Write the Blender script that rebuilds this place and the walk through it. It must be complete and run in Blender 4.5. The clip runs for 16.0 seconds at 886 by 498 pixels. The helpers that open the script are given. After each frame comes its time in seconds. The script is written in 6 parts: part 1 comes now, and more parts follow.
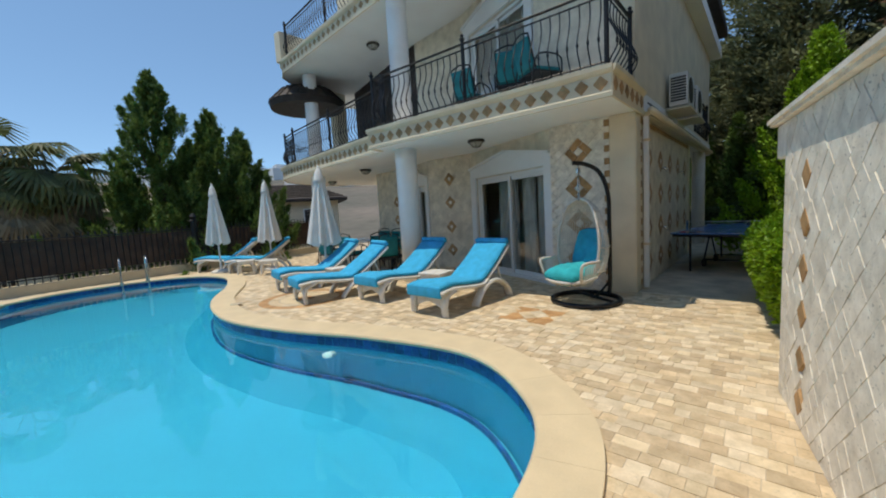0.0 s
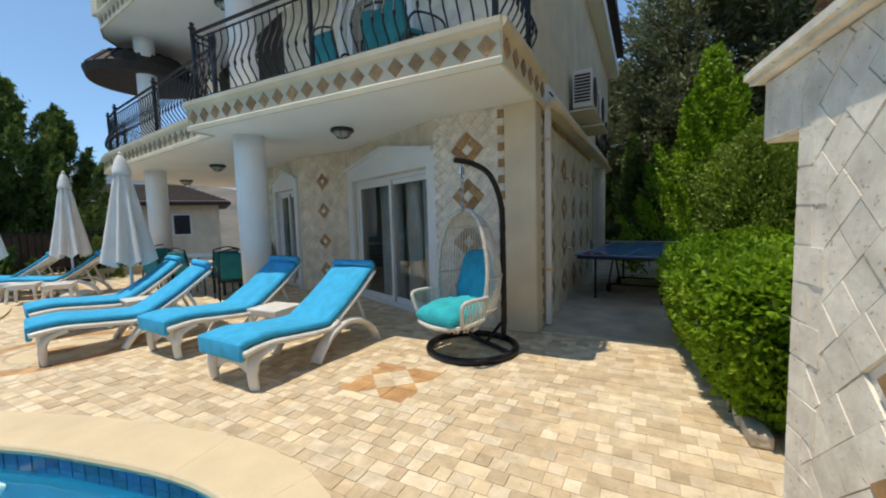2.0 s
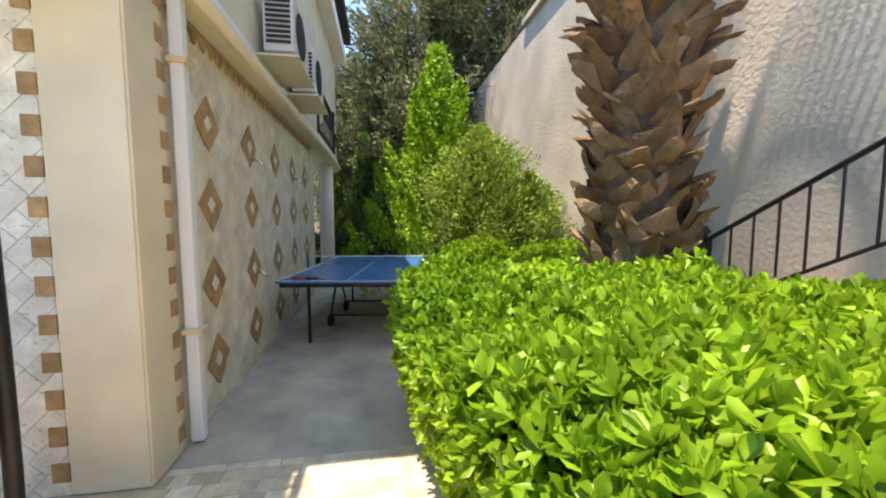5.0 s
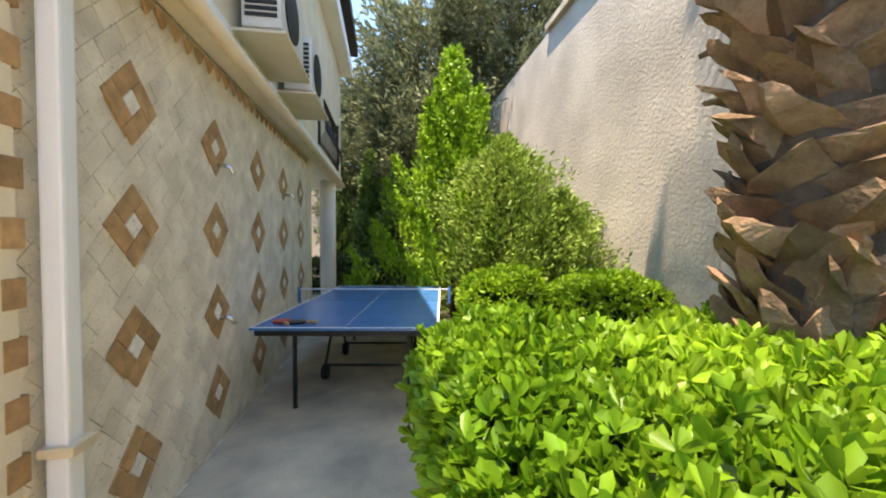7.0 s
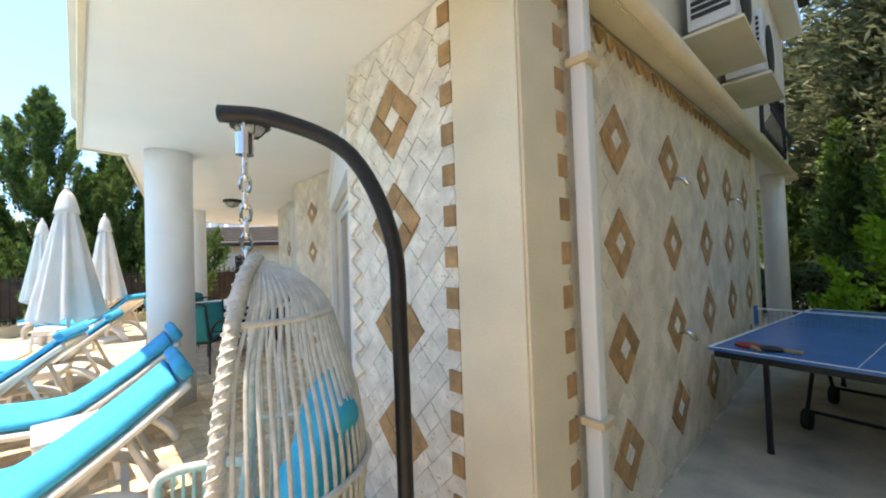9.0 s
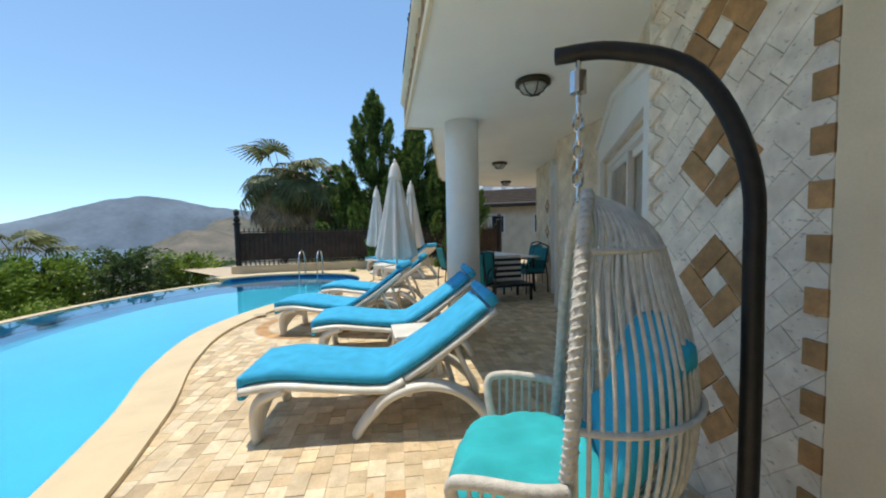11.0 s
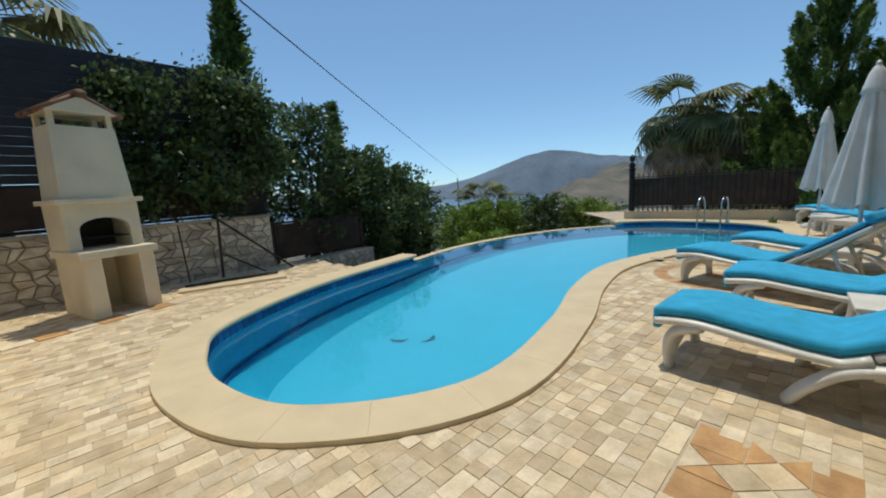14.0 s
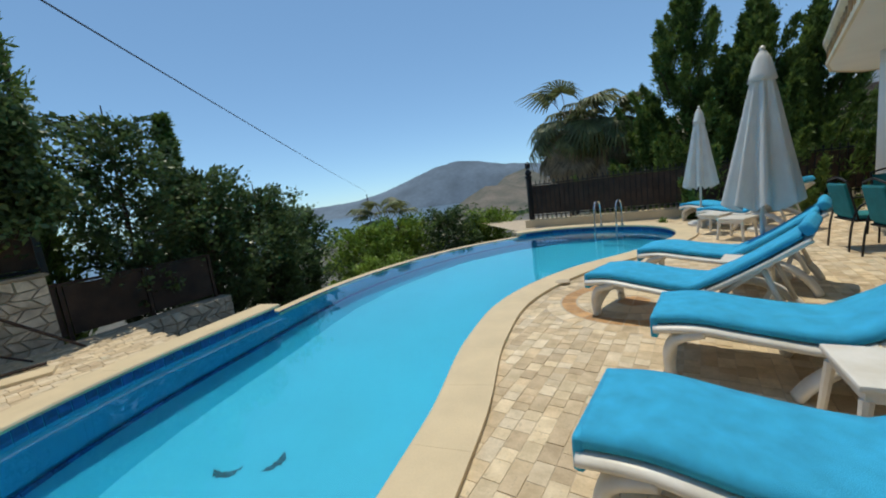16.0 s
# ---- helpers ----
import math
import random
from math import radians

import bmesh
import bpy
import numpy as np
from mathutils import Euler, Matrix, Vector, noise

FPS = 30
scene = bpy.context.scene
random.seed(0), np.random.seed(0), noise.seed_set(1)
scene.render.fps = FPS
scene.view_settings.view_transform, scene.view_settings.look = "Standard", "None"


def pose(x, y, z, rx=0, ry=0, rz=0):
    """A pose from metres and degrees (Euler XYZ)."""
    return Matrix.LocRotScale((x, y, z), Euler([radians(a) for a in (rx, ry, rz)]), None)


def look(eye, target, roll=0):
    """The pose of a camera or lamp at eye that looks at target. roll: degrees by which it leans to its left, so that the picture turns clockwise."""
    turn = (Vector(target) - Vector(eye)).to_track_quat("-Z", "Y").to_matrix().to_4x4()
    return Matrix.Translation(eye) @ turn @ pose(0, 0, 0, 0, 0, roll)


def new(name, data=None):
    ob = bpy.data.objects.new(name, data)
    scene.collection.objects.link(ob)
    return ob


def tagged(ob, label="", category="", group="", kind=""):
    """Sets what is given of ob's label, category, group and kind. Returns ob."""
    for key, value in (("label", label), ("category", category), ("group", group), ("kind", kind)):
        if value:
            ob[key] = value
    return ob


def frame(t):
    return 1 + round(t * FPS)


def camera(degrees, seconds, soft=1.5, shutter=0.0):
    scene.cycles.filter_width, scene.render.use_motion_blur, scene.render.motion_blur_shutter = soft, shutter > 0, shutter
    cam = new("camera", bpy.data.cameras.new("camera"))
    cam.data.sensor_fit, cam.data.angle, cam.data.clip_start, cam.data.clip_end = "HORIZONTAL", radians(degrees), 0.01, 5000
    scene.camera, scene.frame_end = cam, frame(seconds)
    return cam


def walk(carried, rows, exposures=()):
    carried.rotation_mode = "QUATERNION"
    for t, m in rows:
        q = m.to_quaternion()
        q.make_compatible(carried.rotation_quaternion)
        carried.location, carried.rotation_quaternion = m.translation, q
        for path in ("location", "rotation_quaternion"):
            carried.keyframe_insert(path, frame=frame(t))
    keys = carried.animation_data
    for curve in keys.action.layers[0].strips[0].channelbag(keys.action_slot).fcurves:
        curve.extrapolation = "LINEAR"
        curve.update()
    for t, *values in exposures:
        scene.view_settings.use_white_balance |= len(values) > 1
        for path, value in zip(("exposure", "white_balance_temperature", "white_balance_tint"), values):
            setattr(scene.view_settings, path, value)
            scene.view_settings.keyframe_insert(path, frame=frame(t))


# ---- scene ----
cam = camera(98.8, 16.0, soft=2.0)
PATH = [
    (0, (1.502, -6.326, 1.462), (0.208, -4.814, 1.26), -3.4),
    (0.5, (1.403, -5.9, 1.417), (0.13, -4.37, 1.226), -3.2),
    (1, (1.364, -5.421, 1.443), (0.178, -3.82, 1.27), -2.8),
    (1.5, (1.302, -4.948, 1.43), (0.232, -3.265, 1.275), -2.2),
    (2, (1.141, -4.481, 1.428), (0.199, -2.724, 1.267), -1.7),
    (2.5, (1.059, -4.077, 1.42), (0.381, -2.204, 1.245), -1.6),
    (3, (1.01, -3.667, 1.401), (0.501, -1.74, 1.234), -1.3),
    (3.5, (0.981, -3.243, 1.405), (0.698, -1.269, 1.251), -1.7),
    (4, (1.12, -2.788, 1.379), (1.07, -0.795, 1.218), -2.2),
    (4.5, (1.218, -2.445, 1.407), (1.42, -0.463, 1.236), -0.9),
    (6.8, (1.216, -1.192, 1.486), (1.649, 0.759, 1.415), 0.4),
    (7, (1.182, -1.101, 1.479), (1.479, 0.876, 1.426), 0.1),
    (7.5, (1.077, -0.996, 1.482), (0.787, 0.983, 1.481), -1.2),
    (8, (0.993, -1.064, 1.501), (0.285, 0.806, 1.516), -1.7),
    (8.5, (0.92, -1.153, 1.487), (-0.258, 0.463, 1.534), -2.1),
    (9, (0.873, -1.241, 1.492), (-0.599, 0.112, 1.539), -2.0),
    (9.2, (0.859, -1.265, 1.487), (-0.713, -0.03, 1.535), -2.0),
    (11.3, (0.762, -1.539, 1.395), (-1.229, -1.449, 1.24), -0.5),
    (11.5, (0.759, -1.552, 1.39), (-1.233, -1.566, 1.213), -0.2),
    (12, (0.762, -1.636, 1.38), (-1.198, -1.967, 1.159), -1.8),
    (12.5, (0.884, -1.62, 1.425), (-0.871, -2.546, 1.181), -3.0),
    (13, (1.021, -1.619, 1.406), (-0.48, -2.913, 1.137), -2.7),
    (13.5, (1.143, -1.623, 1.39), (-0.219, -3.057, 1.098), -2.9),
    (14, (1.157, -1.66, 1.405), (-0.193, -3.099, 1.081), -3.3),
    (14.5, (0.858, -1.779, 1.386), (-0.486, -3.219, 1.042), -4.0),
    (15, (0.478, -1.923, 1.424), (-0.878, -3.351, 1.073), -4.4),
    (15.5, (0.056, -2.129, 1.483), (-1.421, -3.433, 1.142), -5.5),
    (16, (-0.412, -2.132, 1.475), (-2.046, -3.248, 1.181), -7.2),
]
EXPOSURES = [(0, 0.63, 7300, 8), (2.0, 0.87, 7300, 9), (3.5, 1.42, 7600, 12), (4.5, 2.25, 7900, 14), (7.0, 2.65, 8100, 15), (8.0, 2.65, 8000, 15),
             (9.0, 2.25, 7700, 13), (11.3, 0.85, 7300, 7), (12.5, 0.45, 7150, 5), (16.0, 0.45, 7150, 5)]
walk(cam, [(t, look(eye, target, roll)) for t, eye, target, roll in PATH],
     exposures=EXPOSURES)

# ---- world, sun ----
SUN_WAY = Vector((-0.60, -0.62, 3.0)).normalized()
world = bpy.data.worlds.new("sky")
scene.world = world
world.use_nodes = True
_sky = world.node_tree.nodes.new("ShaderNodeTexSky")
_sky.sky_type, _sky.sun_disc = "NISHITA", False
_sky.sun_elevation = math.asin(SUN_WAY.z)
_sky.sun_rotation = math.atan2(SUN_WAY.x, SUN_WAY.y)
_sky.air_density, _sky.dust_density, _sky.ozone_density, _sky.altitude = 0.85, 0.0, 1.3, 2000
_haze = world.node_tree.nodes.new("ShaderNodeGamma")
_haze.inputs["Gamma"].default_value = 0.6
_blue = world.node_tree.nodes.new("ShaderNodeMix")
_blue.data_type, _blue.blend_type = "RGBA", "MULTIPLY"
_blue.inputs[0].default_value = 1.0
_blue.inputs[7].default_value = (0.74, 1.10, 1.48, 1.0)
world.node_tree.links.new(_sky.outputs[0], _haze.inputs["Color"])
world.node_tree.links.new(_haze.outputs[0], _blue.inputs[6])
world.node_tree.links.new(_blue.outputs[2], world.node_tree.nodes["Background"].inputs[0])
world.node_tree.nodes["Background"].inputs[1].default_value = 0.15
sun = new("sun", bpy.data.lights.new("sun", "SUN"))
sun.data.energy, sun.data.angle, sun.data.color = 2.0, radians(0.5), (1.0, 0.95, 0.87)
sun.matrix_world = look(SUN_WAY * 30, (0, 0, 0))


# ---- materials ----
def mat(name, colour, rough=0.6, spread=0.12, scale=8.0, grain=60.0, bump=0.15, metal=0.0, stain=None, piece=0.0, island=0.0,
        spec=0.5, tints=(), pits=0.0):
    """A surface with large stains, fine grain and relief; piece / island: spread of brightness from piece to piece."""
    m = bpy.data.materials.new(name)
    m.use_nodes = True
    t = m.node_tree
    n, l = t.nodes, t.links
    b = n["Principled BSDF"]
    b.inputs["Roughness"].default_value, b.inputs["Metallic"].default_value = rough, metal
    b.inputs["Specular IOR Level"].default_value = spec
    co = n.new("ShaderNodeTexCoord")
    big = n.new("ShaderNodeTexNoise")
    big.inputs["Scale"].default_value, big.inputs["Detail"].default_value = scale, 5
    fine = n.new("ShaderNodeTexNoise")
    fine.inputs["Scale"].default_value, fine.inputs["Detail"].default_value = grain, 3
    geo = n.new("ShaderNodeNewGeometry")
    for x in (big, fine):
        l.new(geo.outputs["Position"], x.inputs["Vector"])
    c = Vector(colour)
    ramp = n.new("ShaderNodeValToRGB")
    low, high = c * (1 - spread * 1.6), c * (1 + spread)
    ramp.color_ramp.elements[0].position, ramp.color_ramp.elements[1].position = 0.3, 0.7
    ramp.color_ramp.elements[0].color = (*(Vector(stain) if stain else low), 1)
    ramp.color_ramp.elements[1].color = (*high, 1)
    l.new(big.outputs["Fac"], ramp.inputs[0])
    last = ramp.outputs[0]
    if piece or island or tints:
        src = n.new("ShaderNodeObjectInfo").outputs["Random"] if piece else geo.outputs["Random Per Island"]
        if tints:
            r2 = n.new("ShaderNodeValToRGB")
            r2.color_ramp.interpolation = "CONSTANT"
            while len(r2.color_ramp.elements) < len(tints):
                r2.color_ramp.elements.new(0.5)
            for i, (e, tint) in enumerate(zip(r2.color_ramp.elements, tints)):
                e.position, e.color = i / len(tints), (*tint, 1)
            l.new(src, r2.inputs[0])
            mul = n.new("ShaderNodeMix")
            mul.data_type, mul.blend_type = "RGBA", "MULTIPLY"
            mul.inputs[0].default_value = 1
            l.new(last, mul.inputs[6])
            l.new(r2.outputs[0], mul.inputs[7])
            last = mul.outputs[2]
        k = piece or island
        if k:
            mr = n.new("ShaderNodeMapRange")
            mr.inputs[3].default_value, mr.inputs[4].default_value = 1 - k, 1 + k
            wn = n.new("ShaderNodeTexWhiteNoise")
            wn.noise_dimensions = "1D"
            l.new(src, wn.inputs["W"])
            l.new(wn.outputs["Value"], mr.inputs[0])
            hsv = n.new("ShaderNodeHueSaturation")
            l.new(mr.outputs[0], hsv.inputs["Value"])
            l.new(last, hsv.inputs["Color"])
            last = hsv.outputs[0]
    gr = n.new("ShaderNodeMapRange")
    gr.inputs[3].default_value, gr.inputs[4].default_value = 1 - spread, 1 + spread
    l.new(fine.outputs["Fac"], gr.inputs[0])
    hs = n.new("ShaderNodeHueSaturation")
    l.new(gr.outputs[0], hs.inputs["Value"])
    l.new(last, hs.inputs["Color"])
    last = hs.outputs[0]
    if pits:
        stretch = n.new("ShaderNodeVectorMath")
        stretch.operation = "MULTIPLY"
        stretch.inputs[1].default_value = (1.0, 1.0, 1.9)
        l.new(geo.outputs["Position"], stretch.inputs[0])
        hole = n.new("ShaderNodeTexNoise")
        hole.inputs["Scale"].default_value, hole.inputs["Detail"].default_value = 34, 4
        l.new(stretch.outputs[0], hole.inputs["Vector"])
        cut = n.new("ShaderNodeMapRange")
        cut.inputs[1].default_value, cut.inputs[2].default_value, cut.inputs[3].default_value, cut.inputs[4].default_value = 0.63, 0.70, 0.0, pits
        l.new(hole.outputs["Fac"], cut.inputs[0])
        worn = n.new("ShaderNodeMix")
        worn.data_type = "RGBA"
        worn.inputs[7].default_value = (*(c * 0.38), 1)
        l.new(cut.outputs[0], worn.inputs[0])
        l.new(last, worn.inputs[6])
        last = worn.outputs[2]
    l.new(last, b.inputs["Base Color"])
    if bump:
        bp = n.new("ShaderNodeBump")
        bp.inputs["Strength"].default_value, bp.inputs["Distance"].default_value = bump, 0.01
        l.new(fine.outputs["Fac"], bp.inputs["Height"])
        l.new(bp.outputs[0], b.inputs["Normal"])
    return m


def leafy(name, dark, light, rough=0.45, glow=0.25):
    m = mat(name, [(a + b) / 2 for a, b in zip(dark, light)], rough, 0.2, 1.5, 40, 0, stain=dark, island=0.35, spec=0.35)
    b = m.node_tree.nodes["Principled BSDF"]
    tr = m.node_tree.nodes.new("ShaderNodeBsdfTranslucent")
    mix = m.node_tree.nodes.new("ShaderNodeMixShader")
    mix.inputs[0].default_value = glow
    src = b.inputs["Base Color"].links[0].from_socket
    m.node_tree.links.new(src, tr.inputs[0])
    m.node_tree.links.new(b.outputs[0], mix.inputs[1])
    m.node_tree.links.new(tr.outputs[0], mix.inputs[2])
    m.node_tree.links.new(mix.outputs[0], m.node_tree.nodes["Material Output"].inputs[0])
    return m


def clear(name, colour, ior, rough=0.0):
    m = mat(name, colour, rough, 0.0, 2, 3, 0)
    b = m.node_tree.nodes["Principled BSDF"]
    for link in list(b.inputs["Base Color"].links):
        m.node_tree.links.remove(link)
    b.inputs["Base Color"].default_value = (*colour, 1)
    b.inputs["Transmission Weight"].default_value, b.inputs["IOR"].default_value = 1.0, ior
    return m


M = dict(
    stucco=mat("cream_stucco", (0.76, 0.66, 0.48), 0.85, 0.08, 2.0, 90, 0.25),
    white=mat("white_paint", (0.80, 0.80, 0.78), 0.6, 0.03, 2.0, 80, 0.08),
    column=mat("column_paint", (0.88, 0.885, 0.89), 0.7, 0.03, 3.0, 120, 0.2),
    soffit=mat("soffit_paint", (0.90, 0.885, 0.84), 0.8, 0.03, 1.2, 80, 0.05),
    tile_wall=mat("travertine_wall_tile", (0.76, 0.68, 0.54), 0.75, 0.12, 5.0, 70, 0.3, stain=(0.62, 0.54, 0.41), island=0.08, pits=0.55),
    tile_pale=mat("pale_travertine_tile", (0.86, 0.80, 0.69), 0.75, 0.08, 9.0, 45, 0.3, stain=(0.66, 0.60, 0.50), island=0.07, pits=0.7),
    brown=mat("ochre_travertine_tile", (0.43, 0.25, 0.11), 0.75, 0.2, 12.0, 60, 0.3, stain=(0.30, 0.18, 0.08), piece=0.2),
    brown_i=mat("ochre_travertine_pieces", (0.42, 0.27, 0.14), 0.75, 0.2, 12.0, 60, 0.3, stain=(0.30, 0.18, 0.08), island=0.25),
    grout=mat("grout", (0.55, 0.45, 0.33), 0.9, 0.1, 6, 90, 0.3),
    deck=mat("travertine_paver", (0.66, 0.54, 0.385), 0.75, 0.13, 9.0, 60, 0.3, pits=0.35, stain=(0.54, 0.43, 0.285),
             island=0.14, tints=((1, 1, 1), (1.06, 1.05, 1.0), (0.90, 0.86, 0.80), (1.08, 1.1, 1.12), (0.97, 0.92, 0.84), (0.84, 0.79, 0.73))),
    deck_p=mat("travertine_paver_single", (0.66, 0.54, 0.385), 0.75, 0.13, 9.0, 60, 0.3, pits=0.35, stain=(0.54, 0.43, 0.285),
               piece=0.14, tints=((1, 1, 1), (1.06, 1.05, 1.0), (0.90, 0.86, 0.80), (1.08, 1.1, 1.12), (0.97, 0.92, 0.84), (0.84, 0.79, 0.73))),
    deck_red=mat("ochre_paver", (0.52, 0.30, 0.13), 0.7, 0.15, 8.0, 60, 0.3, stain=(0.42, 0.22, 0.09), piece=0.2),
    coping=mat("travertine_coping", (0.70, 0.56, 0.36), 0.65, 0.06, 3.0, 80, 0.2, island=0.02),
    concrete=mat("grey_concrete", (0.56, 0.46, 0.33), 0.85, 0.14, 2.5, 60, 0.3, stain=(0.34, 0.29, 0.22)),
    pool=mat("pool_plaster", (0.004, 0.33, 0.52), 0.6, 0.03, 1.0, 20, 0.0),
    pool_tile=mat("pool_tile_blue", (0.012, 0.075, 0.26), 0.25, 0.2, 20, 60, 0.05, island=0.3),
    iron=mat("black_iron", (0.018, 0.018, 0.02), 0.45, 0.2, 20, 90, 0.15, metal=0.3),
    dark=mat("dark_frame", (0.012, 0.014, 0.018), 0.5, 0.2, 9, 60, 0.1),
    plastic=mat("white_plastic", (0.78, 0.76, 0.72), 0.4, 0.04, 6, 60, 0.05, stain=(0.66, 0.62, 0.54)),
    towel=mat("azure_towel", (0.03, 0.43, 0.74), 0.95, 0.10, 9, 260, 0.6),
    teal=mat("turquoise_cushion", (0.015, 0.42, 0.47), 0.95, 0.10, 7, 220, 0.5),
    teal_mid=mat("azure_cushion", (0.012, 0.40, 0.56), 0.95, 0.12, 7, 220, 0.5),
    teal_dark=mat("dark_teal_cushion", (0.012, 0.20, 0.23), 0.95, 0.12, 7, 220, 0.4),
    canvas=mat("white_canvas", (0.78, 0.76, 0.72), 0.9, 0.05, 4, 160, 0.3),
    rattan=mat("white_rattan", (0.64, 0.61, 0.55), 0.7, 0.12, 25, 160, 0.5),
    steel=mat("stainless_steel", (0.62, 0.62, 0.62), 0.18, 0.05, 10, 80, 0.0, metal=1.0),
    tt=mat("blue_table_top", (0.045, 0.17, 0.40), 0.25, 0.08, 4, 60, 0.05),
    hedge=leafy("hedge_leaf", (0.12, 0.26, 0.015), (0.46, 0.62, 0.05), 0.4, 0.48),
    # near-black leaf colour that holds the shade inside a hedge
    inner=leafy("hedge_inner_shade", (0.012, 0.03, 0.006), (0.03, 0.07, 0.012), 0.7, 0.0),
    conifer=leafy("dark_conifer", (0.045, 0.095, 0.022), (0.27, 0.37, 0.09), 0.6, 0.35),
    lime=leafy("lime_conifer", (0.15, 0.30, 0.015), (0.40, 0.58, 0.05), 0.55, 0.3),
    green=leafy("green_shrub", (0.13, 0.22, 0.03), (0.40, 0.50, 0.10), 0.55, 0.25),
    pine=leafy("grey_pine", (0.085, 0.10, 0.045), (0.36, 0.37, 0.19), 0.65, 0.3),
    vine=leafy("vine_leaf", (0.035, 0.07, 0.02), (0.26, 0.36, 0.16), 0.35, 0.35),
    palm=leafy("fan_palm_leaf", (0.09, 0.11, 0.04), (0.30, 0.31, 0.14), 0.5, 0.25),
    straw=leafy("dry_palm_leaf", (0.20, 0.15, 0.09), (0.46, 0.38, 0.25), 0.8, 0.25),
    bark=mat("bark", (0.10, 0.065, 0.04), 0.95, 0.3, 8, 50, 0.9),
    husk=mat("palm_husk", (0.26, 0.155, 0.085), 0.9, 0.3, 9, 70, 0.8, stain=(0.15, 0.085, 0.045), piece=0.35),
    husk_i=mat("palm_husk_upper", (0.26, 0.155, 0.085), 0.9, 0.3, 9, 70, 0.8, stain=(0.15, 0.085, 0.045), island=0.35),
    render_wall=mat("rough_render", (0.55, 0.48, 0.40), 0.95, 0.14, 0.9, 22, 1.0, stain=(0.42, 0.365, 0.30)),
    stone=mat("rubble_stone", (0.66, 0.59, 0.48), 0.9, 0.2, 6, 50, 0.6, stain=(0.42, 0.35, 0.26), piece=0.25),
    stone_i=mat("rubble_stone_small", (0.42, 0.35, 0.26), 0.9, 0.2, 6, 50, 0.6, stain=(0.26, 0.21, 0.15), island=0.25),
    mortar=mat("mortar", (0.40, 0.33, 0.24), 0.95, 0.15, 10, 80, 0.6),
    navy=mat("dark_fence_panel", (0.018, 0.020, 0.027), 0.5, 0.2, 3, 60, 0.1),
    rust=mat("brown_panel", (0.055, 0.032, 0.022), 0.7, 0.3, 4, 60, 0.2),
    roof=mat("dark_roof", (0.04, 0.028, 0.022), 0.7, 0.25, 6, 60, 0.3),
    clay=mat("clay_tile", (0.20, 0.10, 0.06), 0.8, 0.25, 8, 60, 0.3, island=0.2),
    earth=mat("dry_earth", (0.30, 0.22, 0.13), 0.95, 0.25, 2, 30, 0.6, stain=(0.12, 0.12, 0.05)),
    soil=mat("planting_soil", (0.09, 0.07, 0.04), 0.95, 0.3, 3, 40, 0.8, stain=(0.05, 0.07, 0.02)),
    room=mat("room_plaster", (0.66, 0.64, 0.58), 0.9, 0.05, 2, 40, 0.05),
    curtain=mat("pale_curtain", (0.70, 0.70, 0.64), 0.9, 0.08, 6, 120, 0.2),
    ac=mat("ac_casing", (0.70, 0.69, 0.65), 0.45, 0.05, 5, 60, 0.05),
    brass=mat("lamp_metal", (0.05, 0.045, 0.03), 0.4, 0.2, 20, 60, 0.1, metal=0.6),
    shade=mat("lamp_glass", (0.45, 0.45, 0.42), 0.25, 0.1, 30, 90, 0.2),
    rubber=mat("black_rubber", (0.02, 0.02, 0.02), 0.8, 0.1, 20, 60, 0.1),
    red=mat("red_rubber", (0.40, 0.03, 0.02), 0.6, 0.1, 20, 60, 0.1),
    wood=mat("pale_wood", (0.45, 0.28, 0.13), 0.5, 0.2, 20, 80, 0.1),
    # blue-grey carries the distance haze over the ridge
    hill=mat("haze_tinted_hill", (0.15, 0.20, 0.25), 1.0, 0.18, 0.004, 0.03, 0),
    scrub=mat("scrub_hill", (0.15, 0.125, 0.10), 1.0, 0.35, 0.045, 0.5, 0, stain=(0.07, 0.08, 0.06)),
    sea=mat("sea_water", (0.11, 0.18, 0.25), 0.3, 0.05, 0.002, 0.05, 0),
    glass=clear("window_glass", (0.93, 0.96, 0.95), 1.45),
    water=clear("pool_water", (0.42, 0.93, 1.0), 1.33),
    mesh_net=mat("white_net", (0.7, 0.7, 0.7), 0.9, 0.05, 6, 60, 0),
)
_wb = M["water"].node_tree
_wn = _wb.nodes.new("ShaderNodeTexNoise")
_wn.inputs["Scale"].default_value, _wn.inputs["Detail"].default_value = 1.6, 2
_wp = _wb.nodes.new("ShaderNodeBump")
_wp.inputs["Strength"].default_value, _wp.inputs["Distance"].default_value = 0.10, 0.05
_wg = _wb.nodes.new("ShaderNodeNewGeometry")
_wb.links.new(_wg.outputs["Position"], _wn.inputs["Vector"])
_wb.links.new(_wn.outputs["Fac"], _wp.inputs["Height"])
_wb.links.new(_wp.outputs[0], _wb.nodes["Principled BSDF"].inputs["Normal"])


# ---- mesh helpers ----
def mesh_of(bm, material, smooth=False, name="mesh"):
    me = bpy.data.meshes.new(name)
    bmesh.ops.recalc_face_normals(bm, faces=bm.faces)
    bm.to_mesh(me)
    bm.free()
    me.materials.append(M[material])
    if smooth:
        me.polygons.foreach_set("use_smooth", [True] * len(me.polygons))
    return me


def part(name, bm, material, parent=None, label="", smooth=False, m=None):
    me = bm if isinstance(bm, bpy.types.Mesh) else mesh_of(bm, material, smooth, name)
    ob = new(name, me)
    if parent:
        ob.parent = parent
    if m is not None:
        ob.matrix_basis = m
    if label:
        ob["label"] = label
    return ob


def thing(name, m, label, category, group="", kind=""):
    ob = new(name)
    ob.empty_display_size = 0.1
    ob.matrix_basis = m
    return tagged(ob, label, category, group, kind)


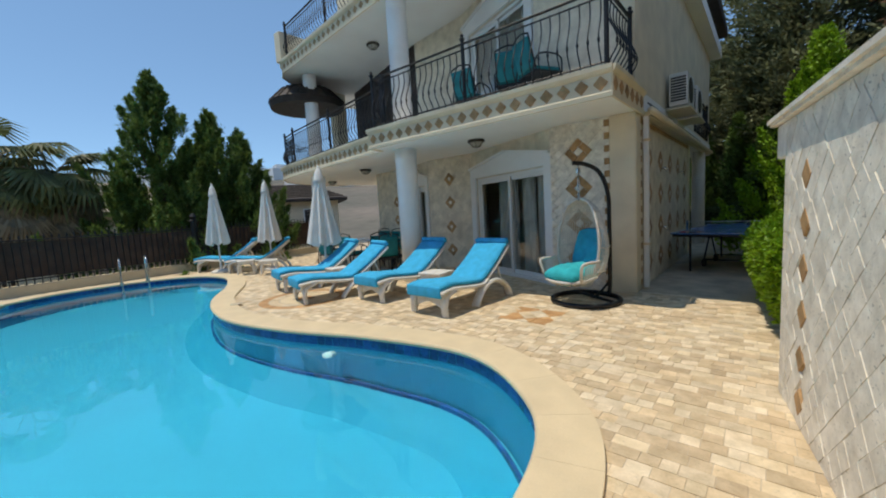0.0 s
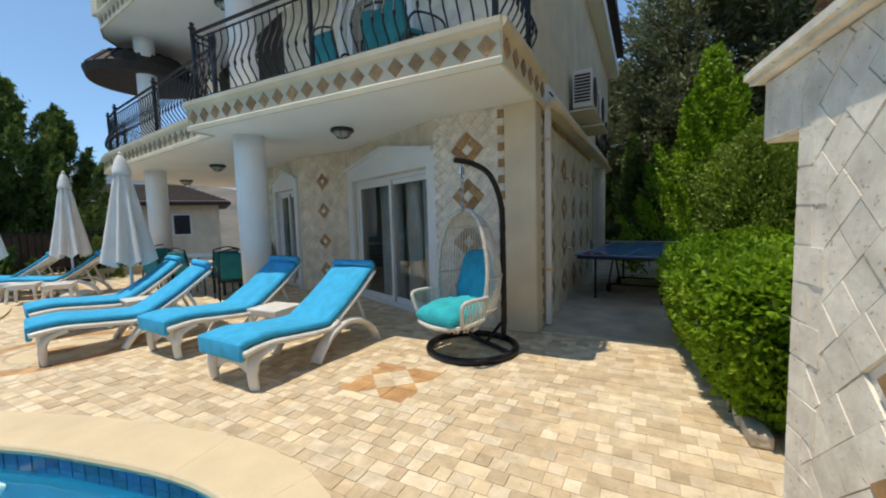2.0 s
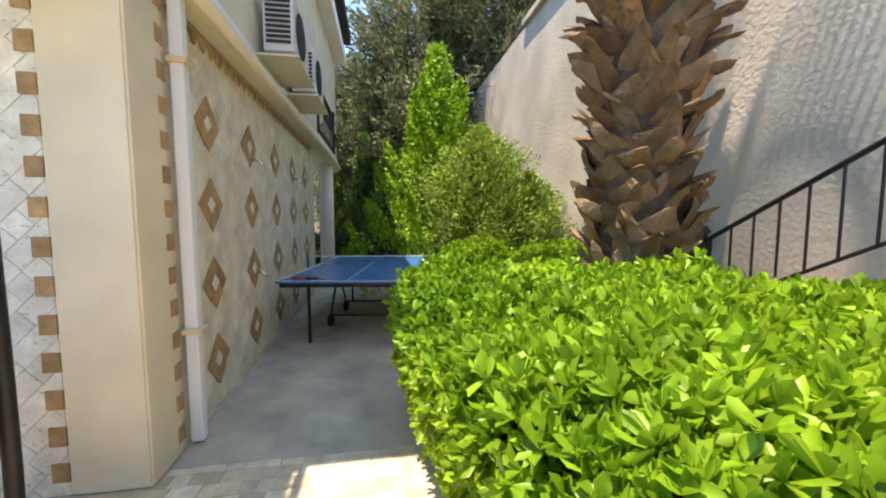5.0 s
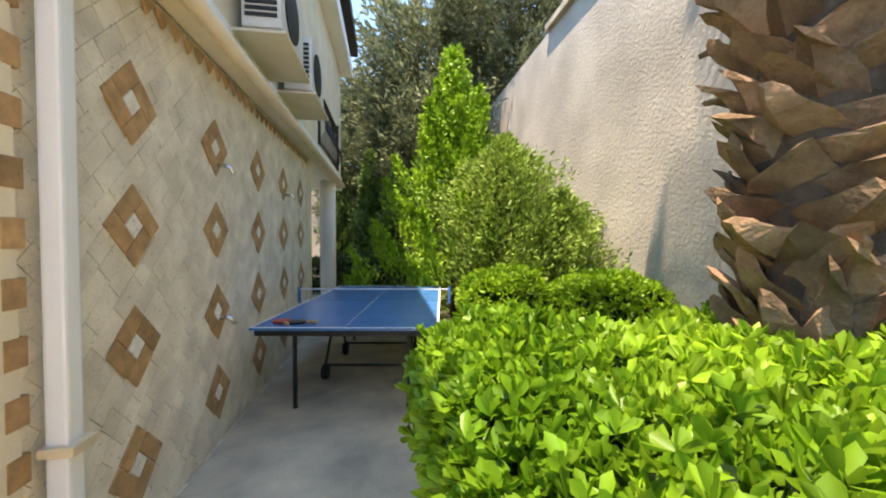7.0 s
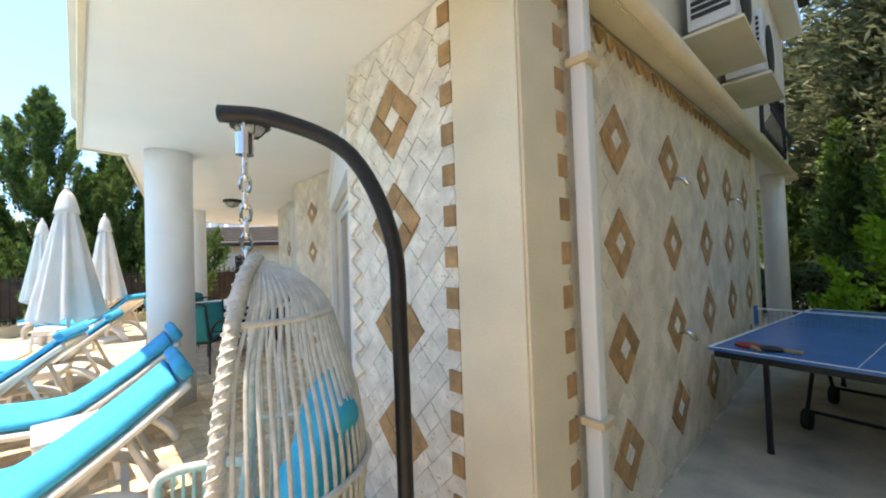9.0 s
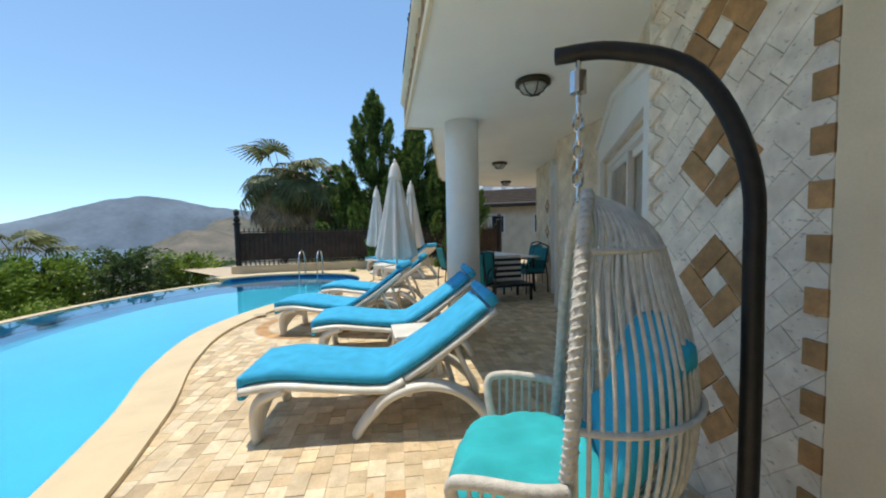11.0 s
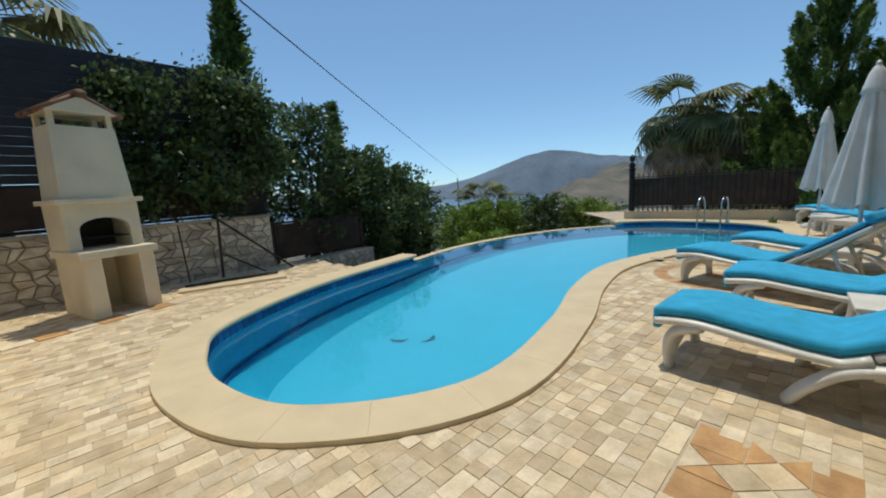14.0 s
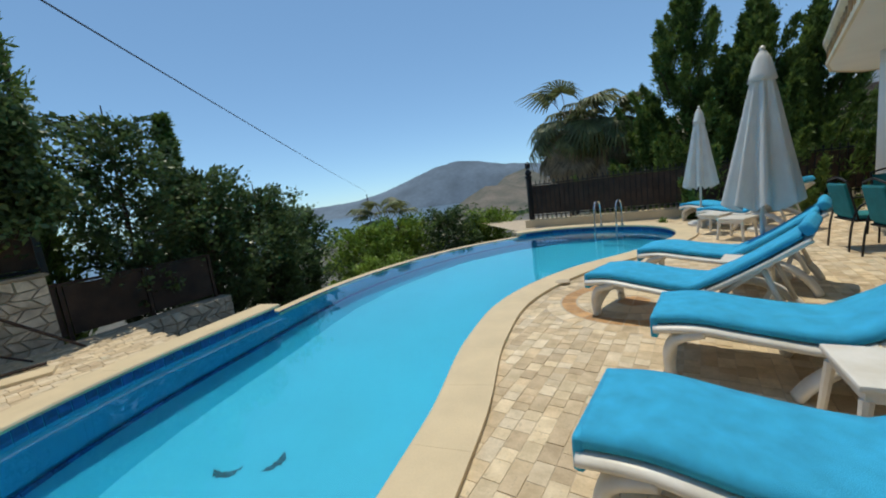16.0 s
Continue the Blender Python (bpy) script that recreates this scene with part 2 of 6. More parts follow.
def setting(name, bm, material, label, category, smooth=False):
    return tagged(part(name, bm, material, smooth=smooth), label, category, kind="structure")


def box(x0, x1, y0, y1, z0, z1, bm=None, bevel=0.0, m=None):
    own = bmesh.new()
    bmesh.ops.create_cube(own, size=1, matrix=Matrix.Translation(((x0 + x1) / 2, (y0 + y1) / 2, (z0 + z1) / 2))
                          @ Matrix.Diagonal((x1 - x0, y1 - y0, z1 - z0, 1)))
    if bevel:
        bmesh.ops.bevel(own, geom=own.edges[:], offset=bevel, segments=2, affect="EDGES", profile=0.6)
    if m is not None:
        bmesh.ops.transform(own, matrix=m, verts=own.verts)
    return merge(own, bm)


def merge(own, bm):
    if bm is None:
        return own
    me = bpy.data.meshes.new("tmp")
    own.to_mesh(me)
    own.free()
    bm.from_mesh(me)
    bpy.data.meshes.remove(me)
    return bm


def prism(pts, z0, z1, bm=None, bevel=0.0):
    own = bmesh.new()
    lo = [own.verts.new((x, y, z0)) for x, y in pts]
    hi = [own.verts.new((x, y, z1)) for x, y in pts]
    own.faces.new(lo[::-1])
    own.faces.new(hi)
    k = len(pts)
    for i in range(k):
        own.faces.new((lo[i], lo[(i + 1) % k], hi[(i + 1) % k], hi[i]))
    if bevel:
        bmesh.ops.bevel(own, geom=own.edges[:], offset=bevel, segments=2, affect="EDGES")
    return merge(own, bm)


def lathe(profile, n=20, bm=None, m=None):
    own = bmesh.new()
    rings = [[own.verts.new((r * math.cos(2 * math.pi * i / n), r * math.sin(2 * math.pi * i / n), z)) for i in range(n)] for r, z in profile]
    for a, b in zip(rings, rings[1:]):
        for i in range(n):
            own.faces.new((a[i], a[(i + 1) % n], b[(i + 1) % n], b[i]))
    own.faces.new(rings[0][::-1])
    own.faces.new(rings[-1])
    if m is not None:
        bmesh.ops.transform(own, matrix=m, verts=own.verts)
    return merge(own, bm)


def tube(points, r, n=8, bm=None, closed=False, flat=1.0, m=None):
    """A rod along points; r is a radius or one for each point."""
    own = bmesh.new()
    pts = [Vector(p) for p in points]
    k = len(pts)
    rs = r if isinstance(r, (list, tuple)) else [r] * k
    rings, side = [], None
    for i, p in enumerate(pts):
        d = (pts[(i + 1) % k] - pts[i - 1]) if closed else (pts[min(i + 1, k - 1)] - pts[max(i - 1, 0)])
        d.normalize()
        if side is None:
            side = d.cross(Vector((0, 0, 1)))
            if side.length < 0.05:
                side = d.cross(Vector((1, 0, 0)))
        side = (side - d * side.dot(d)).normalized()
        up = d.cross(side)
        rings.append([own.verts.new(p + rs[i] * (math.cos(a) * side + flat * math.sin(a) * up))
                      for a in (2 * math.pi * j / n for j in range(n))])
    for i in range(k if closed else k - 1):
        a, b = rings[i], rings[(i + 1) % k]
        for j in range(n):
            own.faces.new((a[j], a[(j + 1) % n], b[(j + 1) % n], b[j]))
    if not closed:
        own.faces.new(rings[0][::-1])
        own.faces.new(rings[-1])
    if m is not None:
        bmesh.ops.transform(own, matrix=m, verts=own.verts)
    return merge(own, bm)


def spline(ctrl, per=6, closed=False):
    """Catmull-Rom through the control points."""
    P = [Vector(p) for p in ctrl]
    k = len(P)
    out = []
    for i in range(k if closed else k - 1):
        a, b, c, d = (P[(i + j) % k] if closed else P[max(0, min(k - 1, i + j))] for j in (-1, 0, 1, 2))
        for s in range(per):
            t = s / per
            out.append(0.5 * (2 * b + (c - a) * t + (2 * a - 5 * b + 4 * c - d) * t * t + (3 * b - a - 3 * c + d) * t ** 3))
    if not closed:
        out.append(P[-1])
    return out


def quads(name, verts, material):
    """A mesh of loose quads from an array (n, 4, 3)."""
    v = np.asarray(verts, dtype=np.float32).reshape(-1, 3)
    n = len(v) // 4
    me = bpy.data.meshes.new(name)
    me.vertices.add(len(v))
    me.vertices.foreach_set("co", v.ravel())
    me.loops.add(len(v))
    me.loops.foreach_set("vertex_index", np.arange(len(v), dtype=np.int32))
    me.polygons.add(n)
    me.polygons.foreach_set("loop_start", np.arange(0, len(v), 4, dtype=np.int32))
    me.polygons.foreach_set("loop_total", np.full(n, 4, dtype=np.int32))
    me.update(calc_edges=True)
    me.materials.append(M[material])
    return me


rng = np.random.default_rng(7)


def leaves(pos, way, length, width, droop=0.3, spread=0.6):
    """Leaf quads (kite-shaped) at pos, pointing about way."""
    n = len(pos)
    d = way + rng.normal(0, spread, (n, 3))
    d /= np.linalg.norm(d, axis=1, keepdims=True) + 1e-9
    s = np.cross(d, rng.normal(0, 1, (n, 3)))
    s /= np.linalg.norm(s, axis=1, keepdims=True) + 1e-9
    L = (length * rng.uniform(0.6, 1.3, n))[:, None]
    W = (width * rng.uniform(0.6, 1.3, n))[:, None]
    tip = pos + d * L
    tip[:, 2] -= droop * L[:, 0] * rng.uniform(0, 1, n)
    mid = pos + d * L * 0.5
    return np.stack([pos, mid + s * W / 2, tip, mid - s * W / 2], axis=1)


def folded(name, pos, way, length, width, material, spread=0.55):
    """Rounded leaves of two halves folded along the midrib, as one mesh."""
    n = len(pos)
    d = way + rng.normal(0, spread, (n, 3))
    d /= np.linalg.norm(d, axis=1, keepdims=True) + 1e-9
    s = np.cross(d, rng.normal(0, 1, (n, 3)))
    s /= np.linalg.norm(s, axis=1, keepdims=True) + 1e-9
    u = np.cross(s, d)
    L = (length * rng.uniform(0.6, 1.25, n))[:, None]
    W = (width * rng.uniform(0.7, 1.25, n))[:, None]
    v = np.stack([pos, pos + d * L * 0.40 + s * W * 0.36 + u * W * 0.10, pos + d * L * 0.78 + s * W * 0.46 + u * W * 0.06, pos + d * L - u * L * 0.12,
                  pos + d * L * 0.78 - s * W * 0.46 + u * W * 0.06, pos + d * L * 0.40 - s * W * 0.36 + u * W * 0.10], axis=1).reshape(-1, 3)
    idx = (np.arange(n, dtype=np.int32)[:, None] * 6 + np.array([0, 1, 2, 3, 3, 4, 5, 0], dtype=np.int32)[None]).ravel()
    me = bpy.data.meshes.new(name)
    me.vertices.add(len(v))
    me.vertices.foreach_set("co", v.astype(np.float32).ravel())
    me.loops.add(len(idx))
    me.loops.foreach_set("vertex_index", idx)
    me.polygons.add(2 * n)
    me.polygons.foreach_set("loop_start", np.arange(0, len(idx), 4, dtype=np.int32))
    me.polygons.foreach_set("loop_total", np.full(2 * n, 4, dtype=np.int32))
    me.update(calc_edges=True)
    me.materials.append(M[material])
    return me


def clip(poly, a, b, c):
    """The part of a convex polygon where a x + b y <= c."""
    out = []
    for i, p in enumerate(poly):
        q = poly[(i + 1) % len(poly)]
        fp, fq = a * p[0] + b * p[1] - c, a * q[0] + b * q[1] - c
        if fp <= 0:
            out.append(p)
        if (fp < 0 < fq) or (fq < 0 < fp):
            t = fp / (fp - fq)
            out.append((p[0] + t * (q[0] - p[0]), p[1] + t * (q[1] - p[1])))
    return out


def area(poly):
    return 0.5 * sum(p[0] * q[1] - q[0] * p[1] for p, q in zip(poly, poly[1:] + poly[:1]))


def slabs(polys, rise, gap, m=None):
    """Thin chamfered pieces, one to each polygon, as one mesh in the plane z = 0."""
    vs, fs = [], []
    for poly in polys:
        if len(poly) < 3 or abs(area(poly)) < 2e-4:
            continue
        if area(poly) < 0:
            poly = poly[::-1]
        cx, cy = sum(p[0] for p in poly) / len(poly), sum(p[1] for p in poly) / len(poly)
        k, base = len(poly), len(vs)
        up = rise * random.uniform(0.75, 1.15)
        for g, z in ((gap, 0.0), (gap * 2.0, up)):
            for x, y in poly:
                d = math.hypot(x - cx, y - cy) + 1e-6
                f = 1 - min(0.6, 1.3 * g / d)
                vs.append((cx + (x - cx) * f, cy + (y - cy) * f, z))
        fs.append(tuple(range(base + k, base + 2 * k)))
        for i in range(k):
            j = (i + 1) % k
            fs.append((base + i, base + j, base + k + j, base + k + i))
    me = bpy.data.meshes.new("pieces")
    me.from_pydata(vs, [], fs)
    me.update()
    if m is not None:
        me.transform(m)
    return me


def tile_rows(w, h, row, lengths, angle, keep=None):
    """Running rows of tiles turned by angle degrees, clipped to a w x h panel."""
    ca, sa = math.cos(radians(angle)), math.sin(radians(angle))
    R = math.hypot(w, h)
    out = []
    v = -R
    while v < R:
        u = -R - random.uniform(0, max(lengths))
        while u < R:
            L = random.choice(lengths)
            poly = [(w / 2 + ca * a - sa * b, h / 2 + sa * a + ca * b) for a, b in ((u, v), (u + L, v), (u + L, v + row), (u, v + row))]
            u += L
            if max(p[0] for p in poly) < 0 or min(p[0] for p in poly) > w or max(p[1] for p in poly) < 0 or min(p[1] for p in poly) > h:
                continue
            if keep and not keep(sum(p[0] for p in poly) / 4, sum(p[1] for p in poly) / 4):
                continue
            for a, b, c in ((1, 0, w), (-1, 0, 0), (0, 1, h), (0, -1, 0)):
                poly = clip(poly, a, b, c)
                if len(poly) < 3:
                    break
            if len(poly) >= 3:
                out.append(poly)
        v += row
    return out


def plane_to(p0, p1, z0=0.0):
    """Maps panel coordinates (u along p0-p1, v up, w outwards) into the world; outwards is to the right of the way p0-p1."""
    d = (Vector((*p1, 0)) - Vector((*p0, 0))).normalized()
    out = d.cross(Vector((0, 0, 1)))
    return Matrix(((d.x, 0, out.x, p0[0]), (d.y, 0, out.y, p0[1]), (0, 1, 0, z0), (0, 0, 0, 1)))


# ---- pool and deck ----
POOL = [(0.60, -4.80), (0.27, -3.98), (-0.72, -3.39), (-2.1, -3.59), (-3.4, -4.01), (-4.8, -4.20), (-6.4, -3.83), (-8.0, -2.97),
        (-9.6, -2.48), (-10.9, -2.92), (-11.5, -4.2), (-11.25, -5.9), (-9.5, -7.38), (-7.4, -8.04), (-5.4, -8.12), (-3.55, -7.74),
        (-1.35, -7.20), (0.14, -6.38), (0.54, -5.62)]
EDGE = [(p.x, p.y) for p in spline([(x, y, 0) for x, y in POOL], 8, True)]
WATER_Z = -0.10


def inside(x, y, poly):
    hit = False
    for (ax, ay), (bx, by) in zip(poly, poly[1:] + poly[:1]):
        if (ay > y) != (by > y) and x < (bx - ax) * (y - ay) / (by - ay) + ax:
            hit = not hit
    return hit


def offset(poly, d):
    """The closed outline moved outwards by d."""
    out, k = [], len(poly)
    for i in range(k):
        ax, ay = poly[i - 1]
        bx, by = poly[(i + 1) % k]
        tx, ty = bx - ax, by - ay
        s = math.hypot(tx, ty)
        out.append((poly[i][0] - d * ty / s, poly[i][1] + d * tx / s))
    return out


if area(EDGE) > 0:
    EDGE = EDGE[::-1]
OUTER = offset(EDGE, 0.36)
MID = offset(EDGE, 0.17)
UNDER = offset(EDGE, 0.22)


def ring_wall(outline, z0, z1, bm):
    lo = [bm.verts.new((x, y, z0)) for x, y in outline]
    hi = [bm.verts.new((x, y, z1)) for x, y in outline]
    for i in range(len(outline)):
        j = (i + 1) % len(outline)
        bm.faces.new((lo[i], lo[j], hi[j], hi[i]))
    return lo, hi


def flat_ring(a, b, za, zb, bm, ids=None):
    A = [bm.verts.new((x, y, za)) for x, y in a]
    B = [bm.verts.new((x, y, zb)) for x, y in b]
    for i in (ids or range(len(a))):
        j = (i + 1) % len(a)
        bm.faces.new((A[i], A[j], B[j], B[i]))


bm = bmesh.new()
LEDGE, DEEP = offset(EDGE, -0.05), offset(EDGE, -0.46)
N = len(EDGE)
is_lip = [(-10.9 < x < -3.65 and y < -5.9) for x, y in EDGE]
lo, hi = ring_wall(EDGE, -1.23, 0.0, bm)
for v, lip in zip(hi, is_lip):
    v.co.z = WATER_Z + 0.004 if lip else 0.0
flat_ring(EDGE, LEDGE, -1.23, -1.25, bm)
flat_ring(LEDGE, DEEP, -1.25, -1.62, bm)
vs = [bm.verts.new((x, y, -1.62)) for x, y in DEEP]
bm.faces.new(vs)
bmesh.ops.triangulate(bm, faces=[f for f in bm.faces if len(f.verts) > 4])
pool = setting("pool_basin", bm, "pool", "turquoise plastered kidney-shaped swimming pool basin", "pool")

# waterline band and step edge of small blue tiles
def band(outline, z0, z1, rows, step, proud):
    per = [0.0]
    for (ax, ay), (bx, by) in zip(outline, outline[1:] + outline[:1]):
        per.append(per[-1] + math.hypot(bx - ax, by - ay))
    n = int(per[-1] / step)
    vs, fs = [], []
    k = 0

    def at(s):
        i = max(0, min(len(outline) - 1, int(np.searchsorted(per, s, "right")) - 1))
        f = (s - per[i]) / max(1e-6, per[i + 1] - per[i])
        a, b = outline[i], outline[(i + 1) % len(outline)]
        t = Vector((b[0] - a[0], b[1] - a[1], 0)).normalized()
        return Vector((a[0] + f * (b[0] - a[0]), a[1] + f * (b[1] - a[1]), 0)), Vector((t.y, -t.x, 0))
    h = (z1 - z0) / rows
    for i in range(n):
        for r in range(rows):
            p, nn = at(i * step + 0.004)
            q, _ = at((i + 1) * step - 0.004)
            for v, z in ((p, z0 + r * h + 0.004), (q, z0 + r * h + 0.004), (q, z0 + (r + 1) * h - 0.004), (p, z0 + (r + 1) * h - 0.004)):
                vs.append(v + nn * proud + Vector((0, 0, z)))
            for v, z in ((p, z0 + r * h), (q, z0 + r * h), (q, z0 + (r + 1) * h), (p, z0 + (r + 1) * h)):
                vs.append(v + Vector((0, 0, z)))
            if -10.9 < p.x < -3.65 and p.y < -5.9:
                for v in vs[-8:]:
                    v.z = min(v.z, WATER_Z + 0.004)
            b = len(vs) - 8
            fs += [(b, b + 1, b + 2, b + 3)] + [(b + j, b + (j + 1) % 4, b + 4 + (j + 1) % 4, b + 4 + j) for j in range(4)]
    me = bpy.data.meshes.new("tiles")
    me.from_pydata(vs, [], fs)
    me.materials.append(M["pool_tile"])
    return me


tagged(part("waterline_tiles", band(EDGE, -0.235, -0.005, 2, 0.115, 0.006), None, pool), kind="stuff")
tagged(part("step_tiles", band(offset(EDGE, -0.03), -1.30, -1.18, 1, 0.12, 0.035), None, pool), kind="stuff")

bm = bmesh.new()
vs = [bm.verts.new((x, y, WATER_Z)) for x, y in offset(EDGE, -0.004)]
bm.faces.new(vs)
bmesh.ops.triangulate(bm, faces=bm.faces[:])
water = setting("water", bm, "water", "clear still pool water", "water")
if water.data.polygons[0].normal.z < 0:
    water.data.flip_normals()
water.visible_shadow = False

# dark mosaic of fish on the pool floor
fish = thing("mosaic", pose(-1.98, -5.76, -1.615), "dark dolphin mosaic laid in the pool floor", "mosaic", kind="structure")
for dx, dy, r in ((-0.24, 0.06, 25), (-0.01, -0.10, -35)):
    tiles = [p for p in tile_rows(0.26, 0.18, 0.022, (0.022,), 0, lambda u, v: abs(v - 0.09 - 0.05 * math.sin(u * 15)) < 0.045 * math.sin(math.pi * u / 0.26) + 0.03 * (u > 0.2))]
    me = slabs(tiles, 0.004, 0.003)
    me.materials.append(M["dark"])
    part("fish", me, None, fish, m=pose(dx, dy, 0, 0, 0, r))

# coping stones: every stretch but the overflow edge
coping = thing("coping", pose(0, 0, 0), "cream travertine pool coping stones with rounded edges", "coping", kind="structure")
STONE_STEP = 4
for i in range(0, N, STONE_STEP):
    ids = [(i + k) % N for k in range(STONE_STEP + 1)]
    lip = is_lip[ids[1]]
    a, b = EDGE, (MID if lip else OUTER)
    inner = [Vector((*a[j], 0)) for j in ids]
    outer = [Vector((*b[j], 0)) for j in ids]
    z1, z0 = (WATER_Z + 0.012, WATER_Z - 0.25) if lip else (0.035, -0.02)
    shrink = 0.0008
    bm = bmesh.new()
    d0 = (inner[1] - inner[0]).normalized() * shrink
    d1 = (inner[-1] - inner[-2]).normalized() * shrink
    inner[0], outer[0], inner[-1], outer[-1] = inner[0] + d0, outer[0] + d0, inner[-1] - d1, outer[-1] - d1
    over = 0.0 if lip else 0.03
    prof = [(-over, z0), (-over - 0.01, (z0 + z1) / 2), (-over, z1 - 0.008), (-over + 0.012, z1), (1.0, z1), (1.0, z0)]
    rings = []
    for p, q in zip(inner, outer):
        w = q - p
        u = w.normalized()
        rings.append([bm.verts.new(((p + u * s if s < 0.9 else q) + Vector((0, 0, z)))) for s, z in prof])
    for r0, r1 in zip(rings, rings[1:]):
        for j in range(len(prof)):
            jj = (j + 1) % len(prof)
            bm.faces.new((r0[j], r0[jj], r1[jj], r1[j]))
    bm.faces.new(rings[0])
    bm.faces.new(rings[-1][::-1])
    part("coping_stone", bm, "coping", coping)



def on_deck(x, y):
    if x > 0.9 and y > 0.15:
        return False
    if inside(x, y, UNDER):
        return False
    if y < -4.8 and x < -2.4 and x > -11.9:
        return False
    if y < -6.0 and x < -3.0:
        return False
    if y < -9.6:
        return False
    return True


bm = bmesh.new()
flat = [bm.verts.new((x, y, -0.004)) for x, y in offset(EDGE, 0.12)]
far = [bm.verts.new((cx, cy, -0.004)) for (x, y), (cx, cy) in zip(EDGE, [
    (max(-14.6, min(4.4, -5 + (x + 5) * 6)), max(-9.8, min(14, -5.5 + (y + 5.5) * 12))) for x, y in EDGE])]
for i in range(N):
    j = (i + 1) % N
    if is_lip[i] or (EDGE[i][1] < -6.9 and EDGE[i][0] < -1.5):
        continue
    try:
        bm.faces.new((flat[i], flat[j], far[j], far[i]))
    except ValueError:
        pass
setting("deck", bm, "grout", "sand-coloured grouted deck under travertine pavers", "floor")

# medallions of ochre pavers in the deck
MEDALS = ((-0.86, -1.78, 0.34), (-5.0, -2.75, 0.95))


def in_medal(x, y):
    return (abs(x - MEDALS[0][0]) < 0.33 and abs(y - MEDALS[0][1]) < 0.33) or math.hypot(x - MEDALS[1][0], y - MEDALS[1][1]) < 0.98


X0, Y0, WX, WY = -14.4, -9.6, 18.6, 14.0
random.seed(3)
pavers, near = [], []
for poly in tile_rows(WX, WY, 0.106, (0.09, 0.106, 0.106, 0.13, 0.16, 0.20), 0):
    poly = [(x + X0, y + Y0) for x, y in poly]
    cx, cy = sum(p[0] for p in poly) / len(poly), sum(p[1] for p in poly) / len(poly)
    if not on_deck(cx, cy) or in_medal(cx, cy) or cy > 3.5 or cx > 3.4:
        continue
    if cx < -1.2 and cy > 0.05 + 0.42 * (-cx - 1.2):
        continue
    if -1.3 < cx < -0.02 and cy > 0.0:
        continue
    (near if (-0.4 < cx < 1.5 and -3.0 < cy < -1.55 and len(near) < 290) else pavers).append(poly)
me = slabs(pavers, 0.012, 0.0013, Matrix.Translation((0, 0, -0.012)))
me.materials.append(M["deck"])
paving = thing("pavement", pose(0, 0, 0), "tumbled honey travertine pavers laid in rows", "paving", kind="structure")
tagged(part("pavers", me, None, paving), kind="stuff")
_unit = {}
for poly in near:
    w, h = round(poly[1][0] - poly[0][0], 3), round(poly[2][1] - poly[1][1], 3)
    if (w, h) not in _unit:
        me = slabs([[(0, 0), (w, 0), (w, h), (0, h)]], 0.012, 0.0013)
        me.materials.append(M["deck_p"])
        _unit[(w, h)] = me
    part("paver", _unit[(w, h)], None, paving, m=pose(poly[0][0], poly[0][1], -0.012))

# square medallion: ochre border, star of pale triangles
medal = thing("medallion", pose(MEDALS[0][0], MEDALS[0][1], -0.012), "square ochre and cream travertine star inlay in the deck", "inlay", kind="structure")
for i in range(4):
    for poly, mm in (([(-0.48, -0.48), (-0.16, -0.48), (-0.16, -0.16), (-0.48, -0.16)], "deck_red"),
                     ([(-0.16, -0.48), (0.16, -0.48), (0.0, -0.32), (0.0, -0.31)], "deck_p"),
                     ([(-0.16, -0.48), (0.0, -0.32), (-0.16, -0.16)], "deck_red"),
                     ([(0.16, -0.48), (0.16, -0.16), (0.0, -0.32)], "deck_red"),
                     ([(-0.16, -0.16), (0.0, -0.32), (0.16, -0.16), (0, 0)], "deck_p")):
        me = slabs([[(0.72 * x, 0.72 * y) for x, y in poly]], 0.0125, 0.002)
        me.materials.append(M[mm])
        part("inlay_piece", me, None, medal, m=pose(0, 0, 0, 0, 0, 90 * i))
# round medallion of two rings
rings_ob = thing("medallion", pose(MEDALS[1][0], MEDALS[1][1], -0.012), "round cream and ochre travertine ring inlay in the deck", "inlay", kind="structure")
for r0, r1, k, mm in ((0.80, 0.98, 40, "deck_p"), (0.62, 0.79, 34, "deck_red"), (0.45, 0.61, 26, "deck_p"), (0.2, 0.44, 14, "coping"), (0.0, 0.19, 6, "deck_red")):
    a = 2 * math.pi / k
    me = slabs([[(r0, 0), (r1, 0), (r1 * math.cos(a), r1 * math.sin(a)), (r0 * math.cos(a), r0 * math.sin(a) + 1e-4)]], 0.012, 0.003)
    me.materials.append(M[mm])
    for i in range(k):
        part("inlay_piece", me, None, rings_ob, m=pose(0, 0, 0, 0, 0, math.degrees(a) * i))

setting("side_path", prism([(0.0, 0.15), (1.45, 0.15), (1.7, 1.1), (2.3, 1.25), (2.4, 3.3), (1.9, 3.4), (1.9, 12), (-2.0, 12), (-2.0, 5.35), (0.0, 5.35)], -0.3, 0.002), "concrete", "grey stained concrete path beside the house", "path")
setting("planting_bed", prism([(1.78, -1.4), (4.6, -1.4), (4.6, 14), (1.92, 14), (1.92, 3.42), (2.42, 3.32), (2.32, 1.22), (1.8, 1.2)], -0.3, 0.08), "soil", "dark planted soil bed", "ground")

# ---- house, ground floor ----
SOF = 2.76      # underside of the balcony slab
TOP = 3.12


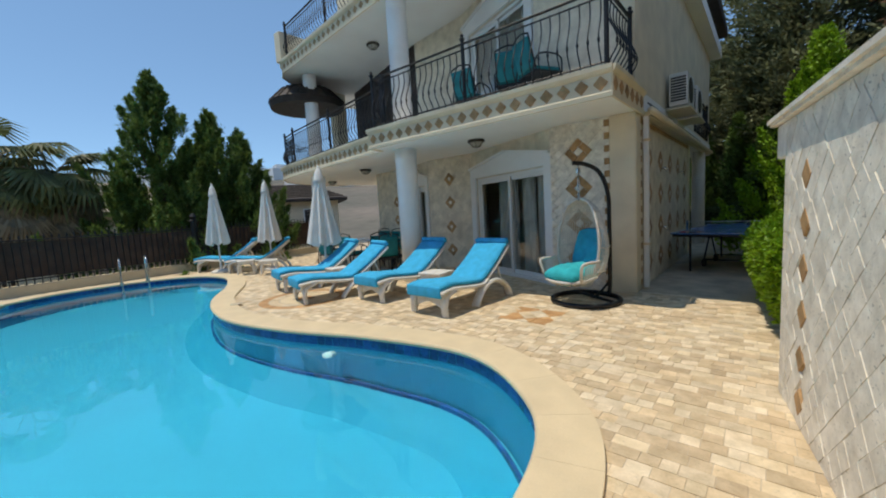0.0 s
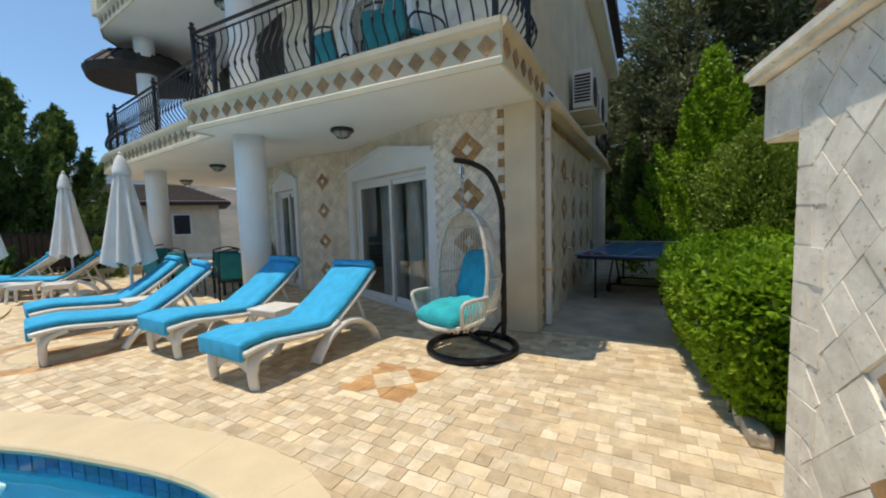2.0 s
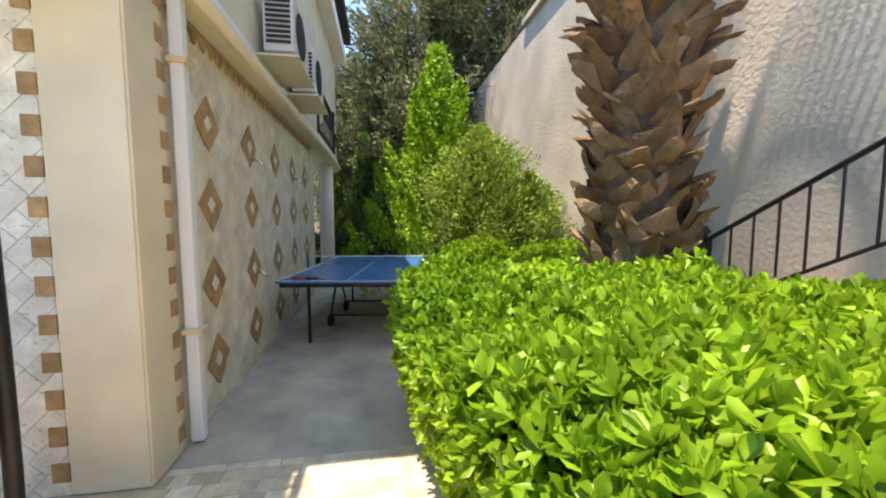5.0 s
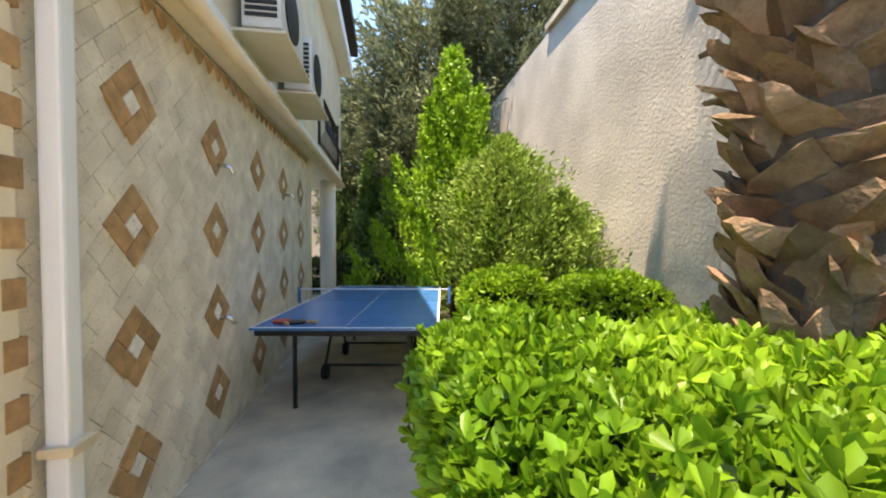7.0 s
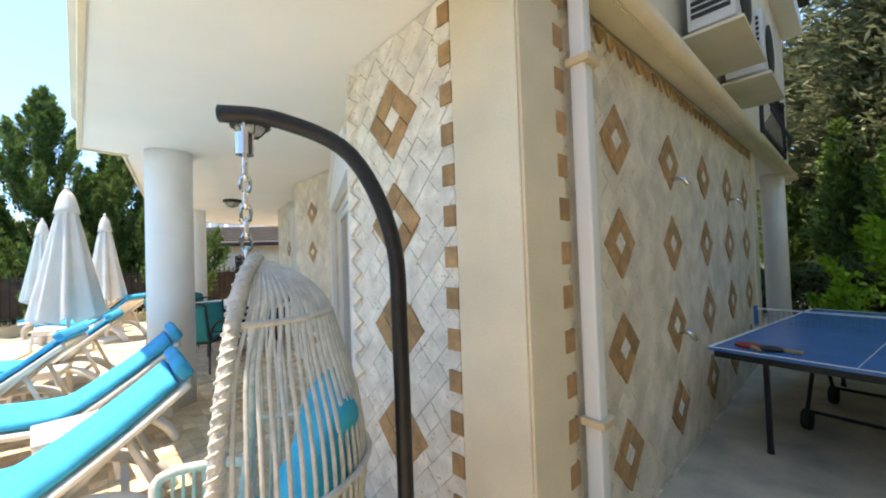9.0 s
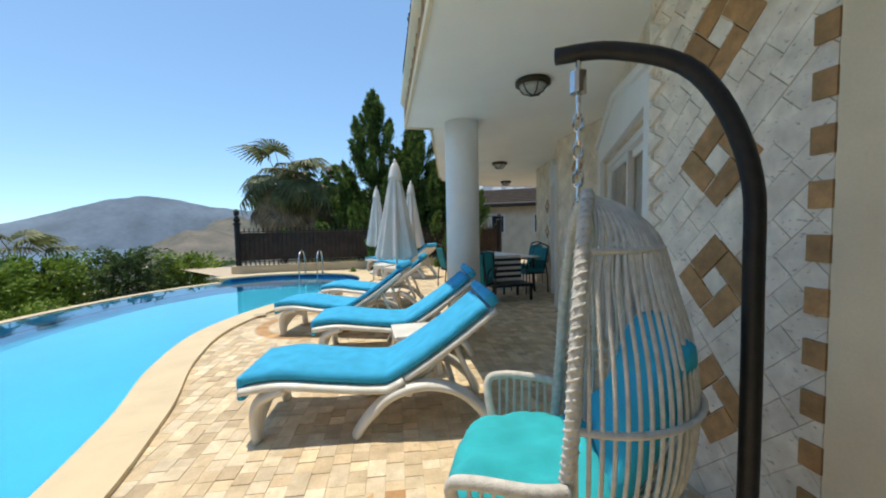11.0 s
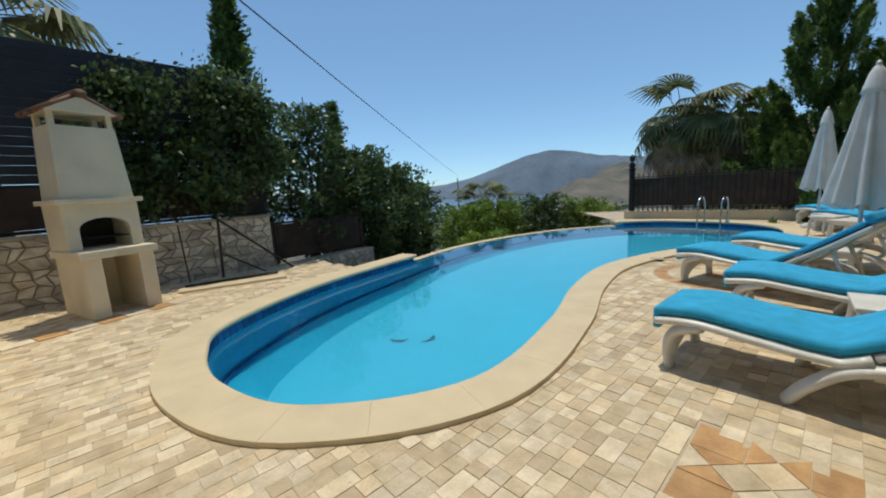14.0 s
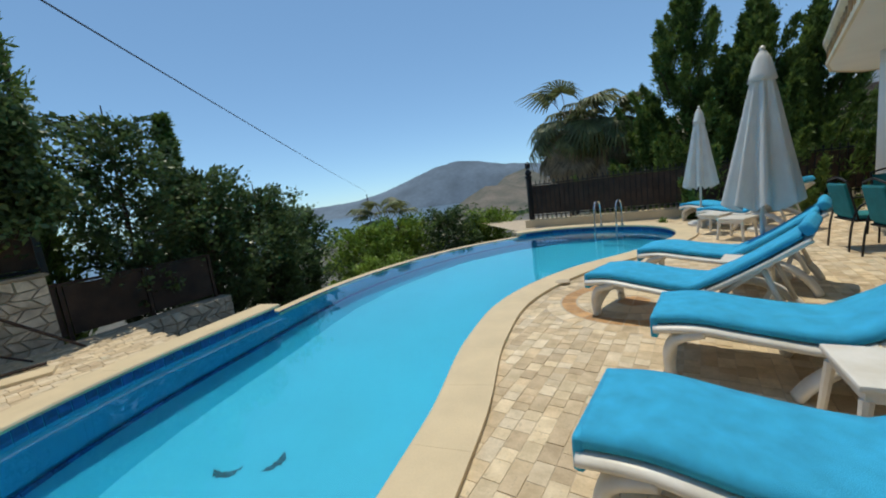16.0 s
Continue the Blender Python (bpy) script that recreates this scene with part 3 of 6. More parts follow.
def wall_run(name, p0, p1, z0, z1, thick, material, label):
    d = (Vector((*p1, 0)) - Vector((*p0, 0))).normalized()
    back = -d.cross(Vector((0, 0, 1))) * thick
    q0, q1 = (p0[0] + back.x, p0[1] + back.y), (p1[0] + back.x, p1[1] + back.y)
    return setting(name, prism([p0, p1, q1, q0], z0, z1), material, label, "wall")


def diamond(parent, m, size, centre="tile_pale"):
    """Four ochre tiles in a pinwheel round a pale one, standing on a point; m maps panel coordinates to the world."""
    a = size / 3
    for name, u0, v0, w, h, mm in (("accent_tile", 0, 0, 2 * a, a, "brown"), ("accent_tile", 2 * a, 0, a, 2 * a, "brown"),
                                   ("accent_tile", a, 2 * a, 2 * a, a, "brown"), ("accent_tile", 0, a, a, 2 * a, "brown"),
                                   ("centre_tile", a, a, a, a, centre)):
        key = (name, round(w, 3), round(h, 3), mm)
        if key not in _unit:
            me = slabs([[(0, 0), (w, 0), (w, h), (0, h)]], 0.012, 0.0025)
            me.materials.append(M[mm])
            _unit[key] = me
        part(name, _unit[key], None, parent, m=m @ pose(0, 0, 0, 0, 0, 45) @ pose(u0 - size / 2, v0 - size / 2, 0.001))


def clad(wall, p0, p1, z0, z1, diamonds, material, row=0.097, lengths=(0.097, 0.194, 0.194, 0.29), size=0.29, rise=0.010):
    """Diagonal tiles on a wall, with diamonds (u, v) left out of the field and set in."""
    P = plane_to(p0, p1, z0)
    w, h = math.hypot(p1[0] - p0[0], p1[1] - p0[1]), z1 - z0
    half = size / math.sqrt(2) - 0.03
    field = tile_rows(w, h, row, lengths, 45, lambda u, v: all(abs(u - a) + abs(v - b) > half for a, b in diamonds))
    me = slabs(field, rise * 0.7, 0.0011, P @ pose(0, 0, 0.001))
    me.materials.append(M[material])
    tagged(part("wall_tiles", me, None, wall), kind="stuff")
    for a, b in diamonds:
        diamond(wall, P @ pose(a, b, 0.002), size)


# side wall and pillar
side = wall_run("wall_east", (-0.03, 0.33), (-0.03, 5.25), 0, SOF + 0.1, 0.25, "tile_wall", "beige diagonal travertine tiled side wall with ochre diamonds")
clad(side, (-0.03, 0.33), (-0.03, 5.25), 0, 2.62, [(0.60 + 0.905 * i, 0.37 + 0.585 * j) for i in range(5) for j in range(4)], "tile_wall")
# saw-tooth fringe under the ledge
fr = [[(0.1 + 0.14 * i, 2.70), (0.1 + 0.14 * i + 0.13, 2.70), (0.1 + 0.14 * i + 0.065, 2.61)] for i in range(34)]
me = slabs(fr, 0.014, 0.002, plane_to((-0.03, 0.33), (-0.03, 5.25)) @ pose(0, 0, 0.008))
me.materials.append(M["brown_i"])
tagged(part("fringe_tiles", me, None, side, "ochre saw-tooth tile fringe"), kind="stuff")
pillar = setting("pillar", prism([(-0.39, 0.0), (-0.39, 0.33), (0.0, 0.33), (0.0, 0.0)], 0, SOF, bevel=0.012), "stucco", "cream rendered corner pillar with toothed stone quoins", "pillar")
for j in range(14):
    for x0, x1, y0, y1 in ((-0.465, -0.385, -0.001, 0.1), (-0.02, 0.004, 0.265, 0.345)):
        me = box(x0, x1, y0, y1, 0.08 + 0.195 * j, 0.18 + 0.195 * j, bevel=0.002)
        part("quoin", me, "brown", pillar)
wall1 = wall_run("wall_south", (-1.35, 0.02), (-0.39, 0.02), 0, SOF, 0.25, "tile_pale", "pale tumbled travertine panel with ochre diamonds")
clad(wall1, (-1.33, 0.02), (-0.39, 0.02), 0, SOF - 0.01, [(0.45, 0.53 + 0.585 * j) for j in range(4)], "tile_pale", 0.11, (0.11, 0.22, 0.22), 0.33, 0.014)
tz = [[(-0.03, 0.1 + 0.155 * j), (0.09, 0.175 + 0.155 * j), (-0.03, 0.25 + 0.155 * j)] for j in range(17)]
me = slabs(tz, 0.022, 0.002, plane_to((-1.33, 0.02), (-0.39, 0.02)) @ pose(0, 0, 0.008))
me.materials.append(M["tile_pale"])
tagged(part("edge_tiles", me, None, wall1, "pale saw-tooth edge tiles"), kind="stuff")


def sliding_door(name, p0, p1, u0, u1, top, wall_name, wall_top=SOF, z0=0.0):
    """An angled wall with a white sliding glass door in it between u0 and u1, and a gabled white surround."""
    w = math.hypot(p1[0] - p0[0], p1[1] - p0[1])
    P = plane_to(p0, p1, z0)
    bm = bmesh.new()
    for a, b, c, d in ((0, u0, 0, wall_top), (u1, w, 0, wall_top), (u0, u1, top, wall_top)):
        if b - a > 0.01:
            box(a, b, c, d, -0.25, 0, bm)
    bmesh.ops.transform(bm, matrix=P, verts=bm.verts)
    setting(wall_name, bm, "tile_wall", "beige travertine wall round a sliding door", "wall")
    door = thing(name, P, "white framed sliding glass door with gabled surround", "door", kind="structure")
    f = 0.06
    part("door_frame", box(u0, u0 + f, 0.02, top, -0.14, -0.03, box(u1 - f, u1, 0.02, top, -0.14, -0.03, box(u0, u1, top - f, top, -0.135, -0.035, box(u0, u1, 0.0, 0.06, -0.15, -0.02)))), "white", door)
    mid = (u0 + u1) / 2
    for a, b, zz in ((u0 + f, mid + 0.04, -0.075), (mid - 0.04, u1 - f, -0.115)):
        leaf = part("sliding_leaf", box(a, a + 0.07, 0.06, top - f, zz - 0.02, zz + 0.02, box(b - 0.07, b, 0.06, top - f, zz - 0.02, zz + 0.02,
                    box(a, b, top - f - 0.07, top - f, zz - 0.018, zz + 0.018, box(a, b, 0.06, 0.15, zz - 0.018, zz + 0.018)))), "white", door)
        g = part("pane", box(a + 0.07, b - 0.07, 0.15, top - f - 0.07, zz - 0.004, zz + 0.004), "glass", leaf)
        g.visible_shadow = False
    tr = 0.20 if u1 - u0 > 1.5 else 0.16
    bm = box(u0 - tr, u0, 0.0, top + 0.02, 0, 0.05)
    box(u1, u1 + tr, 0.0, top + 0.02, 0, 0.05, bm)
    own = prism([(u0 - tr, top + 0.02), (u1 + tr, top + 0.02), (u1 + tr, top + 0.22), (mid, top + 0.43), (u0 - tr, top + 0.22)], 0, 0.05)
    merge(own, bm)
    own = prism([(u0 - tr - 0.02, top + 0.21), (mid, top + 0.43), (u1 + tr - 0.04, top + 0.21), (u1 + tr - 0.04, top + 0.26), (mid, top + 0.48), (u0 - tr - 0.02, top + 0.26)], 0, 0.085)
    merge(own, bm)
    part("surround", bm, "white", door)
    # curtains and the room behind
    n = 60
    for a, b in ((u0 + 0.22 * (u1 - u0), u0 + 0.48 * (u1 - u0)), (u1 - 0.42 * (u1 - u0), u1 - 0.28 * (u1 - u0)), (u1 - 0.22 * (u1 - u0), u1)):
        bm = bmesh.new()
        rows = [[bm.verts.new((a + (b - a) * i / n, z, -0.30 + 0.045 * math.sin(i * 0.9) + 0.015 * math.sin(i * 2.3))) for i in range(n + 1)] for z in (0.05, top + 0.1)]
        for i in range(n):
            bm.faces.new((rows[0][i], rows[0][i + 1], rows[1][i + 1], rows[1][i]))
        tagged(part("curtain", bm, "curtain", smooth=True, m=P), "pale floor-length curtain behind the glass door", "curtain")
    return P


# polygonal front: angled door walls and tiled panels between
A0, A1, A2, A3, A4 = (-1.34, 0.05), (-3.90, 1.15), (-5.20, 1.14), (-6.75, 1.72), (-8.26, 1.95)
sliding_door("door_1", A1, A0, 0.27, 2.60, 2.13, "wall_door_1")
w2 = wall_run("wall_panel_2", A2, A1, 0, SOF, 0.25, "grout", "beige travertine panel with three ochre diamonds")
clad(w2, A2, A1, 0, SOF - 0.01, [(0.65, 0.45), (0.65, 1.04), (0.65, 1.65), (0.65, 2.23)], "tile_wall", 0.11, (0.11, 0.22, 0.22), 0.24, 0.012)
sliding_door("door_2", A3, A2, 0.25, 1.42, 2.13, "wall_door_2")
w3 = wall_run("wall_panel_3", A4, A3, 0, SOF, 0.25, "grout", "beige travertine panel with small ochre diamonds")
clad(w3, A4, A3, 0, SOF - 0.01, [(1.08, 0.7), (1.08, 1.25), (1.08, 1.8)], "tile_wall", 0.11, (0.11, 0.22, 0.22), 0.24, 0.012)
wall_run("wall_west", (-8.45, 9.0), A4, 0, SOF, 0.25, "stucco", "cream rendered west wall")
wall_run("wall_rear", (0.0, 5.25), (-6.0, 5.25), 0, SOF, 0.25, "stucco", "cream rendered rear wall")
wall_run("wall_rear_2", (-6.0, 9.0), (-8.45, 9.0), 0, SOF, 0.25, "stucco", "cream rendered rear wall")
setting("room_floor", prism([(-0.3, 0.3), (-1.5, 0.35), (-3.95, 1.38), (-5.25, 1.38), (-6.8, 1.95), (-8.25, 2.2), (-8.35, 9), (-6, 9), (-6, 5.2), (-0.3, 5.2)], -0.04, 0.006), "room", "pale stone floor indoors", "floor")
setting("room_wall", box(-6.1, -5.95, 1.6, 5.2, 0, SOF), "room", "plain plastered room wall", "wall")

# slabs
BALC = [(0.01, -1.22), (0.01, 0.34), (0.02, 0.34), (0.02, 9.4), (-10.6, 9.4), (-12.2, 3.6), (-12.1, 1.9), (-11.4, 0.6), (-10.5, -0.05), (-9.6, -0.28),
        (-4.55, -0.98), (-4.5, -1.33)]
setting("ceiling", prism(BALC, SOF, TOP - 0.03), "soffit", "cream painted porch ceiling under the balcony", "ceiling")


def fascia(name, p0, p1, z0, z1, label):
    """Slab edge with a moulded cap and foot and a row of ochre diamonds between."""
    P = plane_to(p0, p1, z0)
    w, h = math.hypot(p1[0] - p0[0], p1[1] - p0[1]), z1 - z0
    bm = bmesh.new()
    prof = [(0, -0.02), (0.03, -0.02), (0.035, 0.035), (0.015, 0.055), (0.012, h - 0.10), (0.04, h - 0.085), (0.07, h - 0.05), (0.075, h), (0, h)]
    ends = [[bm.verts.new((u, v, o)) for o, v in prof] for u in (-0.03, w + 0.03)]
    for i in range(len(prof)):
        j = (i + 1) % len(prof)
        bm.faces.new((ends[0][i], ends[0][j], ends[1][j], ends[1][i]))
    bm.faces.new(ends[0])
    bm.faces.new(ends[1][::-1])
    bmesh.ops.transform(bm, matrix=P, verts=bm.verts)
    ob = setting(name, bm, "stucco", label, "cornice")
    n = max(1, int(w / 0.235))
    s = (h - 0.17) / math.sqrt(2)
    key = ("lozenge", round(s, 3))
    if key not in _unit:
        me = slabs([[(-s / 2, -s / 2), (s / 2, -s / 2), (s / 2, s / 2), (-s / 2, s / 2)]], 0.014, 0.002)
        me.materials.append(M["brown"])
        _unit[key] = me
    for i in range(n):
        part("lozenge_tile", _unit[key], None, ob, m=P @ pose((i + 0.5) * w / n, 0.055 + (h - 0.155) / 2, 0.013, 0, 0, 45))
    return ob


def along(pts):
    return zip(pts, pts[1:])


FRONT = [(-12.2, 3.6), (-12.1, 1.9), (-11.4, 0.6), (-10.5, -0.05), (-9.6, -0.28), (-4.55, -0.98), (-4.5, -1.33), (0.01, -1.22), (0.01, 0.34)]
for a, b in along(FRONT):
    fascia("cornice", a, b, SOF, TOP, "cream moulded balcony edge with ochre lozenge tiles")
# ledge and gutter pipe along the side wall
setting("ledge", prism([(-0.02, 0.36), (0.12, 0.36), (0.12, 8.7), (-0.02, 8.7)], SOF - 0.03, SOF + 0.03, bevel=0.012), "stucco", "cream stone ledge along the side wall", "ledge")
gut = thing("gutter", pose(0, 0, 0), "cream half-round gutter with a square downpipe on the corner", "gutter")
part("gutter_pipe", tube([(0.14, 0.30, SOF + 0.035), (0.14, 8.6, SOF + 0.015)], 0.05, 12), "stucco", gut, smooth=True)
part("downpipe", box(0.01, 0.085, 0.385, 0.46, 0.02, SOF - 0.02, bevel=0.012), "white", gut)
for z in (0.72, 2.35):
    part("bracket", box(0.0, 0.112, 0.365, 0.485, z, z + 0.035, bevel=0.004), "coping", gut)
# stains: cable along the ledge
tagged(part("cable", tube([(0.1, 0.3, SOF + 0.14), (0.12, 2.0, SOF + 0.11), (0.12, 5.0, SOF + 0.12), (0.1, 6.4, SOF + 0.12)], 0.012, 6), "dark"), "black cable lying along the ledge", "cable")


def column(x, y, r, z0, z1, label="round white painted porch column"):
    bm = lathe([(r, z0), (r, z1 - 0.25), (r, z1)], 40)
    bmesh.ops.translate(bm, vec=(x, y, 0), verts=bm.verts)
    tagged(part("column", bm, "column", smooth=True), label, "column", "porch columns", "structure")


column(-4.25, -0.62, 0.22, 0, SOF)
column(-9.3, 0.45, 0.22, 0, SOF)
column(-4.25, -0.62, 0.20, TOP, 5.82)
column(-9.3, 0.45, 0.20, TOP, 5.82)
column(-0.10, 7.7, 0.17, 0, SOF, "round pale column at the rear porch")

# ---- upper storey ----
wall_run("wall_upper_east", (0.0, -0.02), (0.0, 9.3), TOP - 0.05, 6.0, 0.25, "stucco", "cream rendered upper side wall")
wall_run("wall_upper_south", (-1.5, 0.0), (-0.25, 0.0), TOP - 0.04, 5.82, 0.25, "tile_wall", "beige travertine upper wall")
sliding_door("door_3", (-3.9, 1.05), (-1.5, 0.05), 0.35, 2.25, 2.1, "wall_door_3", 2.70, TOP)
wall_run("wall_upper_panel", (-5.6, 1.3), (-3.9, 1.05), TOP - 0.04, 5.82, 0.25, "tile_wall", "beige travertine upper wall")
wall_run("wall_upper_dark", (-9.9, 2.6), (-5.6, 1.3), TOP - 0.04, 5.82, 0.2, "roof", "dark brown timber shutters along the upper porch")
UP = [(0.30, -1.12), (0.30, 9.5), (-10.6, 9.5), (-11.6, 3.4), (-11.0, 1.4), (-9.9, -0.05), (-9.5, -0.25), (-4.6, -0.75), (-4.55, -1.12)]
setting("ceiling_upper", prism(UP, 5.82, 6.12), "soffit", "cream painted ceiling of the upper balcony", "ceiling")
for a, b in along([(-11.6, 3.4), (-11.0, 1.4), (-9.9, -0.05), (-9.5, -0.25), (-4.6, -0.75), (-4.55, -1.12), (0.30, -1.12)]):
    fascia("cornice", a, b, 5.80, 6.14, "cream moulded upper balcony edge with ochre lozenge tiles")
wall_run("wall_attic", (-9.0, 1.5), (-0.2, 0.8), 6.12, 8.4, 0.25, "stucco", "cream rendered top storey wall")
setting("roof", prism([(0.42, 9.9), (-9.5, 9.9), (-9.5, 0.6), (0.42, 0.6)], 6.55, 6.85), "roof", "dark brown roof overhang", "roof")
wall_run("wall_upper_east_top", (0.0, 0.8), (0.0, 9.3), 6.12, 6.55, 0.25, "stucco", "cream rendered wall under the roof")
setting("parapet", box(-9.75, -9.45, -0.32, 0.5, 6.12, 6.95, bevel=0.02), "stucco", "cream rendered parapet pier", "parapet")
# round dark canopy at the end of the upper porch
bm = lathe([(1.12, -0.12), (1.18, 0.06), (0.8, 0.42), (0.25, 0.60), (0.02, 0.62)], 36)
bmesh.ops.translate(bm, vec=(-10.0, 0.75, 5.1), verts=bm.verts)
can = tagged(part("canopy", bm, "roof"), "dark brown round tiled canopy at the porch end", "canopy", kind="structure")
for i in range(24):
    a = 2 * math.pi * i / 24
    part("rib", tube([(-10.0 + 1.16 * math.cos(a), 0.75 + 1.16 * math.sin(a), 5.18), (-10.0 + 0.8 * math.cos(a), 0.75 + 0.8 * math.sin(a), 5.54), (-10.0 + 0.26 * math.cos(a), 0.75 + 0.26 * math.sin(a), 5.70)], 0.03, 6), "roof", can)
wall_run("wall_porch_pier", (-10.6, 2.0), (-10.2, 2.0), TOP, 5.82, 0.4, "stucco", "cream rendered pier")


# ---- balcony railings ----
def baluster():
    if "baluster" not in _unit:
        pts = spline([(0, 0, 0), (0.02, 0, 0.12), (0.105, 0, 0.26), (0.10, 0, 0.40), (0.02, 0, 0.58), (-0.015, 0, 0.72), (0, 0, 0.88)], 3)
        bm = tube(pts, 0.0095, 6)
        tube([(0.095, 0, 0.30), (0.108, 0, 0.33), (0.104, 0, 0.37)], [0.01, 0.02, 0.01], 6, bm)
        _unit["baluster"] = mesh_of(bm, "iron", True, "baluster")
    return _unit["baluster"]


def railing(name, p0, p1, z, step=0.13):
    d = Vector((*p1, 0)) - Vector((*p0, 0))
    w = d.length
    yaw = math.degrees(math.atan2(d.y, d.x))
    ob = thing(name, pose(p0[0], p0[1], z, 0, 0, yaw), "black wrought iron railing with bellied balusters", "railing", "balcony railings", "structure")
    part("handrail", tube([(0, 0, 0.95), (w, 0, 0.95)], 0.028, 8, flat=0.6), "iron", ob)
    part("upper_rail", tube([(0, 0, 0.86), (w, 0, 0.86)], 0.012, 6), "iron", ob)
    part("lower_rail", tube([(0, 0, 0.08), (w, 0, 0.08)], 0.014, 6), "iron", ob)
    n = int(w / step)
    for i in range(n):
        part("baluster", baluster(), None, ob, m=pose((i + 0.5) * w / n, 0, 0.0, 0, 0, -90))
    k = max(1, round(w / 2.3))
    for i in range(k + 1):
        part("post", lathe([(0.03, 0.0), (0.03, 1.0), (0.045, 1.01), (0.045, 1.03), (0.02, 1.05), (0.032, 1.085), (0.0, 1.11)], 10), "iron", ob, m=pose(i * w / k, 0, 0))
    return ob


for a, b in along([(-12.0, 3.4), (-11.9, 1.9), (-11.2, 0.7), (-10.4, 0.06), (-9.5, -0.16), (-4.62, -0.86)]):
    railing("balcony_railing", a, b, TOP)
for a, b in along([(-4.45, -0.95), (-4.42, -1.25), (-0.06, -1.13), (-0.06, -0.05)]):
    railing("balcony_railing", a, b, TOP)
for a, b in along([(-9.4, -0.15), (-4.6, -0.63), (-4.5, -1.0), (0.2, -1.0)]):
    railing("balcony_railing", a, b, 6.14)
railing("rear_railing", (0.02, 5.9), (0.02, 8.5), TOP + 0.02)


def patio_chair(m, label, cushion, group=""):
    """Bent metal chair with a cushioned seat and a slatted back."""
    ob = thing("patio_chair", m, label, "chair", group)
    for sx in (-1, 1):
        part("side_frame", tube(spline([(0.26 * sx, -0.26, 0), (0.26 * sx, -0.25, 0.42), (0.27 * sx, -0.2, 0.64), (0.27 * sx, 0.16, 0.65), (0.25 * sx, 0.27, 0.42), (0.25 * sx, 0.3, 0)], 4), 0.014, 6), "iron", ob, smooth=True)
        part("back_post", tube([(0.23 * sx, 0.2, 0.42), (0.22 * sx, 0.33, 0.95)], 0.013, 6), "iron", ob)
    part("seat_frame", box(-0.25, 0.25, -0.25, 0.24, 0.40, 0.425, bevel=0.006), "iron", ob)
    part("top_rail", tube(spline([(-0.22, 0.33, 0.95), (0, 0.345, 1.0), (0.22, 0.33, 0.95)], 5), 0.014, 6), "iron", ob, smooth=True)
    part("seat_cushion", box(-0.24, 0.24, -0.24, 0.22, 0.427, 0.49, bevel=0.025), cushion, ob)
    part("back_cushion", box(-0.215, 0.215, -0.03, 0.03, 0.0, 0.46, bevel=0.025, m=pose(0, 0.23, 0.47, -13)), cushion, ob)
    return ob


for x, y, r in ((-1.35, -0.35, 150), (-1.95, -0.15, 200), (-2.9, -0.05, 180)):
    patio_chair(pose(x, y, TOP, 0, 0, r), "black metal balcony chair with turquoise cushions", "teal_dark", "balcony chairs")


def ceiling_lamp(x, y, z):
    ob = thing("ceiling_lamp", pose(x, y, z), "round bulkhead ceiling lamp with dark metal rim", "lamp", "porch ceiling lamps")
    part("base", lathe([(0.15, -0.03), (0.155, 0.0)], 24), "brass", ob)
    part("rim", lathe([(0.135, -0.05), (0.165, -0.045), (0.165, -0.012), (0.13, -0.008)], 24), "brass", ob, smooth=True)
    part("globe", lathe([(0.01, -0.135), (0.07, -0.12), (0.115, -0.085), (0.13, -0.045)], 24), "shade", ob, smooth=True)
    for i in range(6):
        a = math.pi * i / 3
        part("cage_bar", tube([(0.14 * math.cos(a), 0.14 * math.sin(a), -0.045), (0.09 * math.cos(a), 0.09 * math.sin(a), -0.12), (0, 0, -0.145)], 0.006, 5), "brass", ob)
    return ob


for x, y in ((-2.75, -0.2), (-7.3, 0.75), (-10.7, 1.9)):
    ceiling_lamp(x, y, SOF)
ceiling_lamp(-6.3, 0.5, 5.82)


def air_conditioner(y, z):
    ob = thing("air_conditioner", pose(0.0, y, z), "white outdoor air conditioner on a wall bracket", "air conditioner", "side wall air conditioners")
    part("casing", box(0.07, 0.37, 0, 0.82, 0, 0.58, bevel=0.015), "ac", ob)
    for i in range(9):
        part("grille_slat", box(0.10, 0.34, -0.012, 0.004, 0.08 + 0.05 * i, 0.108 + 0.05 * i), "dark", ob)
    part("fan_grille", lathe([(0.23, 0), (0.235, 0.012), (0.03, 0.018)], 28, m=pose(0.37, 0.34, 0.29, 0, 90, 0)), "dark", ob)
    for yy in (0.1, 0.68):
        part("bracket", box(0.0, 0.40, yy, yy + 0.04, -0.045, -0.002, box(0.0, 0.03, yy, yy + 0.04, -0.3, 0.0)), "ac", ob)
    part("drip_tray", box(0.02, 0.42, -0.06, 0.9, -0.07, -0.047), "stucco", ob)
    return ob


air_conditioner(2.1, 3.14)
air_conditioner(3.35, 3.14)

# wall spouts broken through two tiles
for y, z in ((1.86, 2.0), (3.72, 2.0), (1.86, 0.9)):
    tagged(part("wall_spout", tube(spline([(-0.04, y, z), (0.05, y, z), (0.085, y + 0.02, z - 0.05)], 4), 0.016, 8), "steel", smooth=True), "small chrome water spout in the tiled wall", "spout")


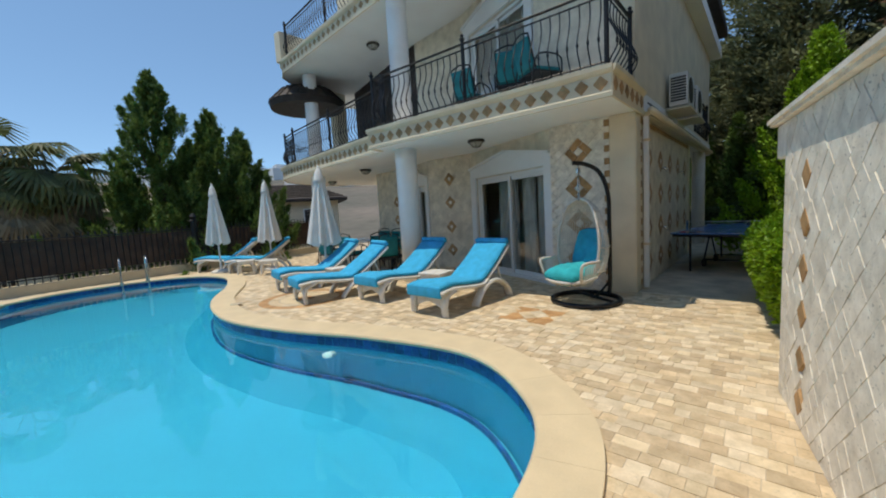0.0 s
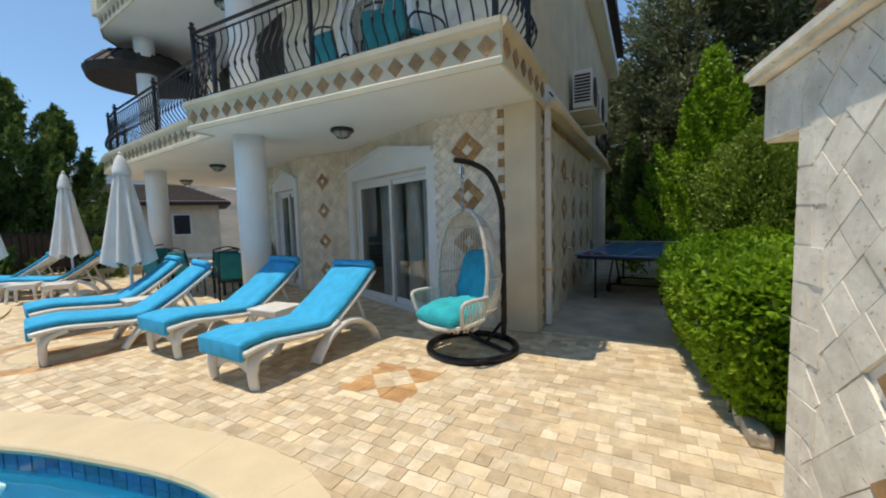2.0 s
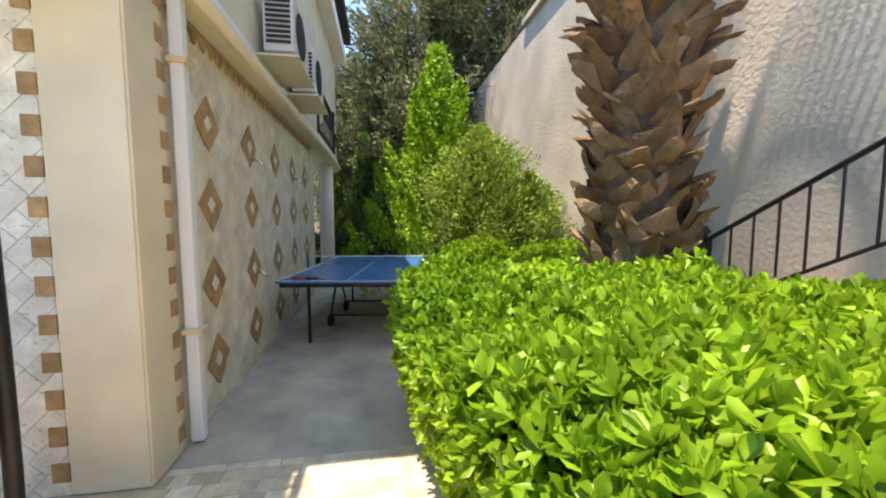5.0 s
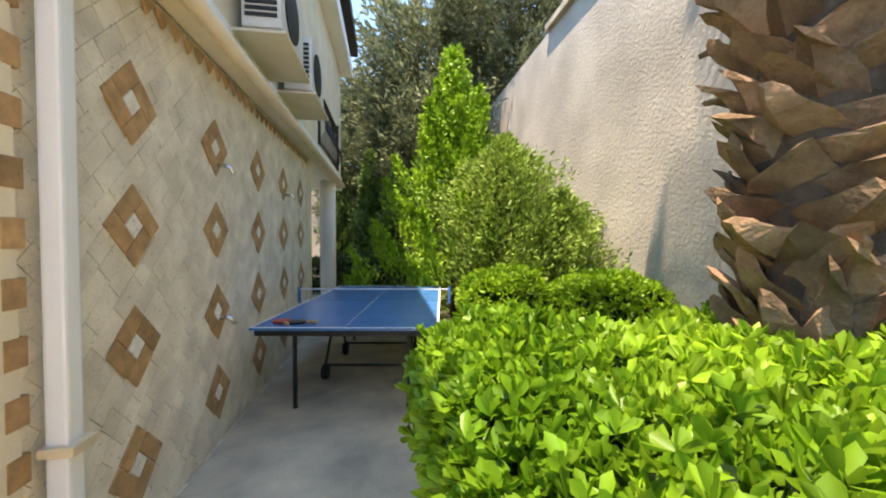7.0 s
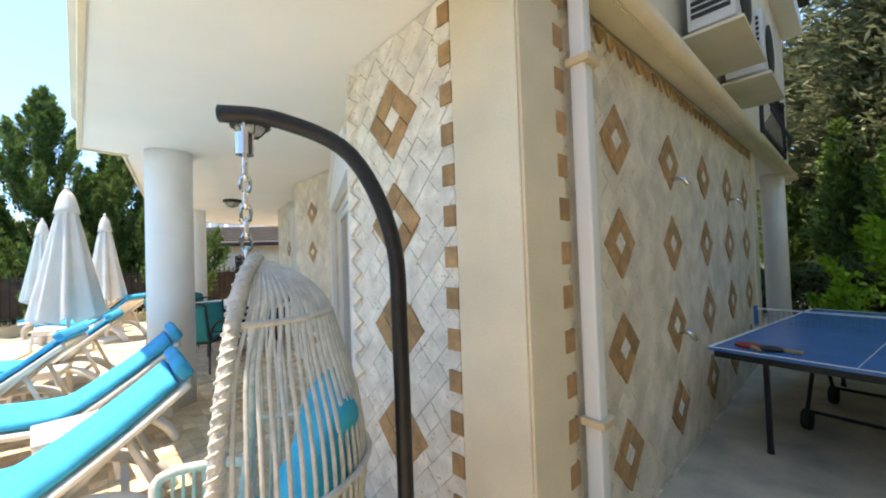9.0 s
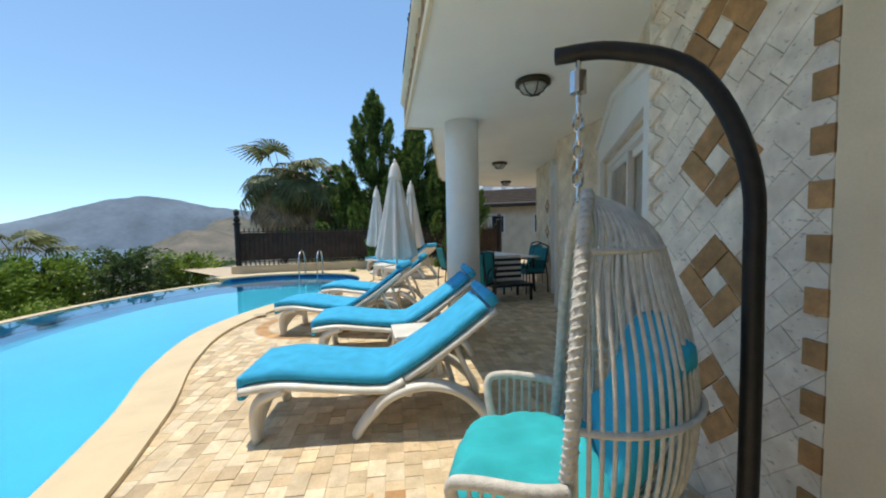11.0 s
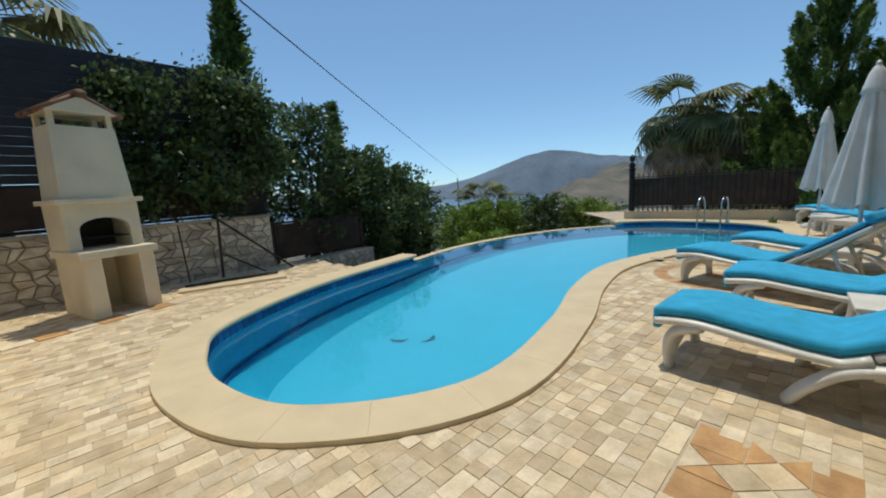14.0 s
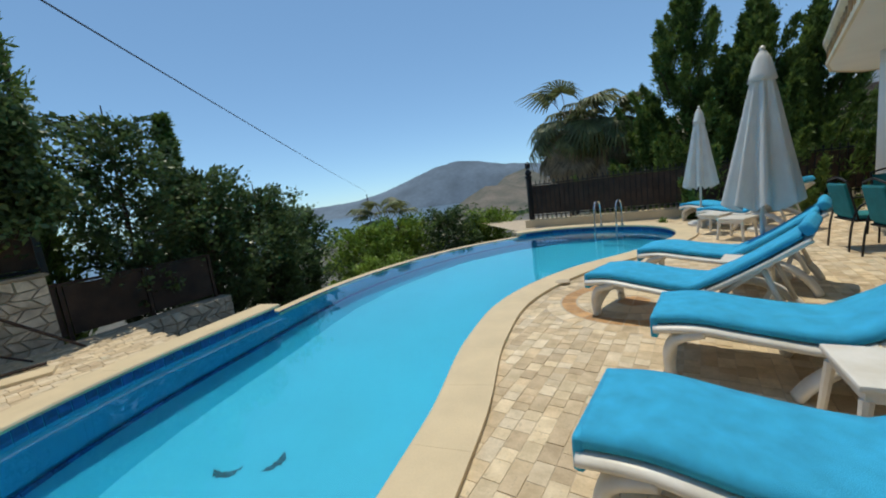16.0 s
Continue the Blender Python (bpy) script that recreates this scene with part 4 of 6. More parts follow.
# ---- loungers ----
def lounger_meshes():
    """Local frame: foot end at y = 0, head end at y = 1.85, width 0.68."""
    seat = spline([(0, 0.07, 0.38), (0, 0.32, 0.405), (0, 0.62, 0.375), (0, 0.95, 0.345), (0, 1.10, 0.375), (0, 1.45, 0.60), (0, 1.78, 0.85)], 6)
    out = {}

    def sheet(w, thick, lift, a, b, material, round_end=False):
        bm = bmesh.new()
        rows = []
        pts = seat[a:b]
        for i, p in enumerate(pts):
            q, r = pts[min(i + 1, len(pts) - 1)], pts[max(i - 1, 0)]
            t = (q - r).normalized()
            nrm = Vector((0, -t.z, t.y))
            ring = []
            for k in range(9):
                x = -w / 2 + w * k / 8
                ring.append(p + nrm * (lift + thick - 0.012 * abs(2 * k / 8 - 1) ** 4 + 0.004 * math.sin(7 * p.y + 1.7 * k)) + Vector((x, 0, 0)))
            for k in range(9):
                x = w / 2 - w * k / 8
                ring.append(p + nrm * lift + Vector((x, 0, 0)))
            rows.append([bm.verts.new(v) for v in ring])
        for r0, r1 in zip(rows, rows[1:]):
            for k in range(18):
                bm.faces.new((r0[k], r0[(k + 1) % 18], r1[(k + 1) % 18], r1[k]))
        bm.faces.new(rows[0])
        bm.faces.new(rows[-1][::-1])
        return mesh_of(bm, material, True)
    out["seat"] = sheet(0.58, 0.02, -0.02, 0, 25, "plastic")
    out["backrest"] = sheet(0.60, 0.025, -0.028, 24, len(seat), "plastic")
    out["towel"] = sheet(0.64, 0.055, 0.004, 0, len(seat) - 1, "towel")
    fold = bmesh.new()
    box(-0.325, 0.325, 0.048, 0.098, 0.275, 0.435, fold, bevel=0.02)
    out["towel_end"] = mesh_of(fold, "towel", True)
    fold = bmesh.new()
    box(-0.325, 0.325, -0.06, 0.02, -0.05, 0.05, fold, bevel=0.03, m=pose(0, 1.78, 0.905, 37))
    out["towel_roll"] = mesh_of(fold, "towel", True)
    rail = [p + Vector((0, 0, -0.04)) for p in seat[:26]]
    out["side_rail"] = mesh_of(tube(rail, 0.062, 10, flat=0.5), "plastic", True)
    rail = [p + Vector((0, 0.01, -0.035)) for p in seat[25:]]
    out["back_rail"] = mesh_of(tube(rail, 0.04, 10, flat=0.6), "plastic", True)
    out["front_leg"] = mesh_of(tube(spline([(0, 0.17, 0.0), (0, 0.155, 0.15), (0, 0.20, 0.28), (0, 0.36, 0.345)], 5), [0.062] * 6 + [0.07] * 10, 10, flat=0.55), "plastic", True)
    arch = spline([(0, 0.82, 0.0), (0, 0.90, 0.12), (0, 1.07, 0.27), (0, 1.30, 0.325), (0, 1.52, 0.27), (0, 1.68, 0.13), (0, 1.75, 0.0)], 5)
    out["arch_leg"] = mesh_of(tube(arch, 0.075, 10, flat=0.5), "plastic", True)
    bm = bmesh.new()
    prof = spline([(-0.29, 0.17, 0.30), (-0.29, 0.165, 0.06), (-0.22, 0.165, 0.12), (0, 0.165, 0.19), (0.22, 0.165, 0.12), (0.29, 0.165, 0.06), (0.29, 0.17, 0.30)], 4)
    front = [bm.verts.new(p) for p in prof]
    back = [bm.verts.new(p + Vector((0, 0.03, 0))) for p in prof]
    bm.faces.new(front)
    bm.faces.new(back[::-1])
    for i in range(len(prof)):
        j = (i + 1) % len(prof)
        bm.faces.new((front[i], front[j], back[j], back[i]))
    out["apron"] = mesh_of(bm, "plastic")
    out["prop"] = mesh_of(tube([(0, 1.20, 0.30), (0, 1.62, 0.68)], 0.022, 8, bm=tube([(0, 1.66, 0.20), (0, 1.50, 0.60)], 0.02, 8)), "plastic", True)
    bm = bmesh.new()
    for y in (1.18, 1.5):
        box(-0.3, 0.3, y - 0.02, y + 0.02, 0.235, 0.26, bm)
    out["stretcher"] = mesh_of(bm, "plastic")
    return out


LM = lounger_meshes()


def lounger(x, y, rz, label):
    """x, y: the middle of the foot end."""
    ob = thing("sun_lounger", pose(x, y, 0, 0, 0, rz), label, "sun lounger", "sun loungers by the pool")
    for n in ("seat", "backrest", "apron", "stretcher"):
        part(n, LM[n], None, ob)
    for n in ("side_rail", "back_rail", "front_leg", "arch_leg"):
        for sx in (-0.305, 0.305):
            part(n, LM[n], None, ob, m=pose(sx * (1.06 if n == "arch_leg" else 1.0), 0, 0))
    for sx in (-0.25, 0.25):
        part("prop", LM["prop"], None, ob, m=pose(sx, 0, 0))
    t = part("towel", LM["towel"], None, ob, "azure towelling mattress cover")
    part("towel_end", LM["towel_end"], None, t)
    part("towel_roll", LM["towel_roll"], None, t)
    return ob


LL = "white plastic sun lounger with azure towel cover, back raised"
for x, y, r in ((-2.14, -2.62, -2), (-3.63, -2.46, -3), (-4.80, -3.12, -14), (-6.14, -2.78, -12), (-12.1, -2.35, -38), (-10.7, -2.0, -36)):
    lounger(x, y, r, LL)


def side_table(x, y, r):
    ob = thing("side_table", pose(x, y, 0, 0, 0, r), "low white plastic side table between the loungers", "side table", "pool side tables")
    part("tabletop", box(-0.24, 0.24, -0.22, 0.22, 0.36, 0.395, bevel=0.012), "plastic", ob)
    part("apron", box(-0.21, 0.21, -0.19, 0.19, 0.30, 0.36), "plastic", ob)
    for sx in (-1, 1):
        for sy in (-1, 1):
            part("leg", tube([(0.2 * sx, 0.18 * sy, 0.31), (0.225 * sx, 0.205 * sy, 0.0)], [0.028, 0.022], 8), "plastic", ob)
    return ob


side_table(-2.95, -1.35, 5)
side_table(-5.45, -1.7, -10)
side_table(-9.65, -1.85, -30)
side_table(-8.9, -1.55, -30)


# ---- umbrellas ----
def umbrella(x, y, top, width, seed, label):
    random.seed(seed)
    ob = thing("parasol", pose(x, y, 0), label, "parasol", "closed pool parasols")
    part("base_plate", lathe([(0.27, 0.0), (0.27, 0.05), (0.20, 0.09), (0.06, 0.10)], 24), "plastic", ob)
    part("sleeve", lathe([(0.035, 0.09), (0.035, 0.38)], 14), "plastic", ob)
    part("pole", lathe([(0.022, 0.1), (0.022, top - 0.02)], 12), "white", ob)
    n, ribs = 64, 8
    bm = bmesh.new()
    z0 = 0.86
    prof = [(1.0, z0), (0.93, z0 + 0.22), (0.80, z0 + 0.5), (0.62, z0 + 0.85), (0.44, top - 0.52), (0.33, top - 0.34), (0.29, top - 0.30)]
    rows = []
    for k, (f, z) in enumerate(prof):
        amp = 0.26 * (1 - k / len(prof)) + 0.06
        rows.append([bm.verts.new(((width * f * (1 + amp * math.cos(ribs * a + 0.4 * math.sin(2 * a + seed)))) * math.cos(a),
                                   (width * f * (1 + amp * math.cos(ribs * a + 0.4 * math.sin(2 * a + seed)))) * math.sin(a),
                                   z + (0.05 * math.cos(ribs * a) if k == 0 else 0))) for a in (2 * math.pi * i / n for i in range(n))])
    for r0, r1 in zip(rows, rows[1:]):
        for i in range(n):
            bm.faces.new((r0[i], r0[(i + 1) % n], r1[(i + 1) % n], r1[i]))
    bm.faces.new(rows[-1])
    part("canopy", bm, "canvas", ob, smooth=True)
    part("vent_cap", lathe([(width * 0.45, top - 0.33), (width * 0.40, top - 0.27), (width * 0.26, top - 0.1), (width * 0.12, top - 0.02), (0.012, top)], 20), "canvas", ob, smooth=True)
    part("finial", lathe([(0.02, top - 0.01), (0.03, top + 0.02), (0.005, top + 0.05)], 10), "plastic", ob)
    return ob


UL = "closed white canvas parasol on a white pole"
umbrella(-6.17, -1.50, 2.58, 0.30, 1, UL)
umbrella(-10.95, -2.06, 2.60, 0.27, 2, UL)
umbrella(-9.75, -1.07, 2.62, 0.27, 3, UL)


# ---- hanging egg chair ----
def egg_chair():
    ob = thing("egg_chair", pose(-0.56, -0.85, 0, 0, 0, -22), "white rattan egg chair hanging from a black steel stand", "hanging chair")
    # local: the chair opens towards -y; the post stands behind
    ring = [(0.47 * math.cos(a), 0.08 + 0.47 * math.sin(a), 0.035) for a in (2 * math.pi * i / 40 for i in range(40))]
    stand = part("stand", tube(ring, 0.035, 10, closed=True), "iron", ob, smooth=True, m=pose(0, 0, 0, 0, 0, -11))
    post = spline([(0, 0.50, 0.04), (0, 0.52, 0.3), (0, 0.52, 1.2), (0, 0.50, 1.58), (0, 0.36, 1.88), (0, 0.12, 2.00), (0, -0.08, 2.02)], 6)
    part("post", tube(post, 0.03, 12), "iron", stand, smooth=True)
    part("brace", tube([(0, 0.51, 0.25), (0, 0.26, 0.035)], 0.018, 8), "iron", stand)
    part("cross_bar", tube([(-0.42, 0.28, 0.035), (0.42, 0.28, 0.035)], 0.025, 8), "iron", stand)
    part("spring", tube([(0, 0, 1.95), (0, 0, 1.875)], 0.03, 12, bm=tube([(0, 0, 2.02), (0, 0, 1.84)], 0.009, 6)), "steel", ob)
    for i in range(7):
        loop = [(0.016 * math.cos(a), 0, 0.033 * math.sin(a)) for a in (2 * math.pi * k / 12 for k in range(12))]
        part("chain_link", tube(loop, 0.0062, 6, closed=True), "steel", ob, m=pose(0, 0, 1.82 - 0.05 * i, 0, 0, 90 * (i % 2)))

    def rib(phi, top=1.50):
        """One cane of the shell at the angle phi from the back."""
        s, c = math.sin(phi), math.cos(phi)
        prof = [(0.03, top), (0.13, top - 0.045), (0.23, top - 0.14), (0.315, top - 0.30), (0.375, top - 0.52), (0.388, top - 0.75), (0.34, top - 0.97), (0.21, top - 1.13), (0.05, top - 1.18)]
        return spline([(r * s, 0.04 + r * c * 0.95 - 0.03 * (0 if z > 1.2 else 1), z) for r, z in prof], 4)
    shell = part("shell_hoop", tube(spline([(0, 0.03, 1.51), (0.22, 0.0, 1.40), (0.355, -0.03, 1.08), (0.38, -0.05, 0.75), (0.30, -0.08, 0.46), (0.15, -0.12, 0.33), (0, -0.14, 0.30),
                                           (-0.15, -0.12, 0.33), (-0.30, -0.08, 0.46), (-0.38, -0.05, 0.75), (-0.355, -0.03, 1.08), (-0.22, 0.0, 1.40)], 6, True), 0.021, 10, closed=True), "rattan", ob, smooth=True)
    edge = spline([(0, 0.03, 1.51), (0.22, 0.0, 1.40), (0.355, -0.03, 1.08), (0.38, -0.05, 0.75), (0.30, -0.08, 0.46), (0.15, -0.12, 0.33), (0, -0.14, 0.30),
                   (-0.15, -0.12, 0.33), (-0.30, -0.08, 0.46), (-0.38, -0.05, 0.75), (-0.355, -0.03, 1.08), (-0.22, 0.0, 1.40)], 30, True)
    for phase in (0.0, math.pi):
        wrap = []
        for k, p in enumerate(edge):
            t = (edge[(k + 1) % len(edge)] - edge[k - 1]).normalized()
            side = t.cross(Vector((0, 1, 0))).normalized()
            a = k * 2 * math.pi / 5 + phase
            wrap.append(p + side * 0.021 * math.cos(a) + t.cross(side) * 0.021 * math.sin(a))
        part("braid", tube(wrap, 0.006, 5, closed=True), "rattan", shell, smooth=True)
    for i in range(37):
        part("cane", tube(rib(radians(-97 + 194 * i / 36)), 0.0068, 6), "rattan", shell, smooth=True)
    for z, r in ((1.32, 0.262), (0.82, 0.39), (0.48, 0.335)):
        pts = [(r * math.sin(p), 0.025 + r * math.cos(p) * 0.95, z) for p in (radians(-98 + 196 * i / 30) for i in range(31))]
        part("hoop", tube(pts, 0.011, 6), "rattan", shell, smooth=True)
    # seat front and arm loops
    rim = spline([(0.36, -0.08, 0.42), (0.35, -0.28, 0.39), (0.24, -0.43, 0.37), (0, -0.48, 0.36), (-0.24, -0.43, 0.37), (-0.35, -0.28, 0.39), (-0.36, -0.08, 0.42)], 5)
    part("seat_rim", tube(rim, 0.022, 8), "rattan", ob, smooth=True)
    for i in range(19):
        p = rim[2 + round(i * (len(rim) - 5) / 18)]
        part("seat_cane", tube(spline([p, (p.x * 0.8, p.y * 0.85, 0.31), (p.x * 0.3, p.y * 0.35 - 0.03, 0.275)], 3), 0.0075, 6), "rattan", ob)
    for sx in (-1, 1):
        arm = part("arm", tube(spline([(0.385 * sx, -0.05, 0.64), (0.42 * sx, -0.16, 0.645), (0.42 * sx, -0.33, 0.645), (0.40 * sx, -0.40, 0.60), (0.34 * sx, -0.36, 0.40)], 5), 0.021, 8), "rattan", ob, smooth=True)
        for i in range(8):
            y = -0.08 - 0.26 * i / 7
            part("arm_cane", tube([(0.41 * sx, y, 0.64), (0.40 * sx, y, 0.5), (0.355 * sx, y, 0.40)], 0.007, 6), "rattan", arm)

    def pillow(w, d, h, seed, m):
        bm = bmesh.new()
        n = 22
        grid = {}
        for side in (1, -1):
            for i in range(n + 1):
                for j in range(n + 1):
                    u, v = 2 * i / n - 1, 2 * j / n - 1
                    e = max(0.0, (1 - abs(u) ** 3.5) * (1 - abs(v) ** 3.5)) ** 0.5
                    wob = (noise.noise(Vector((u * 2.2 + seed, v * 2.2, side))) * 0.045 + noise.noise(Vector((u * 5.5 + seed, v * 5.0 + u * 3, side))) * 0.022) * e
                    k = 1 - 0.12 * (u * u * v * v)
                    if side == -1 and e == 0.0:
                        grid[side, i, j] = grid[1, i, j]
                    else:
                        grid[side, i, j] = bm.verts.new((u * w / 2 * k, v * d / 2 * k, side * e * h / 2 + wob))
            for i in range(n):
                for j in range(n):
                    q = [grid[side, i, j], grid[side, i + 1, j], grid[side, i + 1, j + 1], grid[side, i, j + 1]]
                    bm.faces.new(q if side == 1 else q[::-1])
        bmesh.ops.transform(bm, matrix=m, verts=bm.verts)
        return bm
    part("seat_cushion", pillow(0.64, 0.64, 0.24, 1.3, pose(0, -0.17, 0.45, 5)), "teal", ob, "turquoise crumpled seat cushion", smooth=True)
    part("back_cushion", pillow(0.56, 0.62, 0.14, 4.1, pose(0, 0.20, 0.78, 70)), "teal_mid", ob, "azure back cushion", smooth=True)
    return ob


egg_chair()


# ---- table tennis table ----
def table_tennis():
    ob = thing("table_tennis_table", pose(0.09, 2.12, 0, 0, 0, -8.5), "blue folding table tennis table with black wheeled frame", "table tennis table")
    for i, y in enumerate((0.0, 1.375)):
        half = part("table_half", box(0, 1.525, y + 0.003, y + 1.367, 0.74, 0.762, bevel=0.002), "tt", ob)
        part("edge_line", box(0.0, 0.02, y + 0.004, y + 1.366, 0.7625, 0.7640, box(1.505, 1.525, y + 0.004, y + 1.366, 0.7625, 0.7640,
             box(0.021, 1.504, (0.004 if i == 0 else 2.722), (0.024 if i == 0 else 2.742), 0.7625, 0.7640))), "white", half)
        part("centre_line", box(0.761, 0.764, y + 0.025, y + 1.345, 0.7625, 0.7636), "white", half)
        part("skirt", box(0.03, 1.495, y + 0.03, y + 1.34, 0.69, 0.74, box(0.05, 1.475, y + 0.05, y + 1.32, 0.688, 0.742)), "iron", half)
    for y in (0.26, 2.48):
        for x in (0.27, 1.26):
            leg = part("leg", box(x - 0.015, x + 0.015, y - 0.015, y + 0.015, 0.0, 0.70), "iron", ob)
            part("rubber_foot", lathe([(0.022, 0), (0.022, 0.03)], 10), "rubber", leg, m=pose(x, y, 0))
    for y in (0.95, 1.8):
        for x in (0.32, 1.21):
            part("strut", tube([(x, y, 0.14), (x, 1.375, 0.70)], 0.015, 6), "iron", ob)
            part("wheel", lathe([(0.03, -0.03), (0.07, -0.03), (0.08, -0.02), (0.08, 0.02), (0.07, 0.03), (0.03, 0.03)], 18, m=pose(x, y, 0.08, 0, 90, 0)), "rubber", ob)
        part("cross_bar", tube([(0.32, y, 0.15), (1.21, y, 0.15)], 0.014, 6), "iron", ob)
    return ob


table_tennis()
net = thing("net", pose(0.09, 2.12, 0.764, 0, 0, -8.5), "low white table tennis net on clamps", "net")
part("top_tape", box(-0.1, 1.62, 1.368, 1.372, 0.125, 0.14), "mesh_net", net)
strands = bmesh.new()
for i in range(44):
    box(-0.1 + 0.04 * i, -0.0985 + 0.04 * i, 1.369, 1.371, 0.004, 0.125, strands)
for i in range(4):
    box(-0.1, 1.62, 1.3694, 1.3706, 0.01 + 0.03 * i, 0.0112 + 0.03 * i, strands)
tagged(part("strands", strands, "dark", net), kind="stuff")
for x in (-0.12, 1.62):
    part("net_post", box(x, x + 0.025, 1.35, 1.39, -0.03, 0.16), "tt", net)
for x, y, r, mm in ((0.30, 2.30, 30, "red"), (0.44, 2.26, 75, "dark")):
    b = thing("bat", pose(x, y, 0.765, 0, 0, r), "table tennis bat with wooden handle lying on the table", "bat", "bats on the table")
    part("blade", lathe([(0.074, 0.0), (0.075, 0.014)], 22), mm, b)
    part("handle", box(-0.013, 0.013, -0.17, -0.068, 0.001, 0.021, bevel=0.004), "wood", b)


# ---- dining set on the porch ----
def dining_table(x, y, r):
    ob = thing("dining_table", pose(x, y, 0, 0, 0, r), "dark metal patio dining table with pale top", "table")
    part("tabletop", box(-0.95, 0.95, -0.45, 0.45, 0.72, 0.75, bevel=0.008), "plastic", ob)
    for sx in (-1, 1):
        for sy in (-1, 1):
            part("leg", tube([(0.85 * sx, 0.36 * sy, 0.72), (0.87 * sx, 0.38 * sy, 0)], 0.022, 8), "iron", ob)
    return ob


dining_table(-7.6, 0.75, 17)
for x, y, r in ((-6.45, 0.15, 75), (-7.1, -0.05, 10), (-7.9, -0.2, 12), (-8.75, 0.4, -75), (-6.9, 1.25, 197), (-7.8, 1.5, 197), (-5.6, -0.15, 60)):
    patio_chair(pose(x, y, 0, 0, 0, r + 180), "black metal patio chair with turquoise cushions", "teal_dark", "chairs round the dining table")
sofa = thing("garden_bench", pose(-6.2, 0.55, 0, 0, 0, 100), "low porch bench with black and white striped cushions", "bench")
part("seat_frame", box(-0.42, 0.42, -0.3, 0.3, 0.27, 0.32, bevel=0.02), "iron", sofa)
for sx in (-0.38, 0.38):
    for sy in (-0.26, 0.26):
        part("leg", box(sx - 0.02, sx + 0.02, sy - 0.02, sy + 0.02, 0.0, 0.27), "iron", sofa)
for i in range(9):
    part("cushion_stripe", box(-0.40, 0.40, -0.05 + 0.0, 0.09, 0.325 + 0.055 * i, 0.378 + 0.055 * i, m=pose(0, 0.2, 0)), "dark" if i % 2 else "canvas", sofa)


# ---- garden side: pier, hedge, retaining wall ----
PW0, PW1 = (2.75, -10.0), (1.60, -2.74)          # the wall beside the walk, its face towards the pool
WD = (Vector((*PW1, 0)) - Vector((*PW0, 0))).normalized()
WN = Vector((WD.y, -WD.x, 0))                     # away from the pool
pier = thing("garden_wall", pose(0, 0, 0), "pale tumbled travertine garden wall with a stone cap", "wall", kind="structure")


def run(p0, p1, off0, off1, z0, z1, bm=None, bevel=0.0):
    a, b = Vector((*p0, 0)), Vector((*p1, 0))
    return prism([tuple((a + WN * off0).xy), tuple((b + WN * off0).xy), tuple((b + WN * off1).xy), tuple((a + WN * off1).xy)], z0, z1, bm, bevel)


E1 = (PW1[0] + WD.x * 0.27, PW1[1] + WD.y * 0.27)
part("core", run(PW0, PW1, 0.012, 0.42, 0, 1.70, run(PW0, E1, 0.012, 0.42, 1.70, 1.93)), "tile_pale", pier)
part("lintel", run((PW1[0] - WD.x * 0.02, PW1[1] - WD.y * 0.02), E1, -0.002, 0.432, 1.69, 1.935, bevel=0.01), "tile_pale", pier)
part("cap", run(PW0, (E1[0] + WD.x * 0.06, E1[1] + WD.y * 0.06), -0.06, 0.48, 1.935, 2.0, bevel=0.02), "tile_pale", pier)
wl = math.hypot(PW0[0] - PW1[0], PW0[1] - PW1[1])
P2 = Matrix(((-WD.x, 0, -WN.x, PW1[0]), (-WD.y, 0, -WN.y, PW1[1]), (0, 1, 0, 0), (0, 0, 0, 1)))
strip = [(u, 0.15 + 0.28 * j) for u in (0.5, 2.2) for j in range(6)]
random.seed(11)
field = tile_rows(wl, 1.93, 0.12, (0.12, 0.12, 0.12, 0.14), 45, lambda u, v: all(abs(u - a) + abs(v - b) > 0.10 for a, b in strip))
me = slabs(field, 0.012, 0.0011, P2 @ pose(0, 0, -0.011))
me.materials.append(M["tile_pale"])
tagged(part("wall_tiles", me, None, pier), kind="stuff")
me = slabs([[(-0.068, -0.068), (0.068, -0.068), (0.068, 0.068), (-0.068, 0.068)]], 0.018, 0.004)
me.materials.append(M["brown"])
for a, b in strip:
    part("accent_tile", me, None, pier, m=P2 @ pose(a, b, -0.010, 0, 0, 45))
for j in range(13):
    back = 0.10 + 0.07 * (j % 2)
    part("quoin", run((PW1[0] - WD.x * back, PW1[1] - WD.y * back), PW1, -0.004, 0.43, 0.005 + 0.13 * j, 0.133 + 0.13 * j, bevel=0.004), "tile_pale", pier)

ret = setting("retaining_wall", prism([(4.6, -9), (4.6, 16), (5.1, 16), (5.1, -9)], -0.3, 5.85), "render_wall", "tall rough rendered beige retaining wall", "wall")
setting("retaining_cap", prism([(4.5, -9), (4.5, 6.6), (5.2, 6.6), (5.2, -9)], 5.85, 5.97), "concrete", "concrete edge on the retaining wall", "wall")
setting("upper_parapet", prism([(4.75, -9), (4.75, 6.3), (5.0, 6.3), (5.0, -9)], 5.97, 7.0), "white", "white rendered parapet above the retaining wall", "wall")
setting("back_wall", box(-4, 5.1, 15.5, 16, -0.3, 3.6), "render_wall", "rendered wall behind the garden", "wall")
vent = thing("wall_niche", pose(4.6, 1.55, 1.05), "small framed niche in the rendered wall, its shaded recess a dark plate", "niche")
part("frame", box(-0.03, 0.0, -0.12, 0.12, 0, 0.36, bevel=0.006), "concrete", vent)
